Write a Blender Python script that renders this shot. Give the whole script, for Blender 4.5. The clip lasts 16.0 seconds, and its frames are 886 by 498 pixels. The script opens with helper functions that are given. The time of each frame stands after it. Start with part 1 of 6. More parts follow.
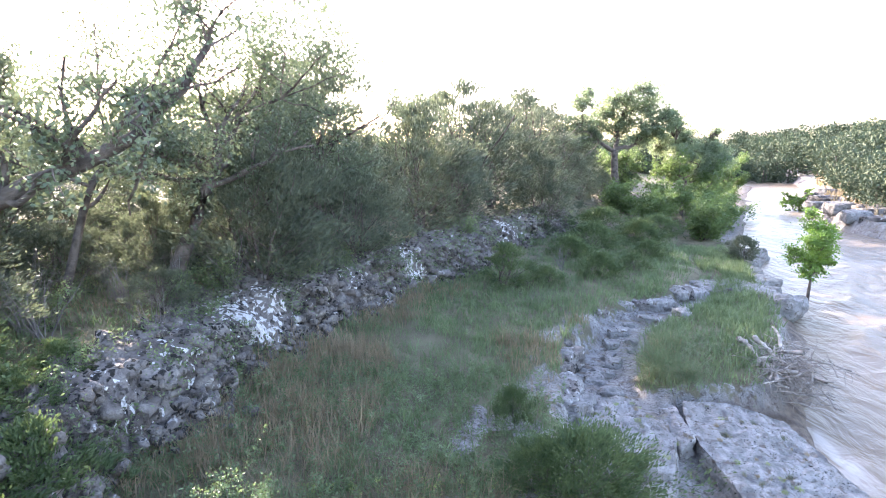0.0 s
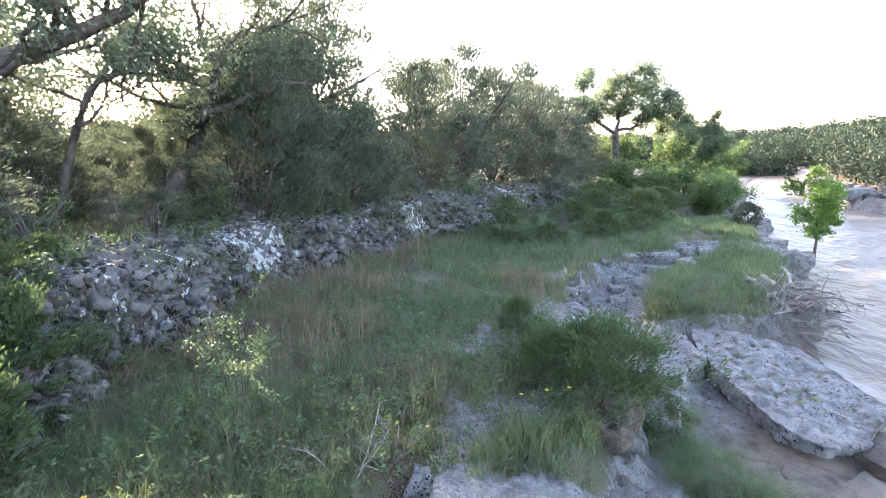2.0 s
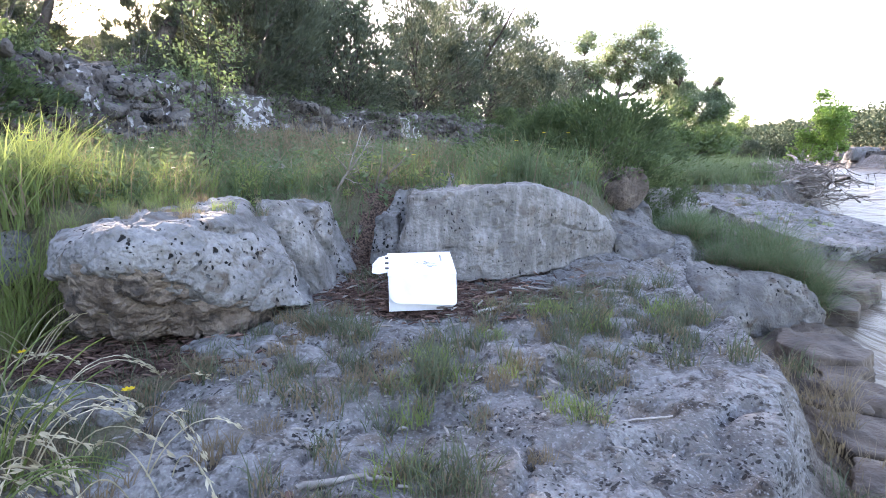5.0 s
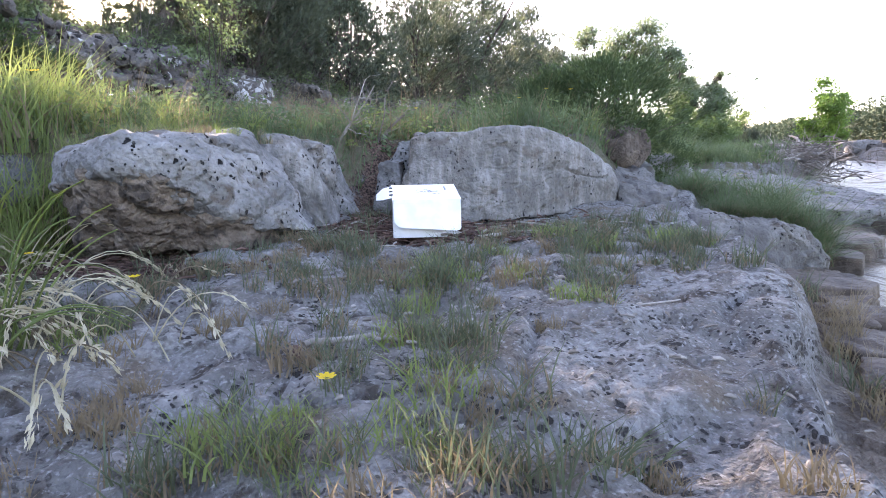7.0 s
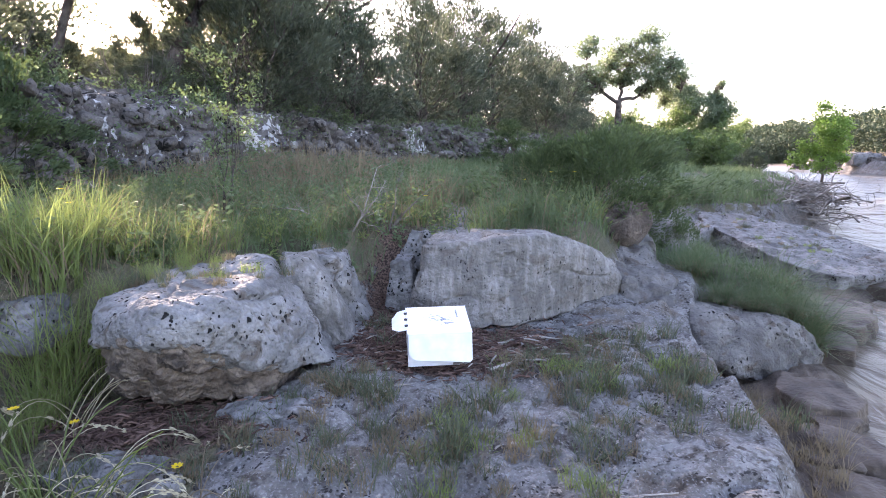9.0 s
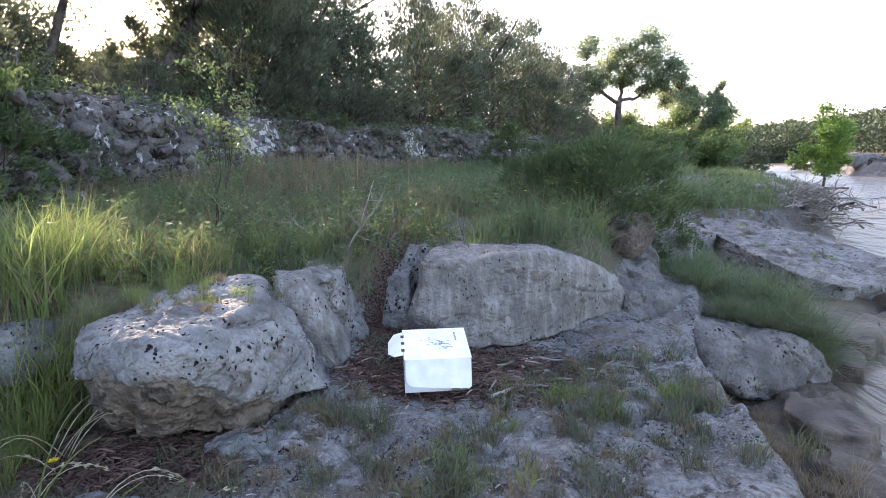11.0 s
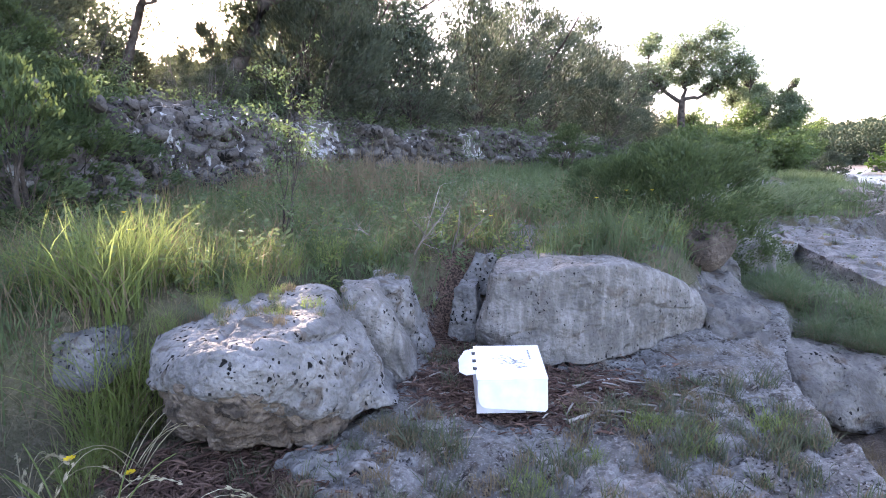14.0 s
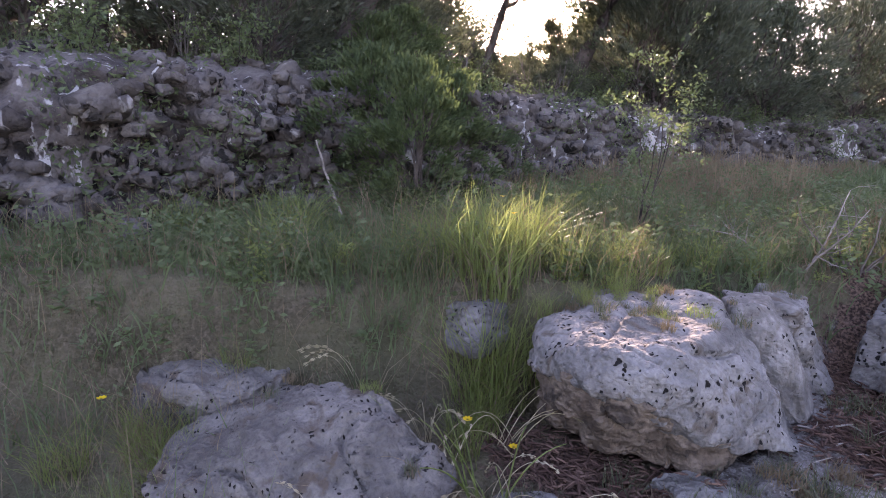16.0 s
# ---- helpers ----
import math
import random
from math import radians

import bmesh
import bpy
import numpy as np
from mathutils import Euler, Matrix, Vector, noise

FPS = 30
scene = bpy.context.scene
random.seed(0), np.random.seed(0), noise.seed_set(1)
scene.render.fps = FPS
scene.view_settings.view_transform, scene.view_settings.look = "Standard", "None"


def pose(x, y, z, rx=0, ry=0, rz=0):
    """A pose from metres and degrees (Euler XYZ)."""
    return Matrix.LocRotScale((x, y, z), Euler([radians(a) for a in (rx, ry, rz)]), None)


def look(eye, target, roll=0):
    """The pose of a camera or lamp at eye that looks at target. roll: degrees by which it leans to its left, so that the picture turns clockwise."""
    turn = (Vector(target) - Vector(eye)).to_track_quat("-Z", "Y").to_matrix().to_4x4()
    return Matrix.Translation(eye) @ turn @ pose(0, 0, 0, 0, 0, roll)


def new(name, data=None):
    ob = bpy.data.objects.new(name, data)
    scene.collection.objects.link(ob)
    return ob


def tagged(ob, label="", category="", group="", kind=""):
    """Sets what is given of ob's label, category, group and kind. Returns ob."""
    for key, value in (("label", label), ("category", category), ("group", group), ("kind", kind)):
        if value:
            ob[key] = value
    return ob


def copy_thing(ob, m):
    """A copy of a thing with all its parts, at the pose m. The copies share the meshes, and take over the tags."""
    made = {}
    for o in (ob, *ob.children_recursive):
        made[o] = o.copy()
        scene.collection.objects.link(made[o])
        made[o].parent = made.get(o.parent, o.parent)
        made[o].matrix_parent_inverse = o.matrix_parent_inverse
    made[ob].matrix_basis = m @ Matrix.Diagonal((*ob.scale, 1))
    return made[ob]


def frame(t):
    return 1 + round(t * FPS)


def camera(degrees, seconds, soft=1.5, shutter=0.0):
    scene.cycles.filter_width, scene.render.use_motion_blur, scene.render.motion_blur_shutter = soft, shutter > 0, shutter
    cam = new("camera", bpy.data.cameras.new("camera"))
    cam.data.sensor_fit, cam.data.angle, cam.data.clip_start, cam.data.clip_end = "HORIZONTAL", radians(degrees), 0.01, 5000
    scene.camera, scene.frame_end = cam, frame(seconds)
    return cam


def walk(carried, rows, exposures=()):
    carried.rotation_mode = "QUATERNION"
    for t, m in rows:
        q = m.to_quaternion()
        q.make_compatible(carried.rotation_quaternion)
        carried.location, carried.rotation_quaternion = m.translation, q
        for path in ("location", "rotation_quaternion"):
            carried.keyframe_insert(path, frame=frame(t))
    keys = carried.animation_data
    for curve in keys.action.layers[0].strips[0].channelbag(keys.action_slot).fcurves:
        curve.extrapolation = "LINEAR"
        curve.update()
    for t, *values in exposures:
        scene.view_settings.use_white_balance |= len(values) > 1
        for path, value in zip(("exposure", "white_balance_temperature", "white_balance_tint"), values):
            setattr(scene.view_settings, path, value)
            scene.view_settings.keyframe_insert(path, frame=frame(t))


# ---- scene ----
import collections

cam = camera(77.9, 16.0, 0.9)
PATH = [
    (0, (0.231, -0.115, 4.822), (0.181, 1.854, 4.473), -1.5),
    (0.5, (0.198, -0.102, 4.685), (0.148, 1.868, 4.34), -1.6),
    (1, (0.159, -0.108, 4.334), (0.111, 1.861, 3.991), -1.5),
    (1.5, (0.141, -0.114, 3.892), (0.094, 1.857, 3.553), -1.4),
    (2, (0.125, -0.109, 3.372), (0.08, 1.862, 3.039), -1.3),
    (2.5, (0.139, -0.123, 2.883), (0.095, 1.849, 2.553), -1.2),
    (3, (0.144, -0.139, 2.378), (0.102, 1.834, 2.051), -1.0),
    (3.5, (0.16, -0.143, 1.901), (0.114, 1.83, 1.579), -0.9),
    (4, (0.188, -0.126, 1.416), (0.143, 1.848, 1.096), -0.8),
    (4.5, (0.191, -0.122, 1.072), (0.147, 1.852, 0.755), -0.7),
    (5, (0.177, -0.125, 0.842), (0.134, 1.849, 0.526), -0.7),
    (5.2, (0.168, -0.128, 0.762), (0.125, 1.846, 0.445), -0.8),
    (7.3, (0.149, -0.189, 0.421), (0.104, 1.787, 0.115), -0.9),
    (7.5, (0.145, -0.188, 0.521), (0.1, 1.788, 0.21), -0.9),
    (8, (0.116, -0.17, 0.788), (0.071, 1.804, 0.472), -0.9),
    (8.5, (0.09, -0.186, 0.996), (0.046, 1.787, 0.676), -0.8),
    (9, (0.092, -0.235, 1.222), (0.046, 1.738, 0.897), -0.6),
    (9.2, (0.114, -0.256, 1.32), (0.059, 1.716, 0.991), -0.6),
    (11.5, (0.097, -0.053, 1.333), (0.053, 1.919, 1.006), -0.7),
    (12, (0.09, -0.026, 1.386), (0.045, 1.947, 1.058), -0.7),
    (12.5, (0.064, -0.017, 1.392), (0.02, 1.955, 1.064), -0.8),
    (13, (0.03, -0.009, 1.359), (-0.014, 1.963, 1.033), -0.8),
    (13.5, (0.014, 0.01, 1.376), (-0.05, 1.982, 1.05), -0.8),
    (14, (-0.038, 0.044, 1.376), (-0.267, 2.004, 1.051), -0.6),
    (14.5, (-0.076, 0.07, 1.363), (-0.546, 1.987, 1.04), -0.6),
    (15, (-0.147, 0.06, 1.361), (-0.843, 1.907, 1.037), -0.4),
    (15.5, (-0.251, 0.067, 1.311), (-1.188, 1.804, 0.987), -0.1),
    (16, (-0.517, 0.049, 1.346), (-1.713, 1.614, 1.0), 1.0),
]
EXPOSURES = [(0.0, 3.85, 6450, 25), (2.0, 3.6, 6550, 22), (3.5, 3.55, 6700, 20), (5.0, 3.5, 6750, 27), (8.0, 3.3, 6850, 30), (9.2, 3.28, 6850, 32), (12.4, 2.85, 6800, 21), (13.2, 3.15, 6750, 25), (14.5, 3.4, 6700, 37),
             (15.2, 3.48, 6800, 44), (16.0, 2.95, 7200, 46)]
walk(cam, [(t, look(eye, target, roll)) for t, eye, target, roll in PATH], EXPOSURES)

# ---------------------------------------------------------------- light
SUN_AZ, SUN_EL = radians(-32.2), radians(18.3)
to_sun = Vector((math.sin(SUN_AZ) * math.cos(SUN_EL), math.cos(SUN_AZ) * math.cos(SUN_EL), math.sin(SUN_EL)))
world = bpy.data.worlds.new("sky")
world.use_nodes = True
scene.world = world
wn = world.node_tree.nodes
sky = wn.new("ShaderNodeTexSky")
sky.sky_type, sky.sun_disc = "NISHITA", False
sky.sun_elevation, sky.sun_rotation = SUN_EL, SUN_AZ % (2 * math.pi)
sky.air_density, sky.dust_density, sky.ozone_density = 1.0, 1.6, 1.0
wn["Background"].inputs["Strength"].default_value = 0.12
world.node_tree.links.new(sky.outputs["Color"], wn["Background"].inputs["Color"])
sun_data = bpy.data.lights.new("sun", "SUN")
sun_data.energy, sun_data.angle, sun_data.color = 3.3, radians(0.6), (1.0, 0.9, 0.74)
sun = new("sun", sun_data)
sun.matrix_basis = look(to_sun * 50, (0, 0, 0))


# ---------------------------------------------------------------- materials
def material(name, dark, light, scale=8.0, rough=0.85, fine=60.0, bump=0.3, depth=0.02, island=0.0, random_tint=0.0,
             translucent=0.0, detail=6.0, spots=None, ramp=(0.35, 0.65), coords="Object", pits=None, metallic=0.0, streak=0.0):
    """Two-scale procedural surface: blotches between two colours, fine grain, optional spots or pits, bump."""
    m = bpy.data.materials.new(name)
    m.use_nodes = True
    n, l = m.node_tree.nodes, m.node_tree.links
    b, out = n["Principled BSDF"], n["Material Output"]
    co = n.new("ShaderNodeTexCoord").outputs[coords] if coords != "World" else n.new("ShaderNodeNewGeometry").outputs["Position"]

    def tex(s, d=detail, distort=0.0):
        t = n.new("ShaderNodeTexNoise")
        t.inputs["Scale"].default_value, t.inputs["Detail"].default_value, t.inputs["Distortion"].default_value = s, d, distort
        l.new(co, t.inputs["Vector"])
        return t.outputs["Fac"]

    def mix(fac, a, c, blend="MIX"):
        x = n.new("ShaderNodeMix")
        x.data_type, x.blend_type = "RGBA", blend
        for sock, v in ((x.inputs[0], fac), (x.inputs[6], a), (x.inputs[7], c)):
            if hasattr(v, "is_output"):
                l.new(v, sock)
            else:
                sock.default_value = v if isinstance(v, float) else (*v, 1.0)
        return x.outputs[2]

    def band(v, lo, hi, a=0.0, c=1.0):
        r = n.new("ShaderNodeMapRange")
        l.new(v, r.inputs[0])
        for k, val in zip((1, 2, 3, 4), (lo, hi, a, c)):
            r.inputs[k].default_value = val
        return r.outputs[0]

    big, small = tex(scale, distort=0.4), tex(fine, 3.0)
    col = mix(band(big, *ramp), dark, light)
    col = mix(band(small, 0.3, 0.7, 0.0, 0.35), col, mix(0.5, dark, (0.02, 0.018, 0.015)))
    if spots:
        s_col, s_scale, lo, hi = spots
        col = mix(band(tex(s_scale, 4.0, 0.8), lo, hi), col, s_col)
    if streak:
        mp = n.new("ShaderNodeMapping")
        mp.inputs["Scale"].default_value = (1.0, 1.0, 0.13)
        l.new(co, mp.inputs["Vector"])
        runs = n.new("ShaderNodeTexNoise")
        runs.inputs["Scale"].default_value, runs.inputs["Detail"].default_value = 24.0, 8.0
        l.new(mp.outputs[0], runs.inputs["Vector"])
        col = mix(band(runs.outputs["Fac"], 0.46, 0.62, 0.0, streak), col, mix(0.6, dark, (0.1, 0.095, 0.09)))
        col = mix(band(runs.outputs["Fac"], 0.46, 0.34, 0.0, 0.5 * streak), col, mix(0.5, light, (0.6, 0.59, 0.57)))
    both = n.new("ShaderNodeMath")
    both.operation = "ADD"
    l.new(tex(fine * 0.3, 10.0), both.inputs[0])
    l.new(small, both.inputs[1])
    height = both.outputs[0]
    # the dark inside the holes is painted into the colour, besides the bump
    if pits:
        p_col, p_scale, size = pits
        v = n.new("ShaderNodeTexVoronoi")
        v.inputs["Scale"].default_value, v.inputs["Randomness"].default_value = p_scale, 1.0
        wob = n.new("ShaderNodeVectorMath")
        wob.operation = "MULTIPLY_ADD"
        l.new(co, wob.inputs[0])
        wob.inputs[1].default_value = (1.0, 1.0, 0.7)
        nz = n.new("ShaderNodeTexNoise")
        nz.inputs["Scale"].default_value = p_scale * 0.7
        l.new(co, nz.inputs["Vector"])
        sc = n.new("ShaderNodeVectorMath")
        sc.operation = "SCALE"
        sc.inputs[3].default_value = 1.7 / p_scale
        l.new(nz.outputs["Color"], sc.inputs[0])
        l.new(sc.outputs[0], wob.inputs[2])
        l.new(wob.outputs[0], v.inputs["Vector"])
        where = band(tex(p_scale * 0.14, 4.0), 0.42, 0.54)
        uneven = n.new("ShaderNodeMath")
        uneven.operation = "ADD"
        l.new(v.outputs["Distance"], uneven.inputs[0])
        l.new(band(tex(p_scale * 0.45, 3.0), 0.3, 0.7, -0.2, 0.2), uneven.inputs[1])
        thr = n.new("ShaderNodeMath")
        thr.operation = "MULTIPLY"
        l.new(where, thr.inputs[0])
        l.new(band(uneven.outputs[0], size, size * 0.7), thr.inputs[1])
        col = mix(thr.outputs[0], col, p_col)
        sub = n.new("ShaderNodeMath")
        sub.operation = "SUBTRACT"
        l.new(height, sub.inputs[0])
        l.new(thr.outputs[0], sub.inputs[1])
        height = sub.outputs[0]
    if random_tint:
        oi = n.new("ShaderNodeObjectInfo")
        col = mix(band(oi.outputs["Random"], 0.0, 1.0, 0.0, random_tint), col, mix(0.5, light, (0.5, 0.5, 0.5)), "MULTIPLY")
    if island:
        g = n.new("ShaderNodeNewGeometry")
        col = mix(band(g.outputs["Random Per Island"], 0.0, 1.0, 0.0, island), col, mix(0.25, dark, (0.0, 0.0, 0.0)))
    l.new(col, b.inputs["Base Color"])
    b.inputs["Roughness"].default_value, b.inputs["Metallic"].default_value = rough, metallic
    b.inputs["Specular IOR Level"].default_value = 0.3
    if bump:
        bp = n.new("ShaderNodeBump")
        bp.inputs["Strength"].default_value, bp.inputs["Distance"].default_value = bump, depth
        l.new(height, bp.inputs["Height"])
        l.new(bp.outputs["Normal"], b.inputs["Normal"])
    if translucent:
        t, x = n.new("ShaderNodeBsdfTranslucent"), n.new("ShaderNodeMixShader")
        l.new(mix(0.6, col, (light[0] * 1.3, light[1] * 1.35, light[2] * 1.05)), t.inputs["Color"])
        x.inputs[0].default_value = translucent
        l.new(b.outputs[0], x.inputs[1])
        l.new(t.outputs[0], x.inputs[2])
        l.new(x.outputs[0], out.inputs["Surface"])
    return m


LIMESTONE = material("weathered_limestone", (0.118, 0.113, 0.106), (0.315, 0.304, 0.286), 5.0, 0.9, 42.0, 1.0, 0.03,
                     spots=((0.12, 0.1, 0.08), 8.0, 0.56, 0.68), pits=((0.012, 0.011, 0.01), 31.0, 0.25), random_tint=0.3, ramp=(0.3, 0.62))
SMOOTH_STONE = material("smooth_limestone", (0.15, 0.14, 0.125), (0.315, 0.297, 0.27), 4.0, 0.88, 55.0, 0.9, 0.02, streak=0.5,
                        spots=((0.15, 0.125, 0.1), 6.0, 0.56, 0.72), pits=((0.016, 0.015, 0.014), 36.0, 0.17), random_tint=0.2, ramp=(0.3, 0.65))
# darker limestone; for the low boulders among grass the shade is in this colour
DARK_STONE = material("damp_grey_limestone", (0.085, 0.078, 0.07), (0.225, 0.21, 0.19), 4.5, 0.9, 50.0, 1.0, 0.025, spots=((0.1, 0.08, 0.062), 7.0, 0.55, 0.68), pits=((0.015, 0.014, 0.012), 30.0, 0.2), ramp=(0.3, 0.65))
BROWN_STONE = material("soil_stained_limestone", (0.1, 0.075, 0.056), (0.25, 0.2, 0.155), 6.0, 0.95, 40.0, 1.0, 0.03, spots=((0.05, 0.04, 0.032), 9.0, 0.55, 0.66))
WET_STONE = material("wet_brown_limestone", (0.05, 0.037, 0.027), (0.15, 0.114, 0.084), 3.5, 0.68, 30.0, 0.8, 0.02)
ROOT_SOIL = material("dark_root_bound_soil", (0.06, 0.045, 0.035), (0.19, 0.15, 0.115), 7.0, 0.95, 40.0, 1.0, 0.04)
CLIFF_STONE = material("mottled_cliff_stone", (0.085, 0.073, 0.065), (0.24, 0.22, 0.2), 2.6, 0.95, 30.0, 0.9, 0.03,
                       spots=((0.42, 0.41, 0.39), 4.5, 0.62, 0.7), pits=((0.03, 0.028, 0.025), 12.0, 0.45), random_tint=0.5)
BARK = material("grey_brown_bark", (0.045, 0.036, 0.03), (0.15, 0.125, 0.105), 6.0, 0.95, 70.0, 0.8, 0.02)
DEADWOOD = material("bleached_driftwood", (0.18, 0.155, 0.13), (0.46, 0.42, 0.37), 7.0, 0.85, 90.0, 0.5, 0.006, random_tint=0.5)
TWIG = material("grey_dead_twig", (0.12, 0.1, 0.085), (0.29, 0.255, 0.22), 9.0, 0.9, 80.0, 0.3, 0.004)
LITTER = material("reddish_bark_litter", (0.06, 0.03, 0.023), (0.28, 0.175, 0.13), 9.0, 0.9, 60.0, 0.3, 0.004, island=0.7)
OAK_LEAF = material("live_oak_leaf", (0.05, 0.074, 0.042), (0.165, 0.2, 0.122), 2.6, 0.55, 20.0, 0.0, island=0.38, translucent=0.22, random_tint=0.45)
CEDAR_LEAF = material("juniper_foliage", (0.05, 0.066, 0.045), (0.17, 0.195, 0.13), 2.6, 0.7, 20.0, 0.0, island=0.38, translucent=0.22, random_tint=0.45)
YOUNG_CEDAR = material("young_juniper_foliage", (0.042, 0.072, 0.03), (0.125, 0.17, 0.065), 3.0, 0.65, 20.0, 0.0, island=0.7, translucent=0.25)
BRIGHT_LEAF = material("bright_green_leaf", (0.07, 0.14, 0.03), (0.2, 0.32, 0.07), 1.5, 0.5, 20.0, 0.0, island=0.6, translucent=0.45)
BEND_LEAF = material("open_oak_leaf", (0.075, 0.108, 0.066), (0.215, 0.268, 0.162), 1.6, 0.5, 20.0, 0.0, island=0.45, translucent=0.45)
MID_LEAF = material("riverside_leaf", (0.06, 0.1, 0.035), (0.15, 0.22, 0.075), 1.5, 0.55, 20.0, 0.0, island=0.5, translucent=0.35, random_tint=0.4)
PALE_LEAF = material("pale_green_leaf", (0.075, 0.115, 0.05), (0.2, 0.26, 0.115), 3.0, 0.5, 20.0, 0.0, island=0.6, translucent=0.25)
GREY_BRUSH = material("grey_bare_brush", (0.1, 0.09, 0.085), (0.24, 0.22, 0.2), 3.0, 0.95, 40.0, 0.0, island=0.5)
GRASS = material("meadow_grass_blade", (0.06, 0.092, 0.043), (0.2, 0.26, 0.13), 3.5, 0.6, 8.0, 0.0, island=0.6, translucent=0.35)
SLAB_GRASS = material("grey_green_slab_grass", (0.06, 0.075, 0.045), (0.17, 0.195, 0.12), 6.0, 0.7, 12.0, 0.0, island=0.6, translucent=0.3)
LUSH_GRASS = material("lush_grass_blade", (0.11, 0.155, 0.05), (0.28, 0.335, 0.125), 2.0, 0.5, 12.0, 0.0, island=0.5, translucent=0.5)
DRY_GRASS = material("dry_bluestem_blade", (0.13, 0.095, 0.065), (0.34, 0.27, 0.18), 3.0, 0.8, 12.0, 0.0, island=0.5, translucent=0.3)
SEED_GRASS = material("straw_seed_stalk", (0.3, 0.25, 0.15), (0.62, 0.56, 0.42), 4.0, 0.7, 20.0, 0.0, island=0.3, translucent=0.3)
PETAL = material("yellow_petal", (0.6, 0.4, 0.01), (0.85, 0.62, 0.02), 9.0, 0.5, 40.0, 0.0, translucent=0.3)
FAR_LEAF = material("far_woodland_foliage", (0.04, 0.058, 0.034), (0.1, 0.128, 0.07), 0.12, 0.9, 1.5, 0.0, island=0.3, translucent=0.04)
CARTON = material("white_coated_carton", (0.76, 0.77, 0.78), (0.84, 0.84, 0.84), 6.0, 0.42, 14.0, 0.0)
CARTON_IN = material("raw_board_inside", (0.5, 0.47, 0.42), (0.62, 0.58, 0.52), 8.0, 0.8, 90.0, 0.1, 0.001)
SLOT = material("dark_cut_slot", (0.03, 0.03, 0.03), (0.06, 0.06, 0.06), 30.0, 0.8, 120.0, 0.0)
INK = material("faded_grey_ink", (0.13, 0.14, 0.15), (0.4, 0.41, 0.42), 30.0, 0.6, 120.0, 0.0)


def ground_material():
    """Limestone, dark soil with thatch and leaf litter, mixed by what lies on each stretch of the sheet."""
    m = bpy.data.materials.new("ground_soil_and_stone")
    m.use_nodes = True
    n, l = m.node_tree.nodes, m.node_tree.links
    b = n["Principled BSDF"]
    co = n.new("ShaderNodeNewGeometry").outputs["Position"]

    def tex(s, d=6.0, kind="ShaderNodeTexNoise"):
        t = n.new(kind)
        t.inputs["Scale"].default_value = s
        if kind == "ShaderNodeTexNoise":
            t.inputs["Detail"].default_value = d
        l.new(co, t.inputs["Vector"])
        return t.outputs[0]

    def band(v, lo, hi, a=0.0, c=1.0):
        r = n.new("ShaderNodeMapRange")
        l.new(v, r.inputs[0])
        for k, val in zip((1, 2, 3, 4), (lo, hi, a, c)):
            r.inputs[k].default_value = val
        return r.outputs[0]

    def mix(fac, a, c):
        x = n.new("ShaderNodeMix")
        x.data_type = "RGBA"
        for sock, v in ((x.inputs[0], fac), (x.inputs[6], a), (x.inputs[7], c)):
            if hasattr(v, "is_output"):
                l.new(v, sock)
            else:
                sock.default_value = v if isinstance(v, float) else (*v, 1.0)
        return x.outputs[2]

    def math_(op, a, c):
        x = n.new("ShaderNodeMath")
        x.operation = op
        for sock, v in zip(x.inputs, (a, c)):
            if hasattr(v, "is_output"):
                l.new(v, sock)
            else:
                sock.default_value = v
        return x.outputs[0]

    def attr(name):
        a = n.new("ShaderNodeAttribute")
        a.attribute_name = name
        return a.outputs["Fac"]

    stone = mix(band(tex(2.4), 0.35, 0.65), (0.15, 0.142, 0.131), (0.305, 0.294, 0.274))
    stone = mix(band(tex(9.0, 9.0), 0.5, 0.6, 0.0, 0.75), stone, (0.14, 0.125, 0.11))
    stone = mix(band(tex(30.0, 5.0), 0.48, 0.64, 0.0, 0.7), stone, (0.12, 0.11, 0.1))
    stone = mix(band(tex(4.2, 9.0), 0.54, 0.66), stone, (0.15, 0.12, 0.09))
    stone = mix(band(tex(13.0, 9.0), 0.56, 0.66), stone, (0.075, 0.062, 0.05))
    stone = mix(band(tex(75.0, 3.0), 0.55, 0.7, 0.0, 0.6), stone, (0.4, 0.395, 0.38))
    warp = n.new("ShaderNodeTexNoise")
    warp.inputs["Scale"].default_value, warp.inputs["Detail"].default_value = 22.0, 4.0
    l.new(co, warp.inputs["Vector"])
    shift = n.new("ShaderNodeVectorMath")
    shift.operation = "MULTIPLY_ADD"
    l.new(warp.outputs["Color"], shift.inputs[0])
    shift.inputs[1].default_value = (0.05, 0.05, 0.05)
    l.new(co, shift.inputs[2])
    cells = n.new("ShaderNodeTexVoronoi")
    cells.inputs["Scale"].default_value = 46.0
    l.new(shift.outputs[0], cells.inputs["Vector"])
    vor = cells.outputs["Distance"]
    # holes in the slab: their darkness is put into the colour as near black
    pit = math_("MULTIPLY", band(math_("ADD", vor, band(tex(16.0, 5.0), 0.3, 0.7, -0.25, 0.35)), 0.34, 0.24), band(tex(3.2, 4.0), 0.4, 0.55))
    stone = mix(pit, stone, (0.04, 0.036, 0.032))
    wet = attr("wet")
    stone = mix(wet, stone, mix(band(tex(4.0), 0.35, 0.65), (0.06, 0.043, 0.031), (0.17, 0.127, 0.092)))
    soil = mix(band(tex(1.6), 0.35, 0.65), (0.075, 0.065, 0.04), (0.16, 0.15, 0.085))
    soil = mix(band(tex(45.0, 4.0), 0.45, 0.7), soil, (0.17, 0.14, 0.095))
    soil = mix(band(tex(0.7), 0.5, 0.62), soil, (0.09, 0.09, 0.05))
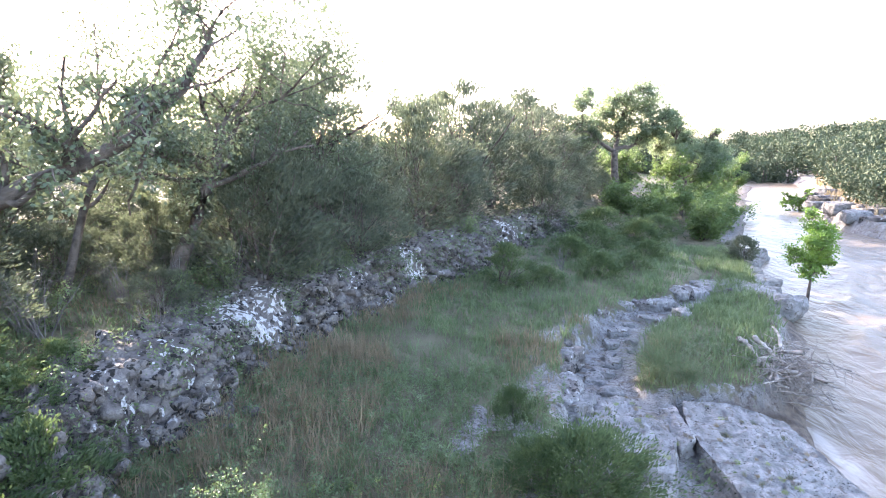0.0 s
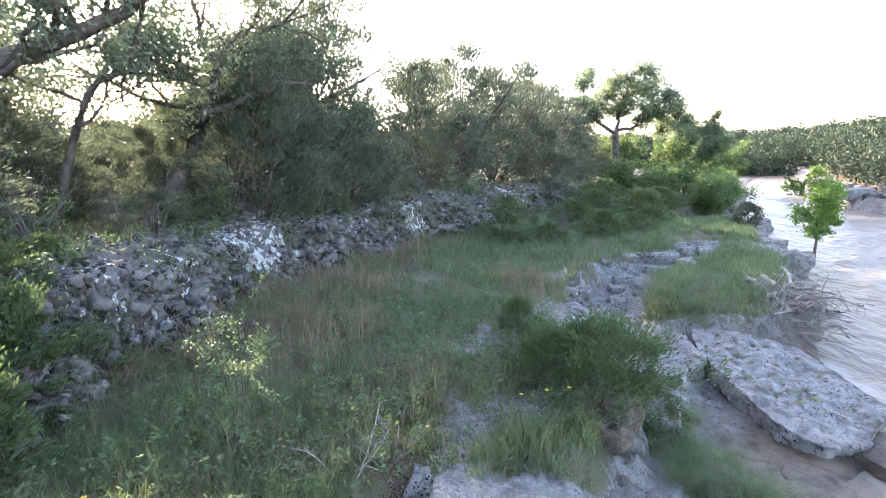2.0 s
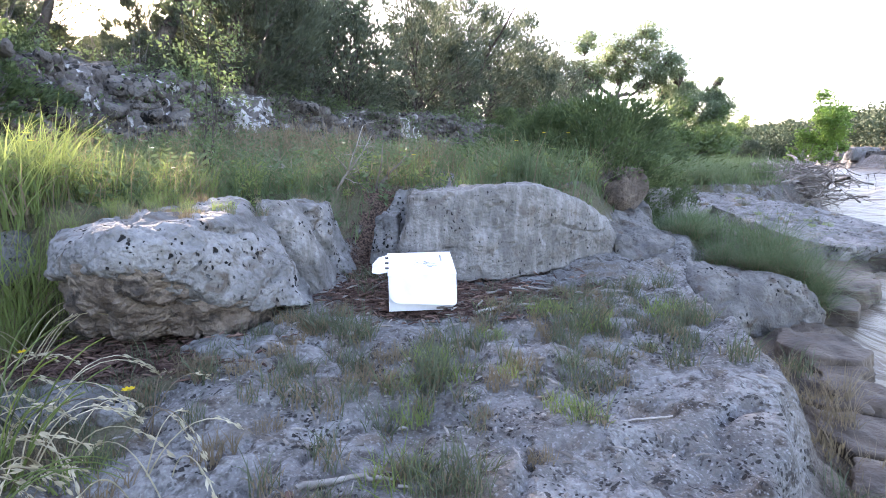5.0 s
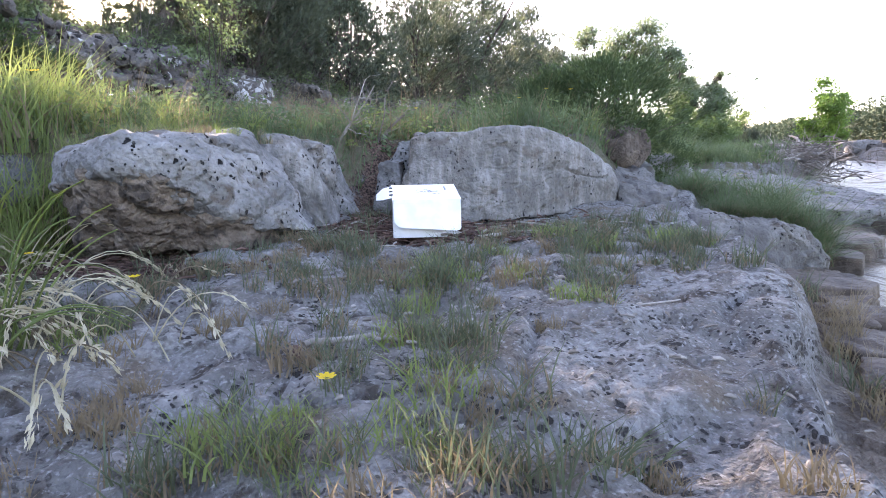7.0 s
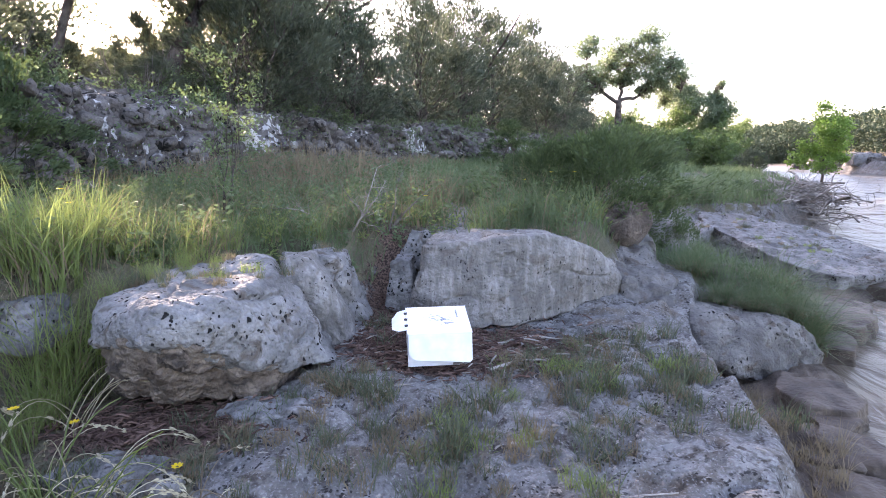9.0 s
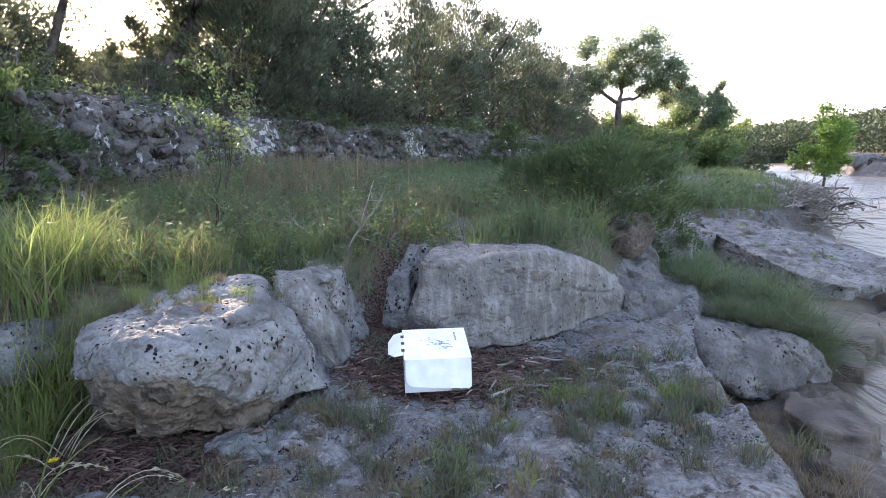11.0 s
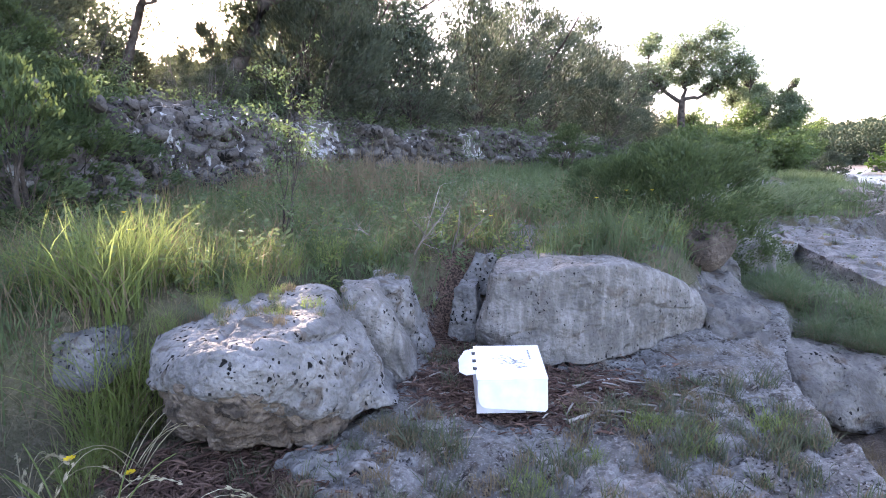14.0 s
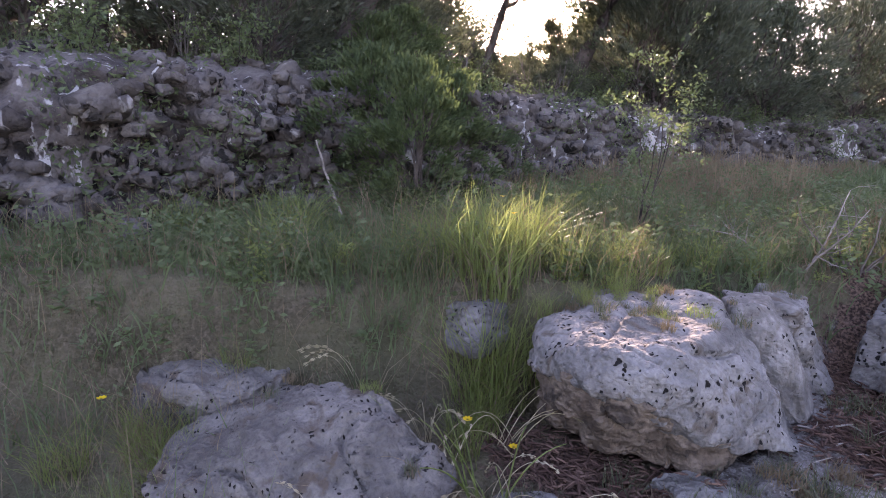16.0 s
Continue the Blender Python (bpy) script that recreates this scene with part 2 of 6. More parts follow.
    litter = mix(band(tex(60.0, 4.0), 0.4, 0.6), (0.05, 0.03, 0.023), (0.2, 0.13, 0.095))
    edge = math_("ADD", attr("rock"), band(tex(6.0), 0.3, 0.7, -0.35, 0.35))
    col = mix(band(edge, 0.4, 0.6), soil, stone)
    col = mix(band(math_("ADD", attr("litter"), band(tex(14.0), 0.3, 0.7, -0.3, 0.3)), 0.4, 0.62), col, litter)
    l.new(col, b.inputs["Base Color"])
    l.new(band(wet, 0.0, 1.0, 0.92, 0.62), b.inputs["Roughness"])
    b.inputs["Specular IOR Level"].default_value = 0.3
    bp = n.new("ShaderNodeBump")
    bp.inputs["Strength"].default_value, bp.inputs["Distance"].default_value = 1.0, 0.035
    l.new(math_("SUBTRACT", math_("ADD", tex(18.0, 10.0), tex(70.0, 6.0)), pit), bp.inputs["Height"])
    l.new(bp.outputs["Normal"], b.inputs["Normal"])
    return m


def water_material():
    """Silty flood water with streaks of foam."""
    m = bpy.data.materials.new("silty_river_water")
    m.use_nodes = True
    n, l = m.node_tree.nodes, m.node_tree.links
    b = n["Principled BSDF"]
    geo = n.new("ShaderNodeNewGeometry").outputs["Position"]
    mp = n.new("ShaderNodeMapping")
    mp.inputs["Rotation"].default_value = (0, 0, radians(32))
    mp.inputs["Scale"].default_value = (1.0, 0.45, 1.0)
    l.new(geo, mp.inputs["Vector"])

    def tex(s, d, distort=0.0):
        t = n.new("ShaderNodeTexNoise")
        t.inputs["Scale"].default_value, t.inputs["Detail"].default_value, t.inputs["Distortion"].default_value = s, d, distort
        l.new(mp.outputs[0], t.inputs["Vector"])
        return t.outputs["Fac"]

    def band(v, lo, hi, a=0.0, c=1.0):
        r = n.new("ShaderNodeMapRange")
        l.new(v, r.inputs[0])
        for k, val in zip((1, 2, 3, 4), (lo, hi, a, c)):
            r.inputs[k].default_value = val
        return r.outputs[0]

    foam = n.new("ShaderNodeMath")
    foam.operation = "MULTIPLY"
    l.new(band(tex(0.45, 3.0, 0.8), 0.53, 0.7), foam.inputs[0])
    l.new(band(tex(3.0, 9.0, 0.5), 0.42, 0.62), foam.inputs[1])
    x = n.new("ShaderNodeMix")
    x.data_type = "RGBA"
    l.new(foam.outputs[0], x.inputs[0])
    x.inputs[6].default_value, x.inputs[7].default_value = (0.165, 0.128, 0.091, 1), (0.37, 0.34, 0.3, 1)
    b.inputs["Specular IOR Level"].default_value = 0.13
    l.new(x.outputs[2], b.inputs["Base Color"])
    l.new(band(foam.outputs[0], 0.0, 1.0, 0.28, 0.7), b.inputs["Roughness"])
    bp = n.new("ShaderNodeBump")
    bp.inputs["Strength"].default_value, bp.inputs["Distance"].default_value = 0.8, 0.22
    l.new(tex(2.6, 6.0, 0.6), bp.inputs["Height"])
    l.new(bp.outputs["Normal"], b.inputs["Normal"])
    return m


def cliff_material():
    """Dark mauve-brown broken limestone with white fluted patches where the sheet says so."""
    m = material("dark_cliff_face", (0.075, 0.064, 0.058), (0.2, 0.18, 0.165), 2.2, 0.95, 26.0, 1.0, 0.04, pits=((0.02, 0.018, 0.016), 9.0, 0.4), coords="World")
    n, l = m.node_tree.nodes, m.node_tree.links
    b = n["Principled BSDF"]
    old = b.inputs["Base Color"].links[0].from_socket
    mp = n.new("ShaderNodeMapping")
    mp.inputs["Scale"].default_value = (1.0, 1.0, 0.4)
    l.new(n.new("ShaderNodeNewGeometry").outputs["Position"], mp.inputs["Vector"])
    t = n.new("ShaderNodeTexNoise")
    t.inputs["Scale"].default_value, t.inputs["Detail"].default_value = 11.0, 10.0
    l.new(mp.outputs[0], t.inputs["Vector"])
    a = n.new("ShaderNodeAttribute")
    a.attribute_name = "pale"
    add = n.new("ShaderNodeMath")
    add.operation = "MULTIPLY_ADD"
    l.new(a.outputs["Fac"], add.inputs[0])
    add.inputs[1].default_value = 0.195
    l.new(t.outputs["Fac"], add.inputs[2])
    r = n.new("ShaderNodeMapRange")
    r.inputs[1].default_value, r.inputs[2].default_value = 0.655, 0.71
    l.new(add.outputs[0], r.inputs[0])
    x = n.new("ShaderNodeMix")
    x.data_type = "RGBA"
    l.new(r.outputs[0], x.inputs[0])
    l.new(old, x.inputs[6])
    x.inputs[7].default_value = (0.47, 0.46, 0.445, 1)
    l.new(x.outputs[2], b.inputs["Base Color"])
    return m


GROUND, WATER, CLIFF_FACE = ground_material(), water_material(), cliff_material()


# ---------------------------------------------------------------- tools for shapes
def hash01(i, j, k, seed):
    """Repeatable random numbers for lattice points."""
    h = (i * 374761393 + j * 668265263 + k * 2147483647 % 4294967291 + seed * 974711) & 0xFFFFFFFF
    h = ((h ^ (h >> 13)) * 1274126177) & 0xFFFFFFFF
    h = ((h ^ (h >> 16)) * 2246822519) & 0xFFFFFFFF
    return ((h ^ (h >> 15)) & 0xFFFFFF) / float(0xFFFFFF)


def vnoise(p, scale, seed=0):
    """Smooth noise in -1..1 at the rows of p (n, 3)."""
    q = np.asarray(p, float) * scale + 1000.0
    i = np.floor(q).astype(np.int64)
    f = q - i
    f = f * f * (3 - 2 * f)
    total = 0.0
    for a in (0, 1):
        for b in (0, 1):
            for c in (0, 1):
                w = (f[:, 0] if a else 1 - f[:, 0]) * (f[:, 1] if b else 1 - f[:, 1]) * (f[:, 2] if c else 1 - f[:, 2])
                total = total + w * hash01(i[:, 0] + a, i[:, 1] + b, (i[:, 2] + c) * 7919, seed)
    return total * 2 - 1


def fbm(p, scale, octaves=4, seed=0, gain=0.5):
    total, amp = 0.0, 1.0
    for o in range(octaves):
        total = total + amp * vnoise(p, scale * 2 ** o, seed + 17 * o)
        amp *= gain
    return total


def worley(p, scale, seed=0):
    """Distance to the nearest scattered point, in cells."""
    q = np.asarray(p, float) * scale + 1000.0
    i = np.floor(q).astype(np.int64)
    best = np.full(len(q), 9.0)
    for a in (-1, 0, 1):
        for b in (-1, 0, 1):
            for c in (-1, 0, 1):
                j = i + (a, b, c)
                s = np.stack([hash01(j[:, 0], j[:, 1], j[:, 2] * 7919, seed + k) for k in (1, 2, 3)], 1)
                best = np.minimum(best, np.linalg.norm(j + s - q, axis=1))
    return best


def flat(x, y):
    return np.stack([x, y, np.zeros_like(x)], 1)


def mesh_of(name, verts, faces, mat, smooth=True, loops=None):
    """A mesh from numpy corners and faces, all with the same number of corners, or from a list of such arrays."""
    groups = faces if isinstance(faces, list) else [faces]
    groups = [np.asarray(g, np.int32) for g in groups if len(g)]
    me = bpy.data.meshes.new(name)
    me.vertices.add(len(verts))
    me.vertices.foreach_set("co", np.asarray(verts, np.float32).ravel())
    corner = np.concatenate([g.ravel() for g in groups])
    sizes = np.concatenate([np.full(len(g), g.shape[1]) for g in groups])
    me.loops.add(len(corner))
    me.loops.foreach_set("vertex_index", corner)
    me.polygons.add(len(sizes))
    me.polygons.foreach_set("loop_start", np.concatenate([[0], np.cumsum(sizes)[:-1]]).astype(np.int32))
    me.polygons.foreach_set("use_smooth", np.full(len(sizes), smooth))
    me.update(calc_edges=True)
    me.validate()
    me.materials.append(mat)
    return me


def under(name, me, parent, label=""):
    ob = new(name, me)
    ob.parent = parent
    return tagged(ob, label)


def part(name, bm, mat, parent, label=""):
    me = bpy.data.meshes.new(name)
    bm.to_mesh(me)
    bm.free()
    me.materials.append(mat)
    return under(name, me, parent, label)


def step(v, lo, hi):
    t = np.clip((v - lo) / (hi - lo), 0, 1)
    return t * t * (3 - 2 * t)


def side_of(x, y, line):
    """Signed distance to a polyline: positive to the left of its run."""
    best, sign = np.full(x.shape, 1e9), np.ones(x.shape)
    for (ax, ay), (bx, by) in zip(line, line[1:]):
        dx, dy = bx - ax, by - ay
        t = np.clip(((x - ax) * dx + (y - ay) * dy) / (dx * dx + dy * dy), 0, 1)
        d = np.hypot(x - ax - t * dx, y - ay - t * dy)
        near = d < best - 1e-9
        best = np.where(near, d, best)
        sign = np.where(near, np.where(dx * (y - ay) - dy * (x - ax) > 0, 1.0, -1.0), sign)
    return best * sign


def on_line(line, f):
    """The point at the fraction f of a polyline and the unit vector to its left."""
    seg = [math.dist(a, b) for a, b in zip(line, line[1:])]
    d = f * sum(seg)
    for (a, b), s in zip(zip(line, line[1:]), seg):
        if d <= s:
            ux, uy = (b[0] - a[0]) / s, (b[1] - a[1]) / s
            return a[0] + ux * d, a[1] + uy * d, -uy, ux
        d -= s
    return (*line[-1], -uy, ux)


# ---------------------------------------------------------------- lie of the land
CLIFF = [(-9, -40), (-7.0, -6), (-6.2, -1), (-5.4, 2), (-4.5, 5), (-4.15, 7.5), (-3.9, 9.6), (-2.9, 12.0), (-1.3, 14.4), (0.3, 17.2),
         (2.5, 21.5), (5.5, 26), (8, 32), (10.5, 45), (16, 70), (30, 120)]
TERRACE = [(-8, -40), (-6, -4), (-4.6, 0.2), (-3.0, 1.6), (-2.1, 2.6), (-1.35, 3.2), (-0.6, 3.95), (-0.25, 4.3), (0.2, 4.0), (1.2, 4.25), (1.75, 5.2),
           (1.9, 6.5), (1.9, 8.1), (2.1, 9), (2.7, 11.2), (4.2, 13.5), (6.2, 14.9), (8.5, 18), (9.5, 23), (12, 30), (17, 40), (24, 60), (44, 120)]
SLAB = [(-0.2, -40), (-0.1, -3), (0.5, 0), (0.88, 0.7), (1.14, 1.35), (1.5, 2.0), (1.62, 2.6), (1.69, 3.3), (1.82, 3.7), (2.05, 4.4), (2.9, 6.0), (3.6, 8.0), (4.2, 9.4),
        (6.2, 9.7), (7.2, 11), (9.0, 14.5), (9.9, 17), (12, 24), (19, 36), (30, 60), (50, 120)]
WATERLINE = [(0.9, -40), (1.0, -3), (1.6, 1), (2.05, 2.4), (2.58, 3.35), (3.12, 4.3), (4.2, 5.8), (5.3, 6.6), (6.2, 9.2), (7.4, 10.8), (9.3, 14.5), (10.2, 16.8),
             (11.6, 21), (13.2, 25.6), (19, 36), (24, 45), (32, 60), (52, 120)]
FAR_BANK = [(14, -40), (16, 0), (18, 12), (19.4, 24.5), (20, 28.5), (23, 36), (28, 45), (37, 60), (57, 120)]


ISLET = [(4.6, 9.0), (3.8, 9.5), (3.9, 10.8), (4.75, 12.5), (6.0, 14.0), (7.2, 15.2), (8.4, 15.6), (10.5, 16.0)]


def stony(x, y):
    """Where bare limestone shows through the terrace's grass."""
    q = flat(x, y)
    t = side_of(x, y, TERRACE)
    edge = step(t, 1.1, 0.5) * step(t, -0.05, 0.1) * step(y, 7.0, 8.0) * step(y, 14.5, 13.0)
    patch = step(np.hypot((x - 0.55 - 0.2 * (y - 4)) / 1.15, (y - 6.7) / 2.8), 1.15, 0.75)
    return step(fbm(q, 1.3, 4, 41, 0.6), -0.4, 0.1) * np.maximum(patch, edge)


def water_z(y):
    return -0.5 + 0.034 * np.clip(y - 4, 0, 20)


def land(x, y):
    """Height of the ground, and how much it is stone, litter and wet."""
    x, y = np.asarray(x, float), np.asarray(y, float)
    p = flat(x, y)
    wob = 0.16 * vnoise(p, 0.9, 3) + 0.05 * vnoise(p, 3.3, 4)
    c, t, s = side_of(x, y, CLIFF) + wob * 1.6, side_of(x, y, TERRACE) + wob, side_of(x, y, SLAB) + 0.5 * wob
    w, r = side_of(x, y, WATERLINE) + wob, -side_of(x, y, FAR_BANK) + 2 * wob
    wz = water_z(y)
    slab = -0.17 + 0.065 * np.clip(y, 0, 5) + 0.01 * np.clip(y - 5, 0, 20)
    slab = slab + 0.22 * np.exp(-((x - 6.3) ** 2 + (y - 12.3) ** 2) / 5.0) + 0.32 * np.exp(-((x - 9.3) ** 2 + (y - 19.5) ** 2) / 9.0)
    slab = slab - 0.1 * np.exp(-((x - 3.3) ** 2 / 0.6 + (y - 11.0) ** 2 / 8.0))
    islet = step(-side_of(x, y, ISLET) + 0.22 * vnoise(p, 1.6, 71) + 0.1 * vnoise(p, 5.0, 73), -0.05, 0.16) * step(y, 9.1, 9.5) * (x < 12)
    slab = slab + 0.14 * islet
    shelf = wz + 0.1 + 0.5 * np.exp(-((x - 2.75) / 0.5) ** 2 - ((y - 5.15) / 0.75) ** 2) + 0.05 * np.floor(2.6 * vnoise(p, 1.7, 9)) / 1.6 + 0.03 * vnoise(p, 6.0, 10)
    low = shelf + (slab - shelf) * (0.8 * step(s + 0.05 * vnoise(p, 5.0, 72), -0.1, 0.03) + 0.2 * step(s, -0.4, -0.1))
    terr = 0.62 + 0.4 * step(t, 0, 6) + 0.01 * np.clip(y - 4, 0, 30)
    z = low + (terr - low) * step(t, -0.12, 0.3)
    top = 2.05 + 0.095 * np.clip(c, 0, 16) + 0.02 * np.clip(c - 16, 0, 60)
    ledge = 0.6 * step(c, 0.0, 0.35) + 0.4 * step(c, 0.6, 1.1)
    z = z + (top - z) * ledge
    z = z + (wz - 0.8 - z) * step(-w, 0.0, 1.2) * (w < 0)
    bank = wz + 0.75 * step(r, 0.0, 0.8) + 0.045 * np.clip(r - 1, 0, 200) + 0.8 * step(r, 8, 20)
    z = np.where(r > -0.5, np.maximum(z, wz - 0.8 + (bank - wz + 0.8) * step(r, -0.5, 0.6)), z)
    far = np.hypot(x, y)
    z = z + 3.0 * step(far, 60, 160)
    near_slab = step(s, 0.1, -0.15) * 0 + step(t, 0.25, -0.1)
    rough = 0.035 * fbm(p, 1.6, 4, 21) + 0.018 * fbm(p, 5.0, 5, 22, 0.65) * step(far, 14, 6) - 0.03 * step(np.abs(vnoise(p + 0.1 * np.stack([vnoise(p, 4.0, 23), vnoise(p, 4.0, 24), 0 * x], 1), 1.5, 25)), 0.07, 0.0) * (far < 6)
    pits = np.zeros_like(z)
    zone = (far < 5.0) & (t < 0.3)
    if zone.any():
        q = p[zone]
        bent = q + 0.07 * np.stack([vnoise(q, 6.0, 51), vnoise(q, 6.0, 52), 0 * q[:, 0]], 1)
        hollow = step(fbm(q, 3.6, 4, 53, 0.6), 0.2, 0.55)
        pits[zone] = -0.03 * hollow - 0.03 * step(worley(bent, 6.5, 5), 0.3, 0.12) * step(vnoise(q, 1.2, 8), 0.0, 0.4) - 0.01 * step(worley(bent, 14.0, 6), 0.34, 0.2) * step(vnoise(q, 2.3, 9), -0.1, 0.3)
    z = z + rough + pits
    rock = near_slab * (1 - step(y, 9.3, 10.0) * np.maximum(islet, step(y, 15.4, 16.4)) * step(w, 0.2, 0.7)) * step(x + 0.12 * np.clip(2.4 - y, -9, 3), -1.05, -0.75)
    mound = np.exp(-((x - 2.7) / 0.55) ** 2 - ((y - 5.6) / 1.1) ** 2)
    rock = rock * (1 - step(mound, 0.25, 0.6))
    rock = np.where(c > 0, 0.0, rock)
    rock = np.maximum(rock, stony(x, y))
    rock = np.where(r > 0, 0.8 * step(r, 5.0, 2.0), rock)
    litter = np.maximum(1.1 * np.exp(-(((x - 0.1) / 0.75) ** 2 + ((y - 3.15) / 0.42) ** 2) ** 2),
                        0.9 * np.exp(-(((x + 1.4) / 0.6) ** 2 + ((y - 2.15) / 0.3) ** 2)))
    litter = np.maximum(litter, 0.95 * np.exp(-(((x + 0.42) / 0.24) ** 2 + ((y - 4.05) / 0.65) ** 2)))
    wet = np.clip(step(s, -0.02, -0.16) * step(w, 1.5, 0.7), 0, 1) * (r < 0)
    return z, rock, litter, wet


def ground_z(x, y):
    return float(land(np.array([float(x)]), np.array([float(y)]))[0][0])


def axis(lo, fine_lo, fine_hi, hi, fine, grow):
    """Coordinates that are close together in the middle and spread out to the sides."""
    mid = list(np.arange(fine_lo, fine_hi, fine))
    out, d = [fine_hi], fine
    while out[-1] < hi:
        d *= grow
        out.append(out[-1] + d)
    back, d = [fine_lo], fine
    while back[-1] > lo:
        d *= grow
        back.append(back[-1] - d)
    return np.array(back[:0:-1] + mid + out)


def grid_mesh(name, gx, gy, z, mat):
    nx, ny = len(gx), len(gy)
    xx, yy = np.meshgrid(gx, gy)
    idx = np.arange(nx * ny).reshape(ny, nx)
    quads = np.stack([idx[:-1, :-1], idx[:-1, 1:], idx[1:, 1:], idx[1:, :-1]], -1).reshape(-1, 4)
    return mesh_of(name, np.stack([xx.ravel(), yy.ravel(), z], 1), quads, mat)


gx, gy = axis(-1500, -2.2, 3.2, 1500, 0.021, 1.042), axis(-1500, 0.5, 4.2, 1500, 0.021, 1.038)
xx, yy = np.meshgrid(gx, gy)
gz, grock, glitter, gwet = land(xx.ravel(), yy.ravel())
ground_mesh = grid_mesh("ground", gx, gy, gz, GROUND)
for key, values in (("rock", grock), ("litter", glitter), ("wet", gwet)):
    ground_mesh.attributes.new(key, "FLOAT", "POINT").data.foreach_set("value", values.astype(np.float32))
tagged(new("ground", ground_mesh), "grey pitted limestone slab, thin soil and grassy creek terrace", "ground", kind="structure")

wx, wy = axis(-60, 4.0, 14.0, 130, 0.13, 1.06), axis(-60, 4.0, 20.0, 160, 0.13, 1.06)
xx, yy = np.meshgrid(wx, wy)
p = flat(xx.ravel(), yy.ravel())
along = np.stack([p[:, 0] * 0.85 - p[:, 1] * 0.53, (p[:, 0] * 0.53 + p[:, 1] * 0.85) * 0.6, p[:, 2]], 1)
chop = side_of(p[:, 0], p[:, 1], WATERLINE)
amp = step(-chop, 0.2, 3.0) * (0.35 + 0.65 * np.exp(-((p[:, 1] - 13) / 7) ** 2))
wz = water_z(p[:, 1]) + amp * (0.2 * fbm(along, 0.55, 3, 61) + 0.16 * (1 - np.abs(vnoise(along, 0.8, 64))) ** 3 + 0.05 * fbm(along, 2.2, 3, 62)) + 0.012 * fbm(along, 3.0, 2, 63)
water_mesh = grid_mesh("water", wx, wy, wz, WATER)
tagged(new("water", water_mesh), "fast brown silty flood water with white foam streaks", "river", kind="structure")


# ---------------------------------------------------------------- rocks
def rock_mesh(name, seed, size, mat, n=26, square=0.55, taper=(1.0, 1.0), skew=(0.0, 0.0), lump=0.1, pit=0.012, under_cut=0.0, strata=0.0):
    """A worn block: a rounded box with a tapered, shifted top, lumps, bedding lines and pits."""
    lin = np.linspace(-1, 1, n)
    a, b = [g.ravel() for g in np.meshgrid(lin, lin)]
    one = np.ones_like(a)
    faces = [np.stack(v, 1) for v in ((a, b, one), (b, a, -one), (one, a, b), (-one, b, a), (b, one, a), (a, -one, b))]
    idx = np.arange(n * n).reshape(n, n)
    q = np.stack([idx[:-1, :-1], idx[:-1, 1:], idx[1:, 1:], idx[1:, :-1]], -1).reshape(-1, 4)
    pts, quads = np.concatenate(faces), np.concatenate([q + k * n * n for k in range(6)])
    key = np.round(pts * 1e4).astype(np.int64)
    _, first, inverse = np.unique(key, axis=0, return_index=True, return_inverse=True)
    pts, quads = pts[first], inverse.ravel()[quads]
    ball = pts / np.linalg.norm(pts, axis=1, keepdims=True)
    pts = pts * square + ball * (1 - square) * 1.15
    up = (pts[:, 2] + 1) / 2
    half = np.array(size) / 2
    pts = pts * half
    pts[:, 0] = pts[:, 0] * (1 + (taper[0] - 1) * up) + skew[0] * up
    pts[:, 1] = pts[:, 1] * (1 + (taper[1] - 1) * up) + skew[1] * up
    if under_cut:
        low = step(0.42 - up, 0.0, 0.3)
        pts[:, 1] = np.where(pts[:, 1] < 0, pts[:, 1] * (1 - under_cut * low), pts[:, 1])
    sc = 1.0 / max(size)
    out = ball * 1.0
    bent = pts + 0.03 * np.stack([vnoise(pts, 14.0, seed + 31), vnoise(pts, 14.0, seed + 32), vnoise(pts, 14.0, seed + 33)], 1)
    off = lump * min(size) * (fbm(pts + seed * 3.7, 2.2 * sc, 3, seed) * 1.2) + 0.028 * fbm(pts + seed, 5.0, 4, seed + 5, 0.6)
    if strata:
        off = off + strata * vnoise(np.stack([pts[:, 0] * 0.25, pts[:, 1] * 0.25, pts[:, 2]], 1), 9.0, seed + 8)
    if pit:
        off = off - pit * step(worley(bent, 11.0, seed + 2), 0.42, 0.2) * step(vnoise(pts, 3.0, seed + 3), -0.25, 0.2)
        off = off - 0.4 * pit * step(worley(bent, 24.0, seed + 4), 0.4, 0.2)
    pts = pts + out * off[:, None]
    return mesh_of(name, pts, quads, mat)


def rock(name, label, at, size, turn=0.0, tip=(0.0, 0.0), mat=LIMESTONE, group="", **shape):
    ob = new(name, rock_mesh(name, **{"seed": len(bpy.data.meshes), "size": size, "mat": mat, **shape}))
    ob.matrix_basis = pose(*at, tip[0], tip[1], turn)
    return tagged(ob, label, "rock", group)


def cube_ball(n):
    """Points of a gridded cube, welded, and its quads."""
    lin = np.linspace(-1, 1, n)
    a, b = [g.ravel() for g in np.meshgrid(lin, lin)]
    one = np.ones_like(a)
    faces = [np.stack(v, 1) for v in ((a, b, one), (b, a, -one), (one, a, b), (-one, b, a), (b, one, a), (a, -one, b))]
    idx = np.arange(n * n).reshape(n, n)
    q = np.stack([idx[:-1, :-1], idx[:-1, 1:], idx[1:, 1:], idx[1:, :-1]], -1).reshape(-1, 4)
    pts, quads = np.concatenate(faces), np.concatenate([q + k * n * n for k in range(6)])
    _, first, inverse = np.unique(np.round(pts * 1e4).astype(np.int64), axis=0, return_index=True, return_inverse=True)
    return pts[first], inverse.ravel()[quads]


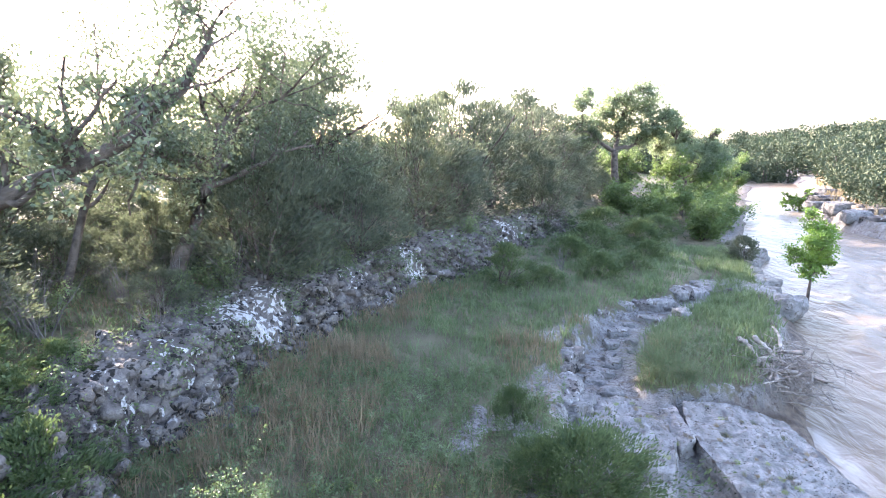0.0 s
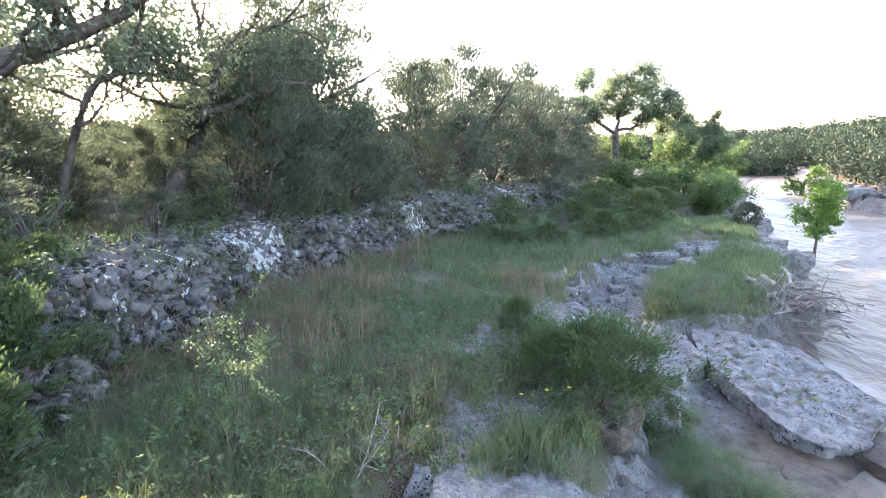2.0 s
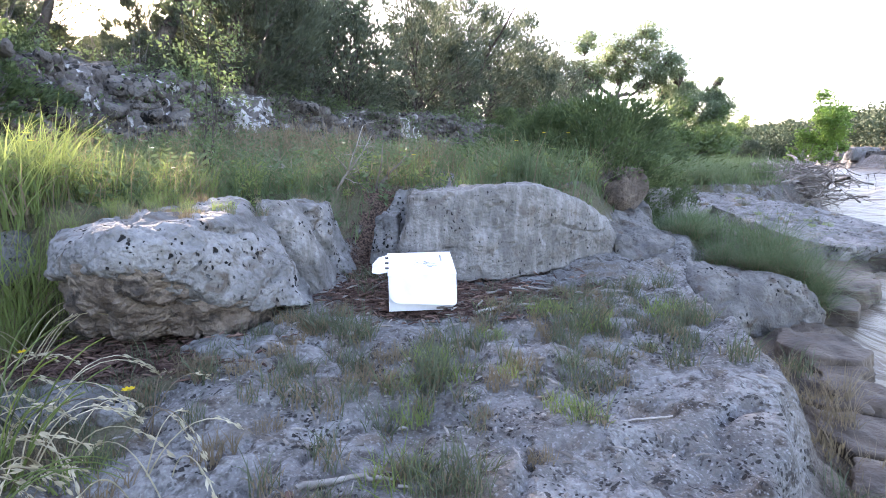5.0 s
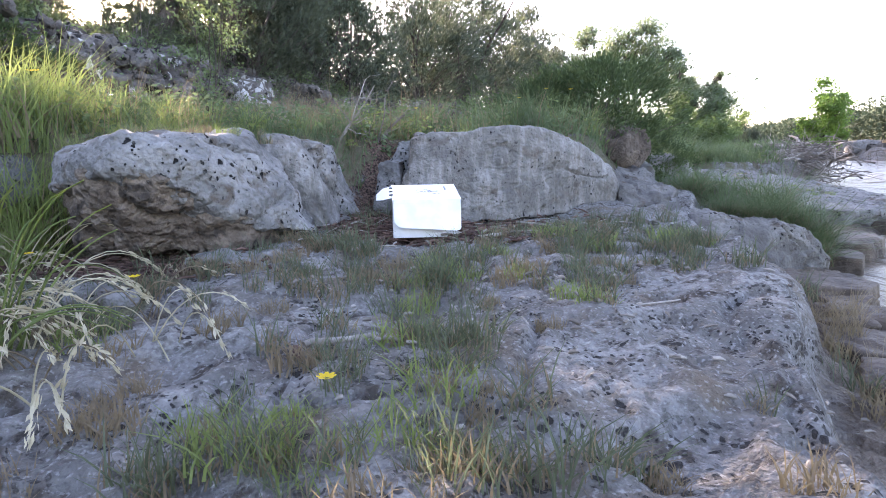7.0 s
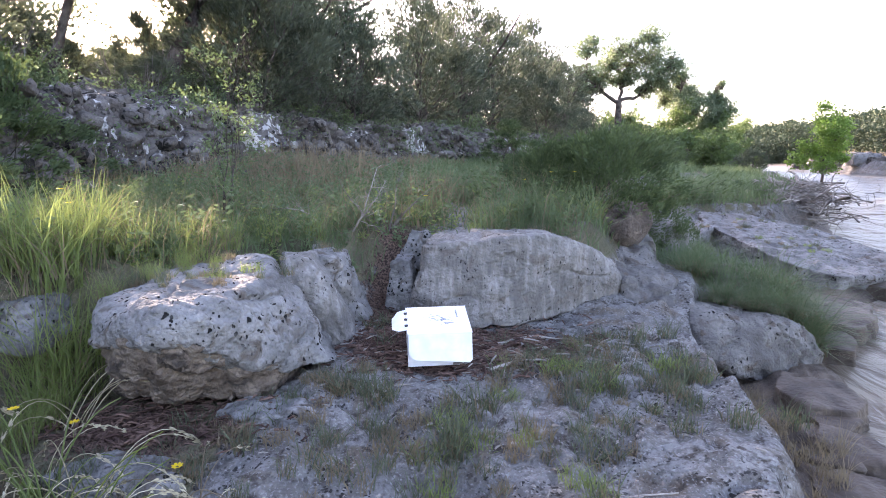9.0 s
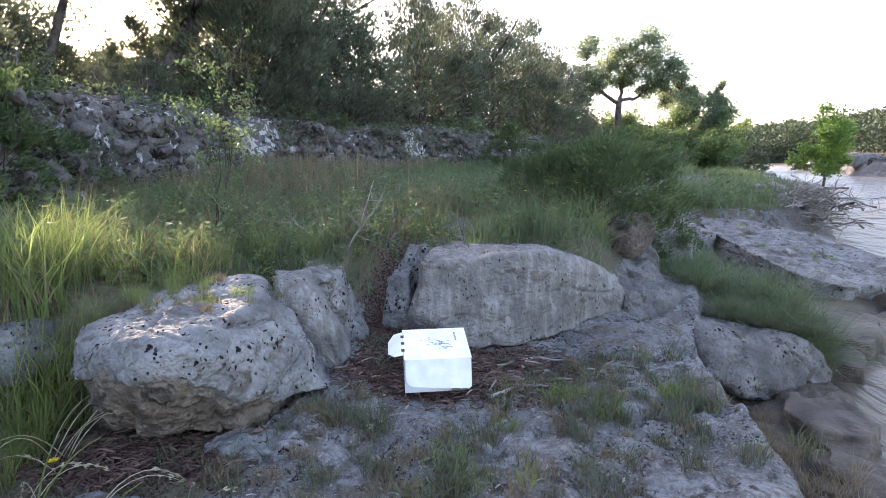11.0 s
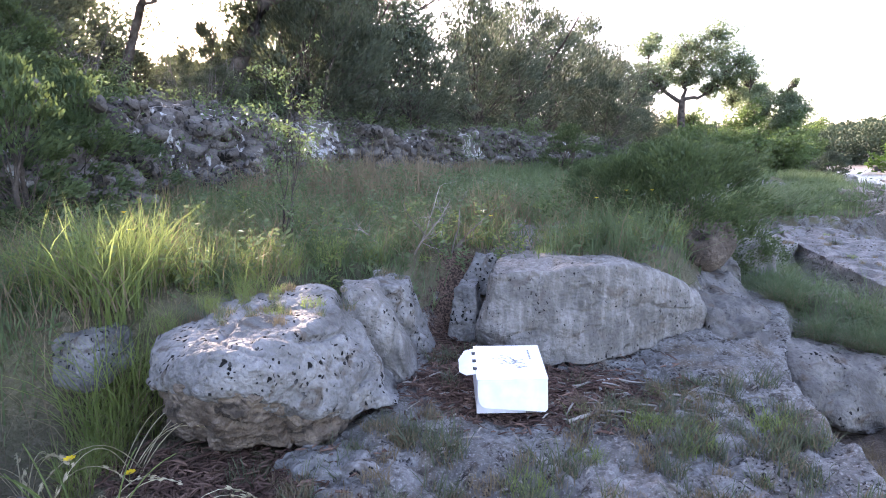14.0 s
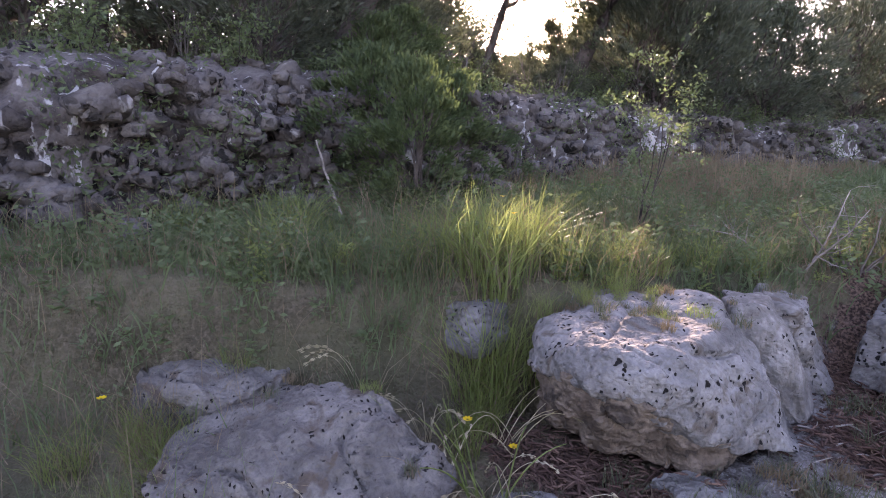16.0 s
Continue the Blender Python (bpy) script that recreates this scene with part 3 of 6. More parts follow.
def hewn(name, label, corners, mat=LIMESTONE, seed=1, n=40, sharp=16, lump=0.03, pit=0.012, strata=0.0, group="", category="rock"):
    """A broken block: the hull of a few corners with worn edges, lumps, bedding, scars and pits."""
    corners = np.array(corners, float)
    centre = (corners.max(0) + corners.min(0)) / 2
    half = (corners.max(0) - corners.min(0)) / 2
    bm = bmesh.new()
    for c in corners - centre:
        bm.verts.new(c)
    bmesh.ops.convex_hull(bm, input=bm.verts)
    bm.normal_update()
    planes = {}
    for f in bm.faces:
        d = f.normal.dot(f.verts[0].co)
        if d > 0.01:
            planes[tuple(round(c, 1) for c in f.normal)] = (*f.normal, d)
    bm.free()
    planes = np.array(list(planes.values()))
    box, quads = cube_ball(n)
    way = box * half
    way /= np.linalg.norm(way, axis=1, keepdims=True)
    k = np.clip(way @ planes[:, :3].T / planes[:, 3], 0, None)
    pts = way / (k ** sharp).sum(1, keepdims=True) ** (1 / sharp)
    w = (k / k.max(1, keepdims=True)) ** sharp
    out = w @ planes[:, :3]
    out /= np.linalg.norm(out, axis=1, keepdims=True)
    q = pts + seed * 3.1
    off = lump * fbm(q, 2.6, 3, seed) + 0.5 * lump * fbm(q, 9.0, 4, seed + 5, 0.6)
    off = off - 0.6 * lump * step(np.abs(vnoise(q, 3.4, seed + 9)), 0.1, 0.0)
    if strata:
        off = off + strata * vnoise(np.stack([q[:, 0] * 0.25, q[:, 1] * 0.25, q[:, 2]], 1), 10.0, seed + 8)
    if pit:
        bent = q + 0.03 * np.stack([vnoise(q, 14.0, seed + 31), vnoise(q, 14.0, seed + 32), vnoise(q, 14.0, seed + 33)], 1)
        off = off - pit * step(worley(bent, 11.0, seed + 2), 0.36, 0.14) * step(vnoise(q, 2.4, seed + 3), -0.1, 0.35)
        off = off - 0.6 * pit * step(worley(bent, 24.0, seed + 4), 0.36, 0.16) * step(vnoise(q, 3.4, seed + 6), -0.2, 0.3)
    ob = new(name, mesh_of(name, pts + out * off[:, None], quads, mat))
    ob.matrix_basis = pose(*centre)
    return tagged(ob, label, category, group)


def slab_of(outline, thick, inset=0.06):
    """Corners of a plate: its upper outline, and the same a little smaller below."""
    o = np.array(outline, float)
    mid = o.mean(0)
    return list(o) + list(mid + (o - mid) * (1 - inset) - (0, 0, thick))


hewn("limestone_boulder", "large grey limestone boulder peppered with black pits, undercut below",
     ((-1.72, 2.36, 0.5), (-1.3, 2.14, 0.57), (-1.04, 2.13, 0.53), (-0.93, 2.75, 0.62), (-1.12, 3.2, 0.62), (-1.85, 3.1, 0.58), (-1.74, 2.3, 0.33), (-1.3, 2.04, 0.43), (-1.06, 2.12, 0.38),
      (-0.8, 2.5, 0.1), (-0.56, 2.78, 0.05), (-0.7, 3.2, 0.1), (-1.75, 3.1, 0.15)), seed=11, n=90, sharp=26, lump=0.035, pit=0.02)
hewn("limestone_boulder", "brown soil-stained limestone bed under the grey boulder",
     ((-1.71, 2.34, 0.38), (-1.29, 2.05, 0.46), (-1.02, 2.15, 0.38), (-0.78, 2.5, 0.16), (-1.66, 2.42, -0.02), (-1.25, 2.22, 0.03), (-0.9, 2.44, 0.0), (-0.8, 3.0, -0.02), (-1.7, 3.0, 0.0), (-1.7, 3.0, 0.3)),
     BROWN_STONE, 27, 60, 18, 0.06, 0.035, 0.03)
hewn("limestone_boulder", "cracked brownish limestone block beside the big boulder",
     ((-0.99, 3.08, 0.63), (-0.83, 3.2, 0.62), (-0.88, 3.6, 0.6), (-1.12, 3.5, 0.6), (-0.72, 3.14, 0.42), (-0.6, 3.12, 0.04), (-0.58, 3.45, 0.04), (-0.72, 3.75, 0.08), (-1.0, 3.06, 0.04), (-1.1, 3.7, 0.1)),
     SMOOTH_STONE, 12, 50, 24, 0.03, 0.01)
hewn("limestone_boulder", "narrow weathered limestone block with a mossy crack",
     ((-0.86, 3.34, 0.62), (-0.68, 3.38, 0.57), (-0.7, 3.8, 0.58), (-0.98, 3.8, 0.6), (-0.54, 3.58, 0.06), (-0.57, 3.85, 0.08), (-0.95, 3.85, 0.1), (-0.72, 3.42, 0.1)),
     seed=13, n=44, sharp=24, lump=0.03, pit=0.016)
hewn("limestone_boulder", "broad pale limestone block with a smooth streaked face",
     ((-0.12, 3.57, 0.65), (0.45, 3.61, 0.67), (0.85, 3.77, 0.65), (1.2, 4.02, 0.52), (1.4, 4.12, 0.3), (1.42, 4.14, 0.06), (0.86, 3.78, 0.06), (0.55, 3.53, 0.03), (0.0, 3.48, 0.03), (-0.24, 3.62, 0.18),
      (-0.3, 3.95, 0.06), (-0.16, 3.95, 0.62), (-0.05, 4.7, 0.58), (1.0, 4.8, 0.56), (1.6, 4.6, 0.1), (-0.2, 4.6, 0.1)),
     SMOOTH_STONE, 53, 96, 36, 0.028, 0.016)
hewn("limestone_boulder", "dark upright limestone fragment in the cleft", ((-0.42, 3.95, 0.44), (-0.25, 3.92, 0.48), (-0.22, 4.2, 0.5), (-0.4, 4.2, 0.5), (-0.46, 3.86, 0.06), (-0.24, 3.82, 0.06), (-0.2, 4.2, 0.1), (-0.45, 4.2, 0.1)),
     seed=15, n=26, sharp=12, lump=0.03)
hewn("limestone_boulder", "grey limestone fragment sunk in the grassy cleft", ((-0.32, 4.3, 0.66), (-0.1, 4.3, 0.64), (-0.08, 4.6, 0.66), (-0.3, 4.6, 0.66), (-0.4, 4.25, 0.3), (-0.05, 4.25, 0.3), (-0.05, 4.6, 0.3), (-0.4, 4.6, 0.3)),
     seed=16, n=22, sharp=10, lump=0.035)
hewn("limestone_boulder", "small pale limestone fragment below the juniper roots", ((1.9, 5.35, 0.42), (2.12, 5.3, 0.4), (2.15, 5.6, 0.46), (1.9, 5.65, 0.46), (1.86, 5.3, -0.02), (2.2, 5.26, -0.06), (2.24, 5.65, 0.0), (1.86, 5.7, 0.0)),
     SMOOTH_STONE, 17, 26, 14, 0.03)
hewn("limestone_boulder", "pale rounded limestone shoulder beside the juniper roots", ((2.3, 6.0, 0.5), (2.7, 5.95, 0.46), (2.75, 6.4, 0.5), (2.3, 6.45, 0.54), (2.2, 5.85, 0.0), (2.85, 5.85, -0.05), (2.85, 6.5, 0.0), (2.2, 6.5, 0.0)),
     SMOOTH_STONE, 34, 26, 12, 0.04)
rock("limestone_boulder", "dark crumbling root-bound soil under the juniper bush", (1.68, 5.45, 0.34), (0.66, 0.6, 0.66), 10, mat=ROOT_SOIL, seed=18, n=36, square=0.5,
     lump=0.34, pit=0.06)
hewn("limestone_boulder", "tilted grey limestone block at the water's edge",
     ((1.84, 4.12, 0.1), (2.0, 3.94, 0.06), (2.35, 3.92, 0.03), (2.68, 3.9, 0.0), (2.88, 4.02, -0.12), (3.05, 3.97, -0.41), (2.68, 3.74, -0.5), (2.24, 3.6, -0.42), (1.86, 3.58, -0.2), (2.2, 4.6, -0.08), (2.9, 4.5, -0.2),
      (2.0, 4.7, -0.5), (3.05, 4.6, -0.55)), DARK_STONE, 19, 56, 14, 0.04, 0.016)
hewn("limestone_boulder", "low sloping limestone ledge between the boulders", ((1.42, 4.2, 0.24), (1.72, 4.0, 0.14), (1.92, 4.3, 0.16), (1.95, 5.1, 0.34), (1.6, 5.2, 0.4), (1.4, 4.0, -0.05), (1.75, 3.78, -0.06), (2.05, 4.2, -0.05), (2.1, 5.1, 0.0), (1.5, 5.2, 0.0)),
     DARK_STONE, 20, 40, 20, 0.05, 0.02, 0.012)
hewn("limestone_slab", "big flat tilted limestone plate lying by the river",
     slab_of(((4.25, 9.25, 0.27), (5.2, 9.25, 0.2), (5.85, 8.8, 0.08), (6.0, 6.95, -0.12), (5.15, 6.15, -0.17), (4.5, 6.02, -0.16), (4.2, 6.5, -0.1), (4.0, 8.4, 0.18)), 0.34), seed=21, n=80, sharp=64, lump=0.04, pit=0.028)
hewn("limestone_slab", "fallen limestone slab wedged beside the plate",
     slab_of(((3.78, 9.7, 0.12), (4.12, 9.35, 0.2), (4.02, 8.15, 0.16), (3.74, 8.05, 0.02)), 0.3), seed=22, n=34, sharp=40, lump=0.03, pit=0.01)
hewn("limestone_slab", "broad limestone block with thin grass at the foot of the ledge",
     slab_of(((2.45, 9.15, 0.36), (3.2, 9.4, 0.32), (3.5, 8.5, 0.34), (3.64, 7.95, 0.33), (3.2, 6.95, 0.3), (2.6, 7.1, 0.34), (2.15, 8.4, 0.42)), 0.5, -0.04), seed=23, n=56, sharp=36, lump=0.05, pit=0.025)
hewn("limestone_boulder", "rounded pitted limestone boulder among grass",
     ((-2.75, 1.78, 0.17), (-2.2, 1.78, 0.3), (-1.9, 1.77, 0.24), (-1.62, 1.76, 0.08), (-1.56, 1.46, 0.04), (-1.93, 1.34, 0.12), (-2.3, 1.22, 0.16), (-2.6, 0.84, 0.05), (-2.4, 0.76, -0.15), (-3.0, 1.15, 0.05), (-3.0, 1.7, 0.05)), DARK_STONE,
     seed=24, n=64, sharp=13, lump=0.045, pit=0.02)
hewn("limestone_boulder", "low limestone ledge half hidden by grass",
     slab_of(((-3.85, 1.9, 0.25), (-3.1, 2.05, 0.25), (-2.75, 1.7, 0.2), (-2.85, 1.4, 0.15), (-3.4, 1.2, 0.17), (-3.9, 1.4, 0.2)), 0.4, -0.05), DARK_STONE, 25, 40, 24, 0.045, 0.02)
hewn("limestone_boulder", "small limestone rock showing through tall grass", ((-2.4, 2.5, 0.5), (-2.15, 2.5, 0.52), (-2.1, 2.75, 0.5), (-2.4, 2.8, 0.5), (-2.5, 2.42, 0.25), (-2.05, 2.42, 0.25), (-2.0, 2.8, 0.3), (-2.5, 2.85, 0.3)),
     seed=26, n=26, sharp=12, lump=0.03)
for k, (x, y, w, d, h) in enumerate(((-0.85, 2.28, 0.26, 0.12, 0.03), (-1.3, 1.78, 0.3, 0.16, 0.03))):
    z = ground_z(x, y)
    hewn("step_stone", "low worn limestone step below the undercut boulder", slab_of(((x - w, y - 0.3 * d, z + h), (x - 0.2 * w, y - d, z + 0.9 * h), (x + w, y - 0.5 * d, z + 0.7 * h), (x + 0.8 * w, y + 0.7 * d, z + h),
         (x - 0.5 * w, y + d, z + 1.1 * h)), h + 0.12, -0.06), seed=35 + k, n=34, sharp=13, lump=0.03, pit=0.02, group="low steps under the boulder")

# broken blocks along the lip of the terrace, above the gully
LIP = [(2.12, 8.5), (2.1, 9.06), (2.25, 10.5), (2.8, 11.8), (3.65, 13.5), (4.65, 14.4), (6.15, 14.75), (7.2, 16.2)]
EDGE = "blocks along the terrace edge"
rng = random.Random(41)
for k in range(30):
    x, y, lx, ly = on_line(LIP, rng.random())
    z = ground_z(x + 0.5 * lx, y + 0.5 * ly)
    w, d, out = rng.choice((0.12, 0.16, 0.22, 0.3, 0.45)), rng.uniform(0.12, 0.3), rng.uniform(-0.12, 0.2)
    x, y, z = x + lx * out, y + ly * out, z + min(out, 0.0) * rng.uniform(0.4, 1.3) - 0.04
    drop, a = rng.uniform(0.2, 0.5), math.atan2(ly, lx) + rng.uniform(-0.6, 0.6)
    ca, sa = math.cos(a), math.sin(a)
    ring = [(x + ca * u - sa * v, y + sa * u + ca * v, z - 0.02 + rng.uniform(-0.05, 0.05)) for u, v in ((-d, -w), (0.1 * d, -1.1 * w), (d, -0.7 * w), (d, 0.8 * w), (-0.2 * d, w), (-1.15 * d, 0.4 * w))]
    hewn("ledge_stone", "broken grey limestone block of the terrace edge", slab_of(ring, drop, -0.05), LIMESTONE if k % 3 else CLIFF_STONE, 60 + k, 20, 11, 0.045, 0.03, group=EDGE)
for k, (x, y, s) in enumerate(((8.2, 16.8, 1.1), (9.3, 16.6, 1.3), (10.1, 17.6, 1.0), (7.2, 16.2, 0.9), (10.4, 19.0, 1.0), (11.2, 20.6, 0.9), (9.6, 15.2, 0.8), (12.4, 22.4, 0.8))):
    rock("shore_rock", "grey limestone rock on the river bank", (x, y, 0.22), (s, s * 1.2, 0.62), 40 * k, group="rocks along the shore", seed=90 + k, n=18, square=0.6, lump=0.16)
rng = random.Random(47)
for k, (x, y, w) in enumerate(((2.15, 2.75, 0.24), (2.05, 2.2, 0.22), (2.5, 3.25, 0.28), (2.3, 2.6, 0.2), (1.85, 1.7, 0.24), (2.65, 3.55, 0.24), (3.3, 4.6, 0.4), (3.7, 5.2, 0.45), (4.2, 5.7, 0.4), (3.5, 5.6, 0.35), (5.4, 6.0, 0.5), (2.4, 3.0, 0.16))):
    z = float(water_z(y)) + rng.uniform(0.09, 0.17)
    ring = [(x + w * rng.uniform(0.7, 1.2) * math.cos(a + 0.6), y + 1.3 * w * rng.uniform(0.7, 1.2) * math.sin(a + 0.6), z + rng.uniform(-0.02, 0.02)) for a in (0, 1.1, 2.2, 3.2, 4.2, 5.3)]
    hewn("shelf_rock", "wet flat limestone shelf rock in shallow water", slab_of(ring, 0.2, -0.05), WET_STONE, 110 + k, 24, 30, 0.02, 0.012, group="wet rocks on the shelf")

# the limestone bank: broken blocks of bedded stone
bank = [rock("bank_stone", "broken dark limestone block of the low cliff", (0, 0, -50), (1.0, 0.8, 0.6), mat=CLIFF_STONE, group="blocks of the low cliff", seed=130 + k, n=9, square=0.62,
             lump=0.28, pit=0.05, strata=0.03) for k in range(5)]
WHITES = ((-1.0, 15.0, 0.5, 1.0), (-3.75, 9.75, 0.75, 1.0), (-3.5, 10.6, 0.4, 0.7), (-4.1, 7.6, 0.4, 0.4), (-4.3, 6.6, 0.4, 0.3), (-5.9, 1.9, 0.6, 0.6), (-5.5, 3.2, 0.4, 0.6),
          (-2.4, 13.0, 0.4, 0.6), (2.3, 20.6, 0.8, 0.9))


def cliff_face():
    """The broken, fluted front of the low cliff: one sheet that hangs from the upper ground to its foot."""
    run = np.linspace(0, 1, 620)
    at = np.array([on_line(CLIFF[2:12], f) for f in run])
    for k in range(6):
        at[1:-1, 2:] = (at[:-2, 2:] + 2 * at[1:-1, 2:] + at[2:, 2:]) / 4
    lev = np.linspace(0, 1, 30)
    u, v = [g.ravel() for g in np.meshgrid(np.arange(620), lev)]
    x0, y0, lx, ly = at[u].T
    length = np.concatenate([[0], np.cumsum(np.hypot(*np.diff(at[:, :2], axis=0).T))])[u]
    foot, top = land(x0 - 0.45 * lx, y0 - 0.45 * ly)[0] - 0.1, land(x0 + 1.15 * lx, y0 + 1.15 * ly)[0] + 0.04
    z = foot + (top - foot) * np.clip(v * 1.04, 0, 1)
    q = np.stack([length, 0 * length, z], 1)
    back = -0.34 + 0.5 * v + 0.75 * step(v, 0.8, 1.0) + 0.3 * fbm(q, 0.7, 3, 81)
    back = back - 0.13 * step(vnoise(q, 1.3, 84), 0.0, 0.25) * step(v, 0.5, 0.62) * step(v, 0.98, 0.85)
    flute = np.stack([length, 0 * length, 0.45 * z], 1)
    back = back + 0.12 * fbm(flute, 3.2, 5, 82, 0.7) + 0.16 * step(worley(flute, 4.2, 83), 0.42, 0.16) - 0.22 * step(worley(q, 1.6, 86), 0.5, 0.2)
    wz_ = z + 0.08 * vnoise(q, 2.2, 85)
    mesh = mesh_of("cliff_face", np.stack([x0 + lx * back, y0 + ly * back, wz_], 1), np.stack([np.arange(29 * 620).reshape(29, 620)[:, :-1], np.arange(29 * 620).reshape(29, 620)[:, 1:],
                   np.arange(620, 30 * 620).reshape(29, 620)[:, 1:], np.arange(620, 30 * 620).reshape(29, 620)[:, :-1]], -1).reshape(-1, 4), CLIFF_FACE)
    pale = np.zeros(len(x0))
    for wx0, wy0, size, much in WHITES:
        pale = np.maximum(pale, much * np.exp(-((x0 - wx0) ** 2 + (y0 - wy0) ** 2) / size ** 2))
    pale = pale * step(v, 0.12, 0.35) * step(v, 1.0, 0.85)
    mesh.attributes.new("pale", "FLOAT", "POINT").data.foreach_set("value", pale.astype(np.float32))
    tagged(new("cliff_face", mesh), "low dark limestone cliff with white honeycombed fluted patches", "cliff", kind="structure")
    return np.stack([x0 + lx * back, y0 + ly * back, wz_], 1), v, at[u][:, 2:]


FACE, FACE_V, FACE_WAY = cliff_face()
rng = random.Random(5)
for k in range(290):
    i = rng.randrange(len(FACE))
    size = rng.uniform(0.1, 0.4) * (1.25 if FACE_V[i] < 0.3 else 1.0)
    x, y, z = FACE[i] - (*(0.35 * size * FACE_WAY[i] * (1 if FACE_V[i] < 0.5 else -0.3)), 0.0)
    if FACE_V[i] < 0.25:
        z = ground_z(x, y) + 0.1 * size
    m = pose(x, y, z, rng.uniform(-12, 12), rng.uniform(-12, 12), rng.uniform(0, 360)) @ Matrix.Diagonal((size * 1.4, size * 1.1, size * 0.8, 1))
    if k < 5:
        bank[k].matrix_basis = m
    else:
        copy_thing(bank[k % 5], m)
vs, fs, base = [], [], 0
bits = [rock_mesh("rubble_bit", 150 + k, (1.0, 0.85, 0.7), CLIFF_STONE, n=4, square=0.6, lump=0.25, pit=0.0) for k in range(5)]
bits = [(np.array([v.co for v in b.vertices]), np.array([list(f.vertices) for f in b.polygons])) for b in bits]
for k in range(4200):
    i = rng.randrange(len(FACE))
    if FACE_V[i] > 0.3 and any(math.hypot(FACE[i][0] - a, FACE[i][1] - b) < 0.8 * c for a, b, c, _ in WHITES):
        continue
    size = rng.uniform(0.05, 0.22) * rng.uniform(0.6, 1.2)
    x, y, z = FACE[i] - (*(abs(rng.gauss(0, 0.5)) * max(0, 0.45 - FACE_V[i]) * FACE_WAY[i]), 0.0)
    m = np.array(pose(x, y, z, rng.uniform(-35, 35), rng.uniform(-35, 35), rng.uniform(0, 360)) @ Matrix.Diagonal((size * 1.3, size, size * 0.9, 1)))
    v, f = bits[k % 5]
    vs.append(v @ m[:3, :3].T + m[:3, 3])
    fs.append(f + base)
    base += len(v)
tagged(new("cliff_rubble", mesh_of("cliff_rubble", np.concatenate(vs), np.concatenate(fs), CLIFF_STONE)), "broken limestone rubble covering the face of the low cliff", "rubble", kind="stuff")


# ---------------------------------------------------------------- plants
def tube(paths, sides=6):
    """Tapered branches: paths of (points, radii). Returns corners and faces."""
    vs, fs, base = [], [], 0
    ang = np.arange(sides) * 2 * math.pi / sides
    for pts, rad in paths:
        pts = np.asarray(pts, float)
        d = np.gradient(pts, axis=0)
        d /= np.linalg.norm(d, axis=1, keepdims=True) + 1e-9
        ref = np.where(np.abs(d[:, 2:3]) > 0.9, (1.0, 0.0, 0.0), (0.0, 0.0, 1.0))
        u = np.cross(d, ref)
        u /= np.linalg.norm(u, axis=1, keepdims=True) + 1e-9
        v = np.cross(d, u)
        ring = pts[:, None] + np.asarray(rad)[:, None, None] * (np.cos(ang)[None, :, None] * u[:, None] + np.sin(ang)[None, :, None] * v[:, None])
        vs.append(ring.reshape(-1, 3))
        n = len(pts)
        i = base + np.arange(n * sides).reshape(n, sides)
        j = np.roll(i, -1, axis=1)
        fs.append(np.stack([i[:-1], j[:-1], j[1:], i[1:]], -1).reshape(-1, 4))
        base += n * sides
    return np.concatenate(vs), np.concatenate(fs)


def limb(r, start, way, length, radius, bend, lift, n=6, end=0.35):
    """One crooked branch."""
    pts, d = [np.array(start, float)], np.array(way, float)
    for k in range(n):
        d = d + r.normal(0, bend, 3) + (0, 0, lift)
        d /= np.linalg.norm(d)
        pts.append(pts[-1] + d * length / n)
    return np.array(pts), np.linspace(radius, radius * end, n + 1)


def leaves(r, centres, ways, size, slim=0.5, spread=0.7):
    """Diamond leaves at the centres, turned about the given ways."""
    n = len(centres)
    a = ways + r.normal(0, spread, (n, 3))
    a /= np.linalg.norm(a, axis=1, keepdims=True) + 1e-9
    b = np.cross(a, r.normal(0, 1, (n, 3)))
    b /= np.linalg.norm(b, axis=1, keepdims=True) + 1e-9
    s = size * r.uniform(0.6, 1.35, (n, 1))
    v = np.stack([centres - a * s * 0.5, centres + b * s * slim * 0.5, centres + a * s * 0.5, centres - b * s * slim * 0.5], 1).reshape(-1, 3)
    return v, np.arange(4 * n).reshape(-1, 4)


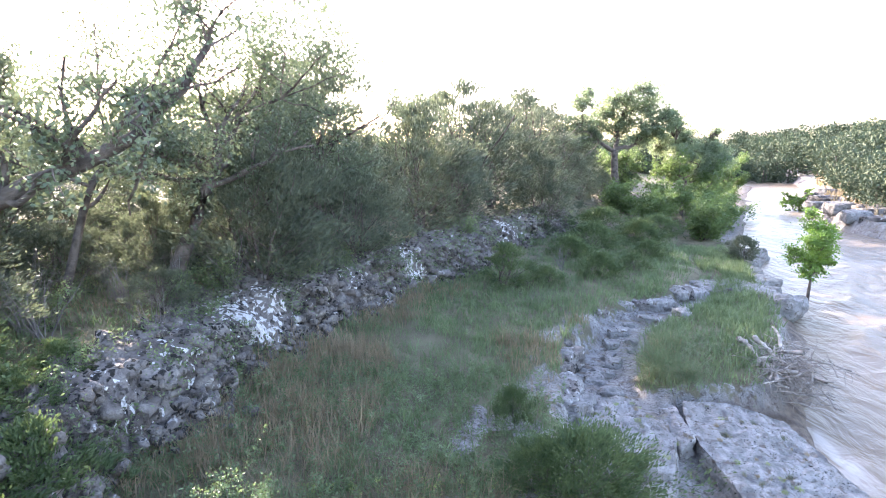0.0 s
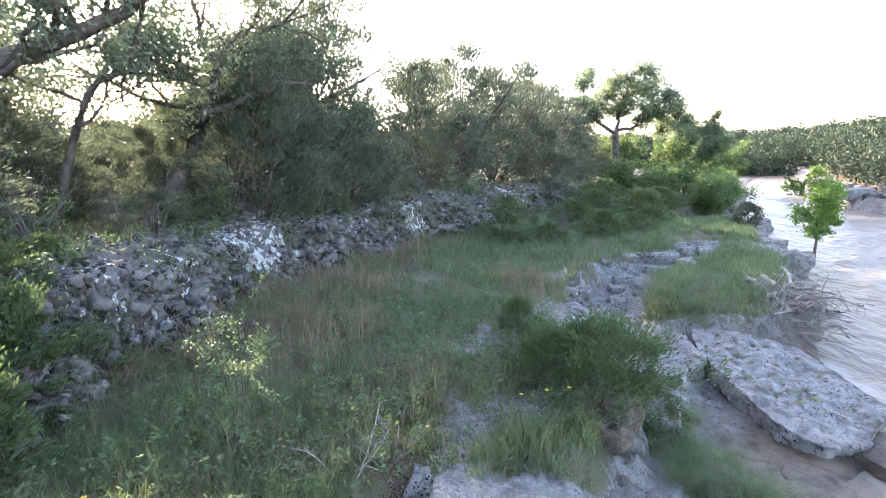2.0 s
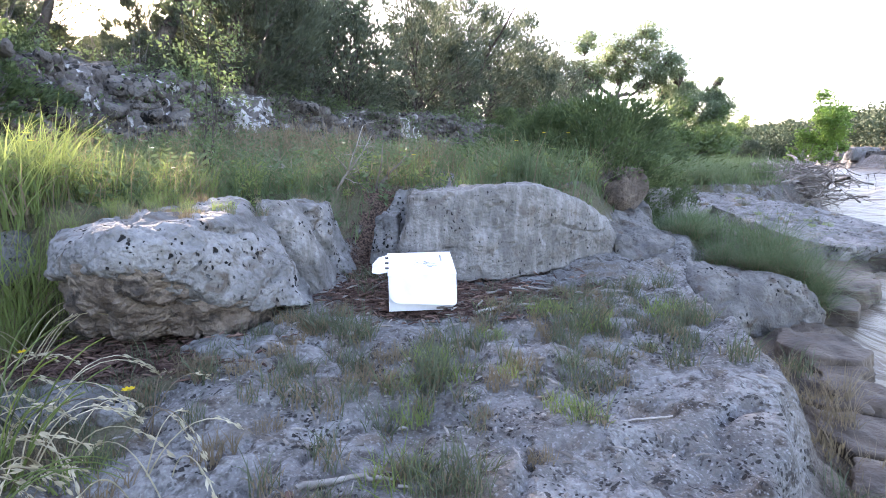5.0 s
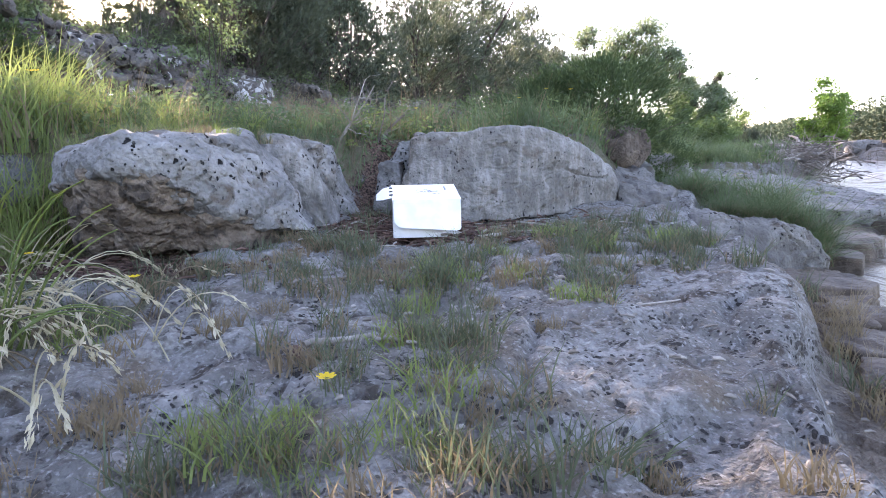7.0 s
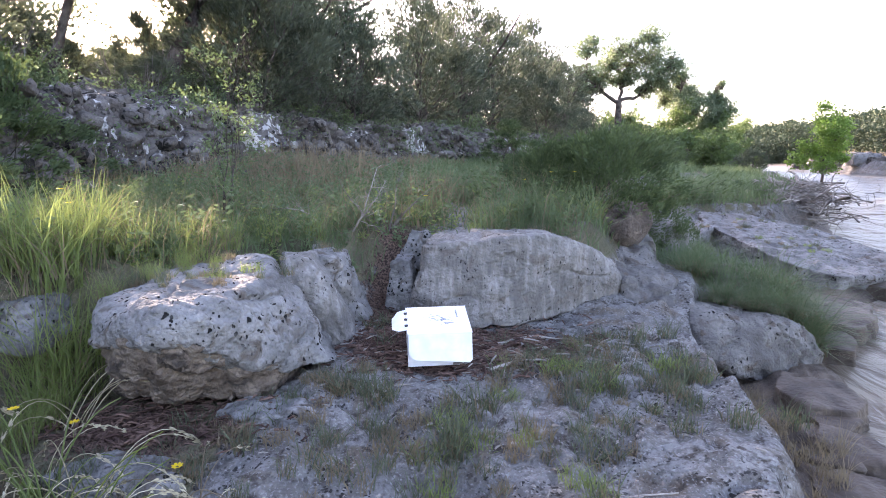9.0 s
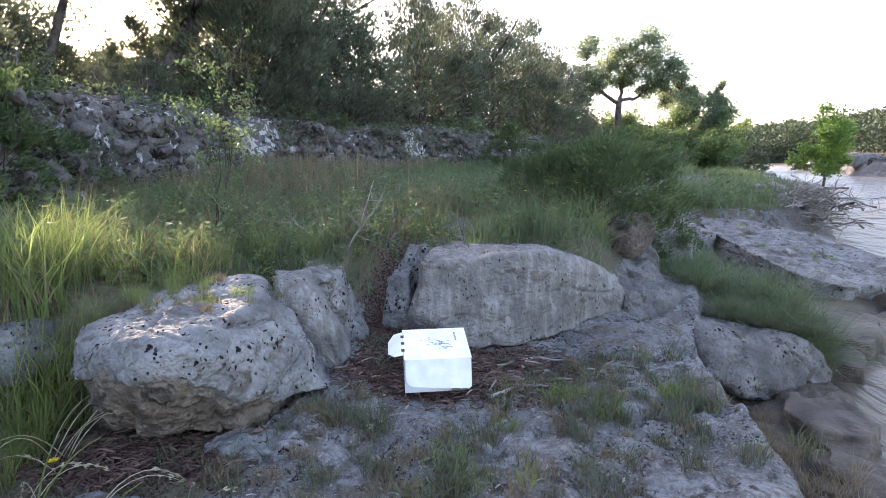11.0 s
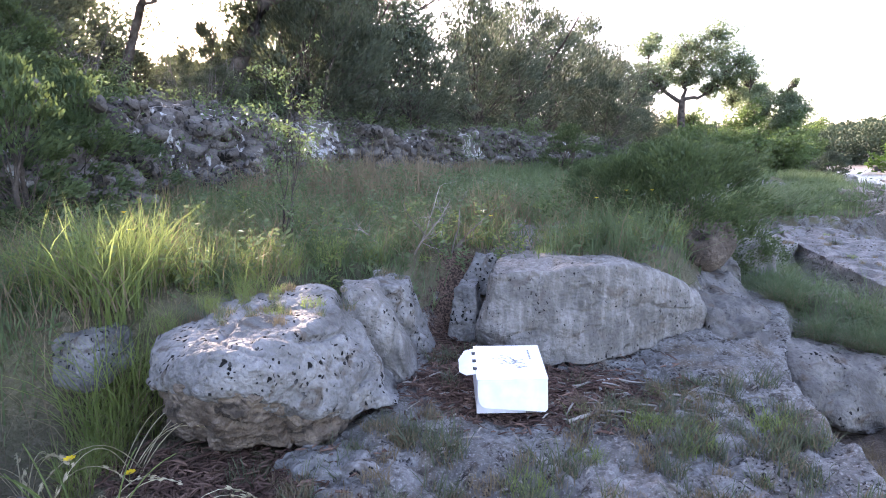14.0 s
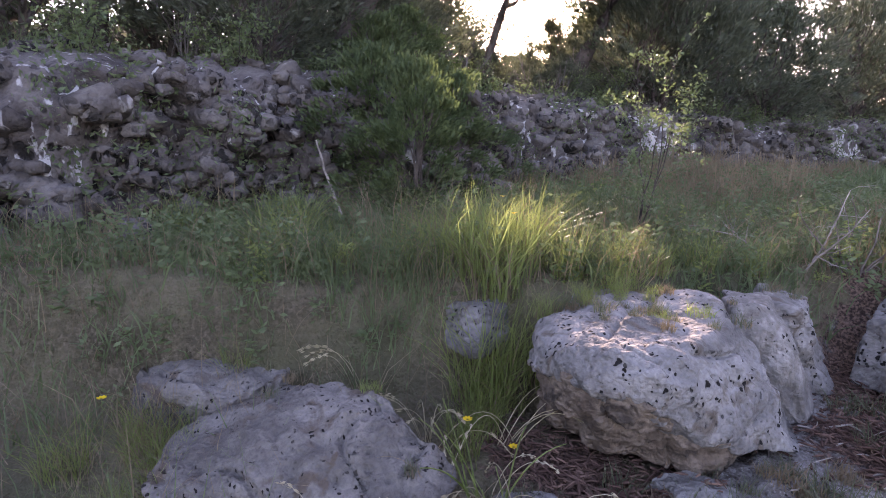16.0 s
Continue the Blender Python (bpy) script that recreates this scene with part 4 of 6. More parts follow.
def oak(name, label, seed, height, reach, trunk, count, size, leaf=OAK_LEAF, lean=(0.0, 0.0), clear=0.35, limbs=7, puff=0.3, group="", category="tree", droop=0.03, bend=0.1):
    """A live oak: crooked trunk, spreading limbs, branches, twigs and clumps of small leaves."""
    r = np.random.default_rng(seed)
    wood, tips = [], []
    pts, rad = limb(r, (0, 0, -0.2), (lean[0], lean[1], 1), height * 0.6, trunk, bend, 0.05, 8, 0.5)
    rad[0] *= 1.35
    wood.append((pts, rad))
    for k in range(limbs):
        f = clear + (1 - clear) * (k + r.uniform(0, 0.8)) / limbs
        i = min(int(f * 8), 7)
        at = pts[i] + (pts[i + 1] - pts[i]) * (f * 8 - i)
        az = k * 2.4 + r.uniform(-0.5, 0.5)
        rise = 0.25 + 0.9 * max(f - clear, 0)
        l1, r1 = limb(r, at, (math.cos(az), math.sin(az), rise), reach * r.uniform(0.75, 1.1) * (1.15 - 0.4 * f), trunk * (0.55 - 0.25 * f), 0.2, 0.06, 7)
        wood.append((l1, r1))
        for q in range(6):
            j = r.integers(2, 8)
            d = l1[min(j, 7)] - l1[j - 1]
            d = d / np.linalg.norm(d) + r.normal(0, 0.65, 3) + (0, 0, 0.15)
            l2, r2 = limb(r, l1[j], d / np.linalg.norm(d), reach * r.uniform(0.28, 0.5), r1[j] * 0.6, 0.24, droop, 5)
            wood.append((l2, r2))
            for w in range(4):
                e = r.integers(2, 6)
                l3, r3 = limb(r, l2[e], r.normal(0, 1, 3) + (0, 0, 0.2), reach * r.uniform(0.1, 0.22), max(r2[e] * 0.5, 0.006), 0.25, 0.0, 3)
                wood.append((l3, r3))
                tips.extend(l3[1:])
            tips.extend(l2[3:])
    tips = np.array(tips)
    c = tips[r.integers(0, len(tips), count)] + r.normal(0, puff * reach * 0.22, (count, 3)) * (1, 1, 0.75)
    v, f = leaves(r, c, r.normal(0, 1, (count, 3)) + (0, 0, 0.2), size, 0.55)
    top = tagged(new(name), label, category, group)
    under("trunk", mesh_of("trunk", *tube(wood, 6), BARK), top)
    under("crown", mesh_of("crown", v, f, leaf, smooth=False), top)
    return top


def juniper(name, label, seed, height, radius, count, size, leaf=CEDAR_LEAF, low=0.1, stems=3, clumps=120, group="", category="tree", peak=0.45, ragged=0.34):
    """An Ashe juniper: several stems and a dense ragged crown of upturned sprays."""
    r = np.random.default_rng(seed)
    wood = []
    for k in range(stems):
        az = k * 2.1 + r.uniform(-0.5, 0.5)
        wood.append(limb(r, (0, 0, -0.15), (0.28 * math.cos(az), 0.28 * math.sin(az), 1), height * r.uniform(0.75, 0.95), 0.03 * height / max(1, stems ** 0.5), 0.13, 0.1, 8, 0.2))
    u, az, q = r.uniform(0, 1, clumps), r.uniform(0, 2 * math.pi, clumps), r.uniform(0.5, 1.0, clumps) ** 0.6
    h = low + (1 - low) * u
    width = np.where(h < peak, 0.55 + 0.45 * (h / peak), np.clip((1 - h) / (1 - peak), 0, 1) ** 0.6)
    width = width * (1 + ragged * r.normal(0, 1, clumps)) + 0.05
    cc = np.stack([np.cos(az) * width * radius * q, np.sin(az) * width * radius * q, h * height], 1)
    twigs = []
    for k in range(min(clumps, 46)):
        s = wood[k % stems][0]
        i = int(np.clip(cc[k, 2] / height * 7 - 1, 0, 7))
        mid = (s[i] + cc[k]) / 2 + r.normal(0, 0.05 * radius, 3)
        twigs.append((np.array([s[i], mid, cc[k]]), np.array([0.012, 0.008, 0.003]) * height / 2.5))
    pick = r.integers(0, clumps, count)
    c = cc[pick] + r.normal(0, 1, (count, 3)) * (radius * np.array((0.105, 0.105, 0.085)) * r.uniform(0.5, 1.5, (clumps, 1))[pick])
    out = (c - (0, 0, height * 0.35)) * (1, 1, 0.4)
    out = out / (np.linalg.norm(out, axis=1, keepdims=True) + 1e-6) + (0, 0, 0.7)
    v, f = leaves(r, c, out, size, 0.34, 0.45)
    top = tagged(new(name), label, category, group)
    for pts, rad in wood:
        under("stem", mesh_of("stem", *tube([(pts, rad)], 6), BARK), top)
    tagged(under("twig", mesh_of("twig", *tube(twigs, 4), BARK), top), kind="stuff")
    tagged(under("crown", mesh_of("crown", v, f, leaf, smooth=False), top), kind="stuff")
    return top


def shrub(name, label, seed, height, radius, stems, count, size, leaf, wood_mat=BARK, group="", category="shrub", slim=0.5, thick=0.012, bare=False):
    """A many-stemmed bush with leaves on forked twigs, or a bare one."""
    r = np.random.default_rng(seed)
    wood, tips = [], []
    for k in range(stems):
        az = r.uniform(0, 2 * math.pi)
        tilt = r.uniform(0.1, 0.9) * radius / height
        l1, r1 = limb(r, (0.06 * radius * math.cos(az), 0.06 * radius * math.sin(az), -0.05), (tilt * math.cos(az), tilt * math.sin(az), 1), height * r.uniform(0.65, 1.0), thick, 0.14, 0.0, 7, 0.3)
        wood.append((l1, r1))
        for q in range(6):
            j = r.integers(2, 8)
            l2, r2 = limb(r, l1[j], r.normal(0, 0.8, 3) + (0.6 * math.cos(az), 0.6 * math.sin(az), 0.5), height * r.uniform(0.12, 0.3), r1[j] * 0.6, 0.25, 0.0, 4, 0.3)
            wood.append((l2, r2))
            tips.extend(l2[1:])
            if bare:
                for w in range(3):
                    wood.append(limb(r, l2[r.integers(1, 5)], r.normal(0, 1, 3), height * r.uniform(0.05, 0.14), r2[2] * 0.6, 0.3, 0.0, 3, 0.3))
    top = tagged(new(name), label, category, group)
    tagged(under("brushwood", mesh_of("brushwood", *tube(wood, 5), wood_mat), top), kind="stuff")
    if count:
        tips = np.array(tips)
        c = tips[r.integers(0, len(tips), count)] + r.normal(0, 0.09 * radius, (count, 3))
        v, f = leaves(r, c, r.normal(0, 1, (count, 3)), size, slim)
        tagged(under("foliage", mesh_of("foliage", v, f, leaf, smooth=False), top), kind="stuff")
    return top


def stand(ob, x, y, turn=0.0, scale=1.0, sink=0.0):
    ob.matrix_basis = pose(x, y, ground_z(x, y) - sink, 0, 0, turn) @ Matrix.Diagonal((scale, scale, scale, 1))
    return ob


def again(ob, x, y, turn, scale=1.0, sx=1.0, sink=0.0):
    c = copy_thing(ob, pose(x, y, ground_z(x, y) - sink, 0, 0, turn))
    c.scale = (scale * sx, scale * sx, scale)
    return c


# trees on top of the low cliff; the low sun shines through one gap between them
WOOD = "trees above the low cliff"
stand(oak("live_oak", "tall live oak with a crooked dark trunk above the cliff", 201, 6.9, 3.3, 0.17, 26000, 0.07, lean=(0.1, -0.05), bend=0.22, clear=0.64, limbs=9, group=WOOD), -5.6, 9.75, 20)
stand(oak("live_oak", "thin sparse live oak with bare lower branches", 202, 6.8, 2.5, 0.085, 14000, 0.06, lean=(-0.05, 0.05), bend=0.2, clear=0.5, group=WOOD), -6.75, 8.9, 70)
oak_a = stand(oak("live_oak", "spreading live oak with an airy crown", 203, 6.6, 3.4, 0.2, 14000, 0.085, lean=(0.15, 0.1), clear=0.45, group=WOOD), -7.6, 5.4, 200)
oak_b = stand(oak("live_oak", "dense grey-green live oak", 204, 5.8, 2.6, 0.17, 15000, 0.088, clear=0.22, group=WOOD), -4.1, 13.4, 110)
jun_a = stand(juniper("juniper", "dense dark juniper tree with a ragged crown", 211, 5.4, 1.7, 11000, 0.14, group=WOOD, low=0.03), -3.5, 16.2, 0)
jun_b = stand(juniper("juniper", "broad dusky juniper tree reaching to the ground", 212, 4.2, 1.8, 11000, 0.135, group=WOOD, peak=0.35, low=0.02), -1.0, 18.4, 40)
jun_c = stand(juniper("juniper", "grey-green juniper thicket with dead twigs", 213, 3.0, 1.5, 10000, 0.11, group=WOOD, peak=0.45, clumps=90, low=0.02), -4.0, 11.4, 80)
# the last juniper, at (-6.15, 11.15), is added to keep sun off the big boulder
for src, x, y, turn, s, sx in ((jun_a, 0.6, 21.5, 90, 0.95, 1.1), (jun_b, 1.8, 24.5, 10, 1.1, 1.1), (oak_b, -1.5, 27.5, 60, 1.15, 1.0), (jun_a, 3.6, 27.5, 200, 1.0, 1.2),
                               (oak_b, 2.2, 35.5, 10, 1.0, 1.2), (jun_a, 4.4, 33.0, 140, 0.95, 1.2), (jun_b, 6.2, 37.5, 250, 1.3, 1.4), (jun_a, 8.0, 38.8, 30, 0.75, 1.3),
                               (jun_b, 3.9, 23.8, 300, 0.8, 1.0), (jun_b, 7.6, 33.0, 160, 0.55, 1.2), (jun_a, 5.6, 29.5, 160, 0.72, 1.2), (jun_b, 9.6, 35.0, 70, 0.45, 1.2), (oak_a, -9.8, 3.6, 15, 0.95, 1.0),
                               (oak_b, -10.6, 7.0, 220, 0.95, 1.0), (jun_a, -11.5, 5.6, 0, 0.9, 1.2), (oak_a, -4.4, 17.4, 300, 0.95, 0.95), 
                               (oak_b, -6.0, 18.0, 30, 1.0, 1.0), (jun_a, -0.6, 23.5, 10, 0.85, 1.1), (oak_b, -12.5, 3.0, 120, 1.1, 1.0),
                               (jun_c, -8.2, 2.2, 40, 0.9, 1.1), (jun_b, -9.8, 0.6, 70, 1.0, 1.1), (oak_a, -13.0, -1.0, 200, 1.0, 1.0), (jun_c, -2.4, 14.2, 160, 0.85, 1.0),
                               (jun_c, 0.0, 19.4, 220, 0.9, 1.0), (jun_c, -4.9, 12.3, 50, 0.9, 1.1), (jun_b, -9.4, 8.8, 190, 0.7, 1.2), (jun_c, -7.9, 7.4, 90, 0.75, 1.2),
                               (jun_c, -3.4, 13.0, 300, 0.95, 1.0), (jun_b, -5.6, 15.4, 90, 0.6, 1.2), (jun_c, -7.0, 6.6, 130, 0.6, 1.2),
                               (jun_b, -12.6, 10.0, 190, 1.0, 1.3), (jun_b, -10.5, 11.6, 10, 0.85, 1.2), (jun_c, -8.9, 10.4, 70, 0.7, 1.2), (jun_c, -8.6, 6.2, 20, 0.8, 1.2), (oak_b, -12.0, 13.5, 20, 1.0, 1.0), (jun_b, -14.0, 6.5, 20, 1.1, 1.2), (oak_a, -15.5, 11.0, 120, 1.0, 1.0), (jun_c, -6.4, 4.2, 200, 0.6, 1.2), (jun_c, -7.6, 13.6, 30, 0.3, 1.5), (jun_c, -8.6, 14.2, 30, 0.4, 1.6), (jun_c, -6.6, 12.5, 30, 0.27, 1.5), (jun_c, -9.4, 15.4, 80, 0.5, 1.6), (jun_c, -5.0, 9.2, 80, 0.25, 1.6), (jun_c, -7.3, 9.9, 10, 0.4, 1.4), (jun_c, -10.6, 17.6, 10, 0.6, 1.8), (jun_b, -16.5, 16.0, 120, 1.0, 1.3), (jun_a, -7.0, 26.0, 60, 1.1, 1.3), (jun_b, -10.0, 23.5, 20, 1.0, 1.3), (jun_b, -9.6, 27.0, 50, 1.1, 1.4), (jun_c, -7.7, 11.2, 60, 0.34, 1.6), (jun_c, -6.9, 13.4, 140, 0.42, 1.5), (jun_c, -9.2, 13.0, 200, 0.45, 1.6), (jun_c, -5.9, 12.0, 260, 0.48, 1.3), (oak_b, -9.0, 18.5, 100, 0.6, 1.2), (jun_c, -6.15, 11.15, 30, 0.62, 0.75)):
    again(src, x, y, turn, s, sx)


def leaning_oak():
    """An old oak that leans far out over the cliff: one long arching limb with lichen and sparse leaves."""
    r = np.random.default_rng(261)
    spine = np.array(((-6.7, 5.5, 2.2), (-6.4, 5.6, 3.3), (-5.7, 5.8, 4.1), (-4.9, 6.0, 4.55), (-4.0, 6.2, 4.9), (-3.4, 6.5, 5.35), (-2.9, 6.8, 6.0), (-2.6, 7.0, 6.7)))
    k, t = np.linspace(0, 1, 8), np.linspace(0, 1, 22)
    path = np.stack([np.interp(t, k, spine[:, i]) for i in range(3)], 1)
    path[1:-1] = (path[:-2] + path[1:-1] * 2 + path[2:]) / 4 + r.normal(0, 0.025, (20, 3))
    path -= (-6.7, 5.5, 2.4)
    rad = np.linspace(0.17, 0.03, 22)
    wood, tips = [(path, rad)], []
    for q in range(26):
        i = int(r.integers(5, 22))
        l1, r1 = limb(r, path[i], r.normal(0, 1, 3) + (0, 0, 0.7), r.uniform(0.5, 1.5), rad[i] * 0.45, 0.25, 0.05, 6)
        wood.append((l1, r1))
        for w in range(5):
            l2, r2 = limb(r, l1[r.integers(2, 7)], r.normal(0, 1, 3) + (0, 0, 0.3), r.uniform(0.2, 0.5), 0.01, 0.25, 0.0, 4)
            wood.append((l2, r2))
            tips.extend(l2[1:])
    tips = np.array(tips)
    c = tips[r.integers(0, len(tips), 7000)] + r.normal(0, 0.12, (7000, 3))
    v, f = leaves(r, c, r.normal(0, 1, (7000, 3)), 0.07, 0.55)
    top = tagged(new("leaning_oak"), "old live oak leaning out with one long arching limb", "tree", WOOD)
    under("trunk", mesh_of("trunk", *tube(wood, 7), BARK), top)
    tagged(under("crown", mesh_of("crown", v, f, OAK_LEAF, smooth=False), top), kind="stuff")
    stand(top, -6.7, 5.5)


leaning_oak()
shrub_x = stand(shrub("bare_brush", "grey leafless brush under the trees", 221, 1.5, 1.1, 9, 0, 0.05, GREY_BRUSH, GREY_BRUSH, group="grey brush", thick=0.012, bare=True), -5.2, 9.3, 0, 0.6)
for x, y, s in ((-5.1, 9.9, 0.9), (-5.6, 9.2, 0.75), (-4.7, 8.4, 0.8), (-5.8, 7.4, 0.9), (-6.6, 11.6, 0.5), (-7.3, 12.4, 0.6), (-7.0, 10.6, 0.5), (-8.0, 13.0, 0.7), (-7.6, 9.6, 0.8), (-8.4, 11.8, 0.8), (-5.9, 9.4, 0.5), (-6.4, 7.8, 0.9), (-3.3, 12.6, 1.1), (-2.0, 15.0, 0.9), (0.6, 18.6, 1.0), (-4.4, 10.6, 1.0), (-6.6, 6.4, 0.8), (3.6, 17.2, 0.7), (-7.2, 3.6, 0.9)):
    again(shrub_x, x, y, x * 77, s)

# junipers round the meadow and by the boulders
young = stand(juniper("juniper_bush", "low spreading bright green juniper bush behind the boulders", 231, 0.95, 0.85, 15000, 0.05, YOUNG_CEDAR, low=0.18, stems=6, clumps=110, category="bush", peak=0.5), 1.72, 5.85)
young.scale = (1.15, 0.9, 1.05)
again(young, 1.2, 6.0, 200, 0.75, 0.75)
again(young, 2.2, 6.0, 80, 0.7, 0.7)
again(young, 1.05, 7.75, 140, 0.62, 0.55)
cedar = stand(juniper("young_juniper", "upright young juniper with yellow-green sprays", 232, 1.35, 0.5, 9000, 0.055, YOUNG_CEDAR, low=0.05, stems=2, clumps=80, category="bush", peak=0.35), -3.7, 3.75, 0, 1.0)
for x, y, s, sx in ((-4.2, 5.0, 1.0, 1.15), (-4.6, 4.2, 1.05, 1.3), (-5.3, 5.0, 0.9, 1.3), (-4.95, 5.75, 0.6, 1.3), (-5.15, 6.7, 0.55, 1.4), (-5.6, 5.8, 0.8, 1.3), (1.6, 15.2, 0.95, 1.4), (-4.6, 6.8, 0.5, 1.3)):
    again(cedar, x, y, x * 50, s, sx)
stand(shrub("slim_sapling", "slim sapling with small pale green leaves", 241, 1.6, 0.34, 5, 1700, 0.032, PALE_LEAF, thick=0.007), -1.95, 4.6)
stand(shrub("dead_bush", "leafless grey dead bush with forked twigs", 242, 0.62, 0.6, 7, 0, 0.05, TWIG, TWIG, thick=0.008, bare=True), -0.52, 4.45, 0, 0.95)
stand(shrub("dead_bush", "fallen bleached twig with few forks", 243, 0.75, 1.1, 3, 0, 0.05, DEADWOOD, DEADWOOD, thick=0.009, bare=True), -0.85, 4.25)
stand(shrub("dead_bush", "tangle of dead grey roots and twigs under the juniper", 246, 0.5, 0.6, 9, 0, 0.05, TWIG, TWIG, thick=0.008, bare=True), 1.7, 5.25)
pale = stand(shrub("leafy_shrub", "small pale green leafy shrub on the cliff edge", 247, 0.85, 0.6, 9, 1500, 0.045, PALE_LEAF, group="leafy shrubs on the cliff", thick=0.007), -4.35, 9.1)
for x, y, s in ((-4.9, 9.6, 1.0), (-6.2, 8.1, 1.0), (-4.5, 10.4, 1.1), (-4.9, 6.4, 1.0), (-5.3, 5.4, 1.2), (-3.4, 12.0, 1.2), (-2.6, 13.4, 1.0), (-5.9, 3.4, 1.0), (-6.3, 2.2, 1.0), (0.6, 18.3, 1.4), (-3.9, 7.3, 0.6), (-3.6, 8.6, 0.5)):
    again(pale, x, y, x * 63, s)
bush = stand(juniper("meadow_bush", "green juniper bush at the edge of the meadow", 244, 1.0, 0.9, 6500, 0.085, YOUNG_CEDAR, low=0.05, stems=4, clumps=80, category="bush", group="bushes beyond the meadow"), 4.6, 16.6, 0, 0.7)
for x, y, s, sx in ((6.0, 17.6, 0.5, 1.2), (7.2, 19.6, 0.6, 1.2), (5.4, 20.8, 0.9, 1.3), (7.8, 22.6, 0.9, 1.2), (4.2, 18.8, 0.7, 1.1), (9.2, 24.5, 0.9, 1.3), (6.8, 24.5, 1.1, 1.3), (2.9, 15.8, 0.5, 1.0)):
    again(bush, x, y, x * 91, s, sx)
stand(juniper("dark_shrub", "small dark evergreen shrub on the grassy mound", 245, 0.9, 0.55, 4000, 0.08, CEDAR_LEAF, low=0.05, category="bush"), 10.9, 20.2)

# the lone oak and the trees by the bend
def clumped_tree(name, label, seed, x, y, fork, trunk, masses, count, size, leaf=OAK_LEAF, deep=1.6, fine=1.0):
    """An open-grown tree: trunk, limbs that reach into each leaf mass, twigs and leaves in small clumps."""
    r = np.random.default_rng(seed)
    z0 = max(ground_z(x, y), float(water_z(y)) - 0.05)
    base, fork = np.array((0, 0, -0.3)), np.array(fork)
    t = np.linspace(0, 1, 7)[:, None]
    wood = [(base + (fork - base) * t + r.normal(0, 0.04 * fine, (7, 3)), np.linspace(trunk * 1.3, trunk * 0.8, 7))]
    spots, share, nodes = [], [], [(fork, trunk * 0.75)]
    for mx, mz, mr in sorted(masses, key=lambda q: math.hypot(q[0] - x - fork[0], q[1] - z0 - fork[2])):
        c = np.array((mx - x, r.uniform(-deep, deep), mz - z0))
        start, rad = min(nodes, key=lambda q: np.linalg.norm(q[0] - c) * (1 + 0.02 / q[1]))
        t = np.linspace(0, 1, 9)[:, None]
        mid = start + (c - start) * (0.55, 0.55, 0.35) + r.normal(0, 0.22 * fine, 3)
        path = (1 - t) ** 2 * start + 2 * t * (1 - t) * mid + t * t * c + r.normal(0, 0.06 * fine, (9, 3)) * np.minimum(t * 6, 1)
        wood.append((path, np.linspace(rad * 0.8, rad * 0.45, 9)))
        nodes.append((c, max(rad * 0.55, 0.035 * fine)))
        for q in range(30):
            d = r.normal(0, 1, 3) * (1, 1, 0.75)
            tip = c + d / np.linalg.norm(d) * mr * r.uniform(0.3, 1.05)
            at = path[r.integers(5, 9)]
            wood.append((np.array([at, (at + tip) / 2 + r.normal(0, 0.12 * fine, 3), tip]), np.array([0.03, 0.02, 0.008]) * fine))
            spots.append(tip)
            share.append(mr * r.uniform(0.16, 0.4))
    spots, share = np.array(spots), np.array(share)
    k = r.choice(len(spots), count, p=share ** 2 / (share ** 2).sum())
    c = spots[k] + r.normal(0, 0.75, (count, 3)) * share[k][:, None] * (1, 1, 0.7)
    v, f = leaves(r, c, r.normal(0, 1, (count, 3)) + (0, 0, 0.2), size, 0.55)
    top = tagged(new(name), label, "tree")
    under("trunk", mesh_of("trunk", *tube(wood, 6), BARK), top)
    under("crown", mesh_of("crown", v, f, leaf, smooth=False), top)
    top.matrix_basis = pose(x, y, z0)
    return top


clumped_tree("lone_oak", "lone live oak with an open rounded crown at the river bend", 251, 10.5, 35.4, (-0.15, 0, 3.4), 0.24,
             ((7.9, 7.6, 0.8), (8.6, 8.2, 0.6), (8.2, 6.3, 1.0), (9.3, 6.3, 0.9), (10.6, 7.9, 1.1), (11.8, 8.3, 1.0), (11.2, 7.0, 1.3), (12.7, 7.2, 1.1), (13.4, 6.7, 0.9), (13.4, 5.6, 0.9), (12.3, 6.0, 1.1),
              (10.0, 7.1, 0.9), (9.0, 5.6, 0.6), (7.8, 5.4, 0.6), (12.0, 5.4, 0.7), (13.9, 4.6, 0.7), (10.8, 6.0, 0.9)), 36000, 0.125, BEND_LEAF)
clumped_tree("riverside_tree", "smaller spreading oak beside the lone oak", 256, 15.0, 36.4, (0.1, 0, 1.6), 0.14,
             ((14.6, 5.4, 0.9), (15.6, 5.3, 0.8), (16.5, 4.7, 0.75), (15.2, 4.2, 1.0), (16.8, 5.7, 0.35), (14.3, 4.2, 0.8), (16.9, 3.9, 0.8), (15.9, 3.4, 0.9), (17.2, 5.0, 0.5), (14.2, 6.1, 0.6)), 24000, 0.125, BEND_LEAF)
river_oak = stand(oak("riverside_tree", "light green riverside tree", 252, 4.4, 2.3, 0.13, 8000, 0.15, MID_LEAF, clear=0.3, group="trees at the river bend"), 14.4, 34.6, 60)
willow = stand(shrub("green_thicket", "fresh green riverside thicket", 253, 2.1, 1.6, 12, 6000, 0.13, MID_LEAF, group="thickets at the river bend", thick=0.02), 12.0, 26.0)
for x, y, s, sx in ((13.6, 28.5, 0.9, 1.2), (14.8, 31.0, 1.0, 1.2), (10.4, 28.5, 0.9, 1.1), (12.2, 31.5, 1.0, 1.2), (16.6, 34.2, 0.9, 1.2), (9.6, 31.5, 1.0, 1.2), (18.6, 38.5, 1.0, 1.2)):
    again(willow, x, y, x * 37, s, sx)
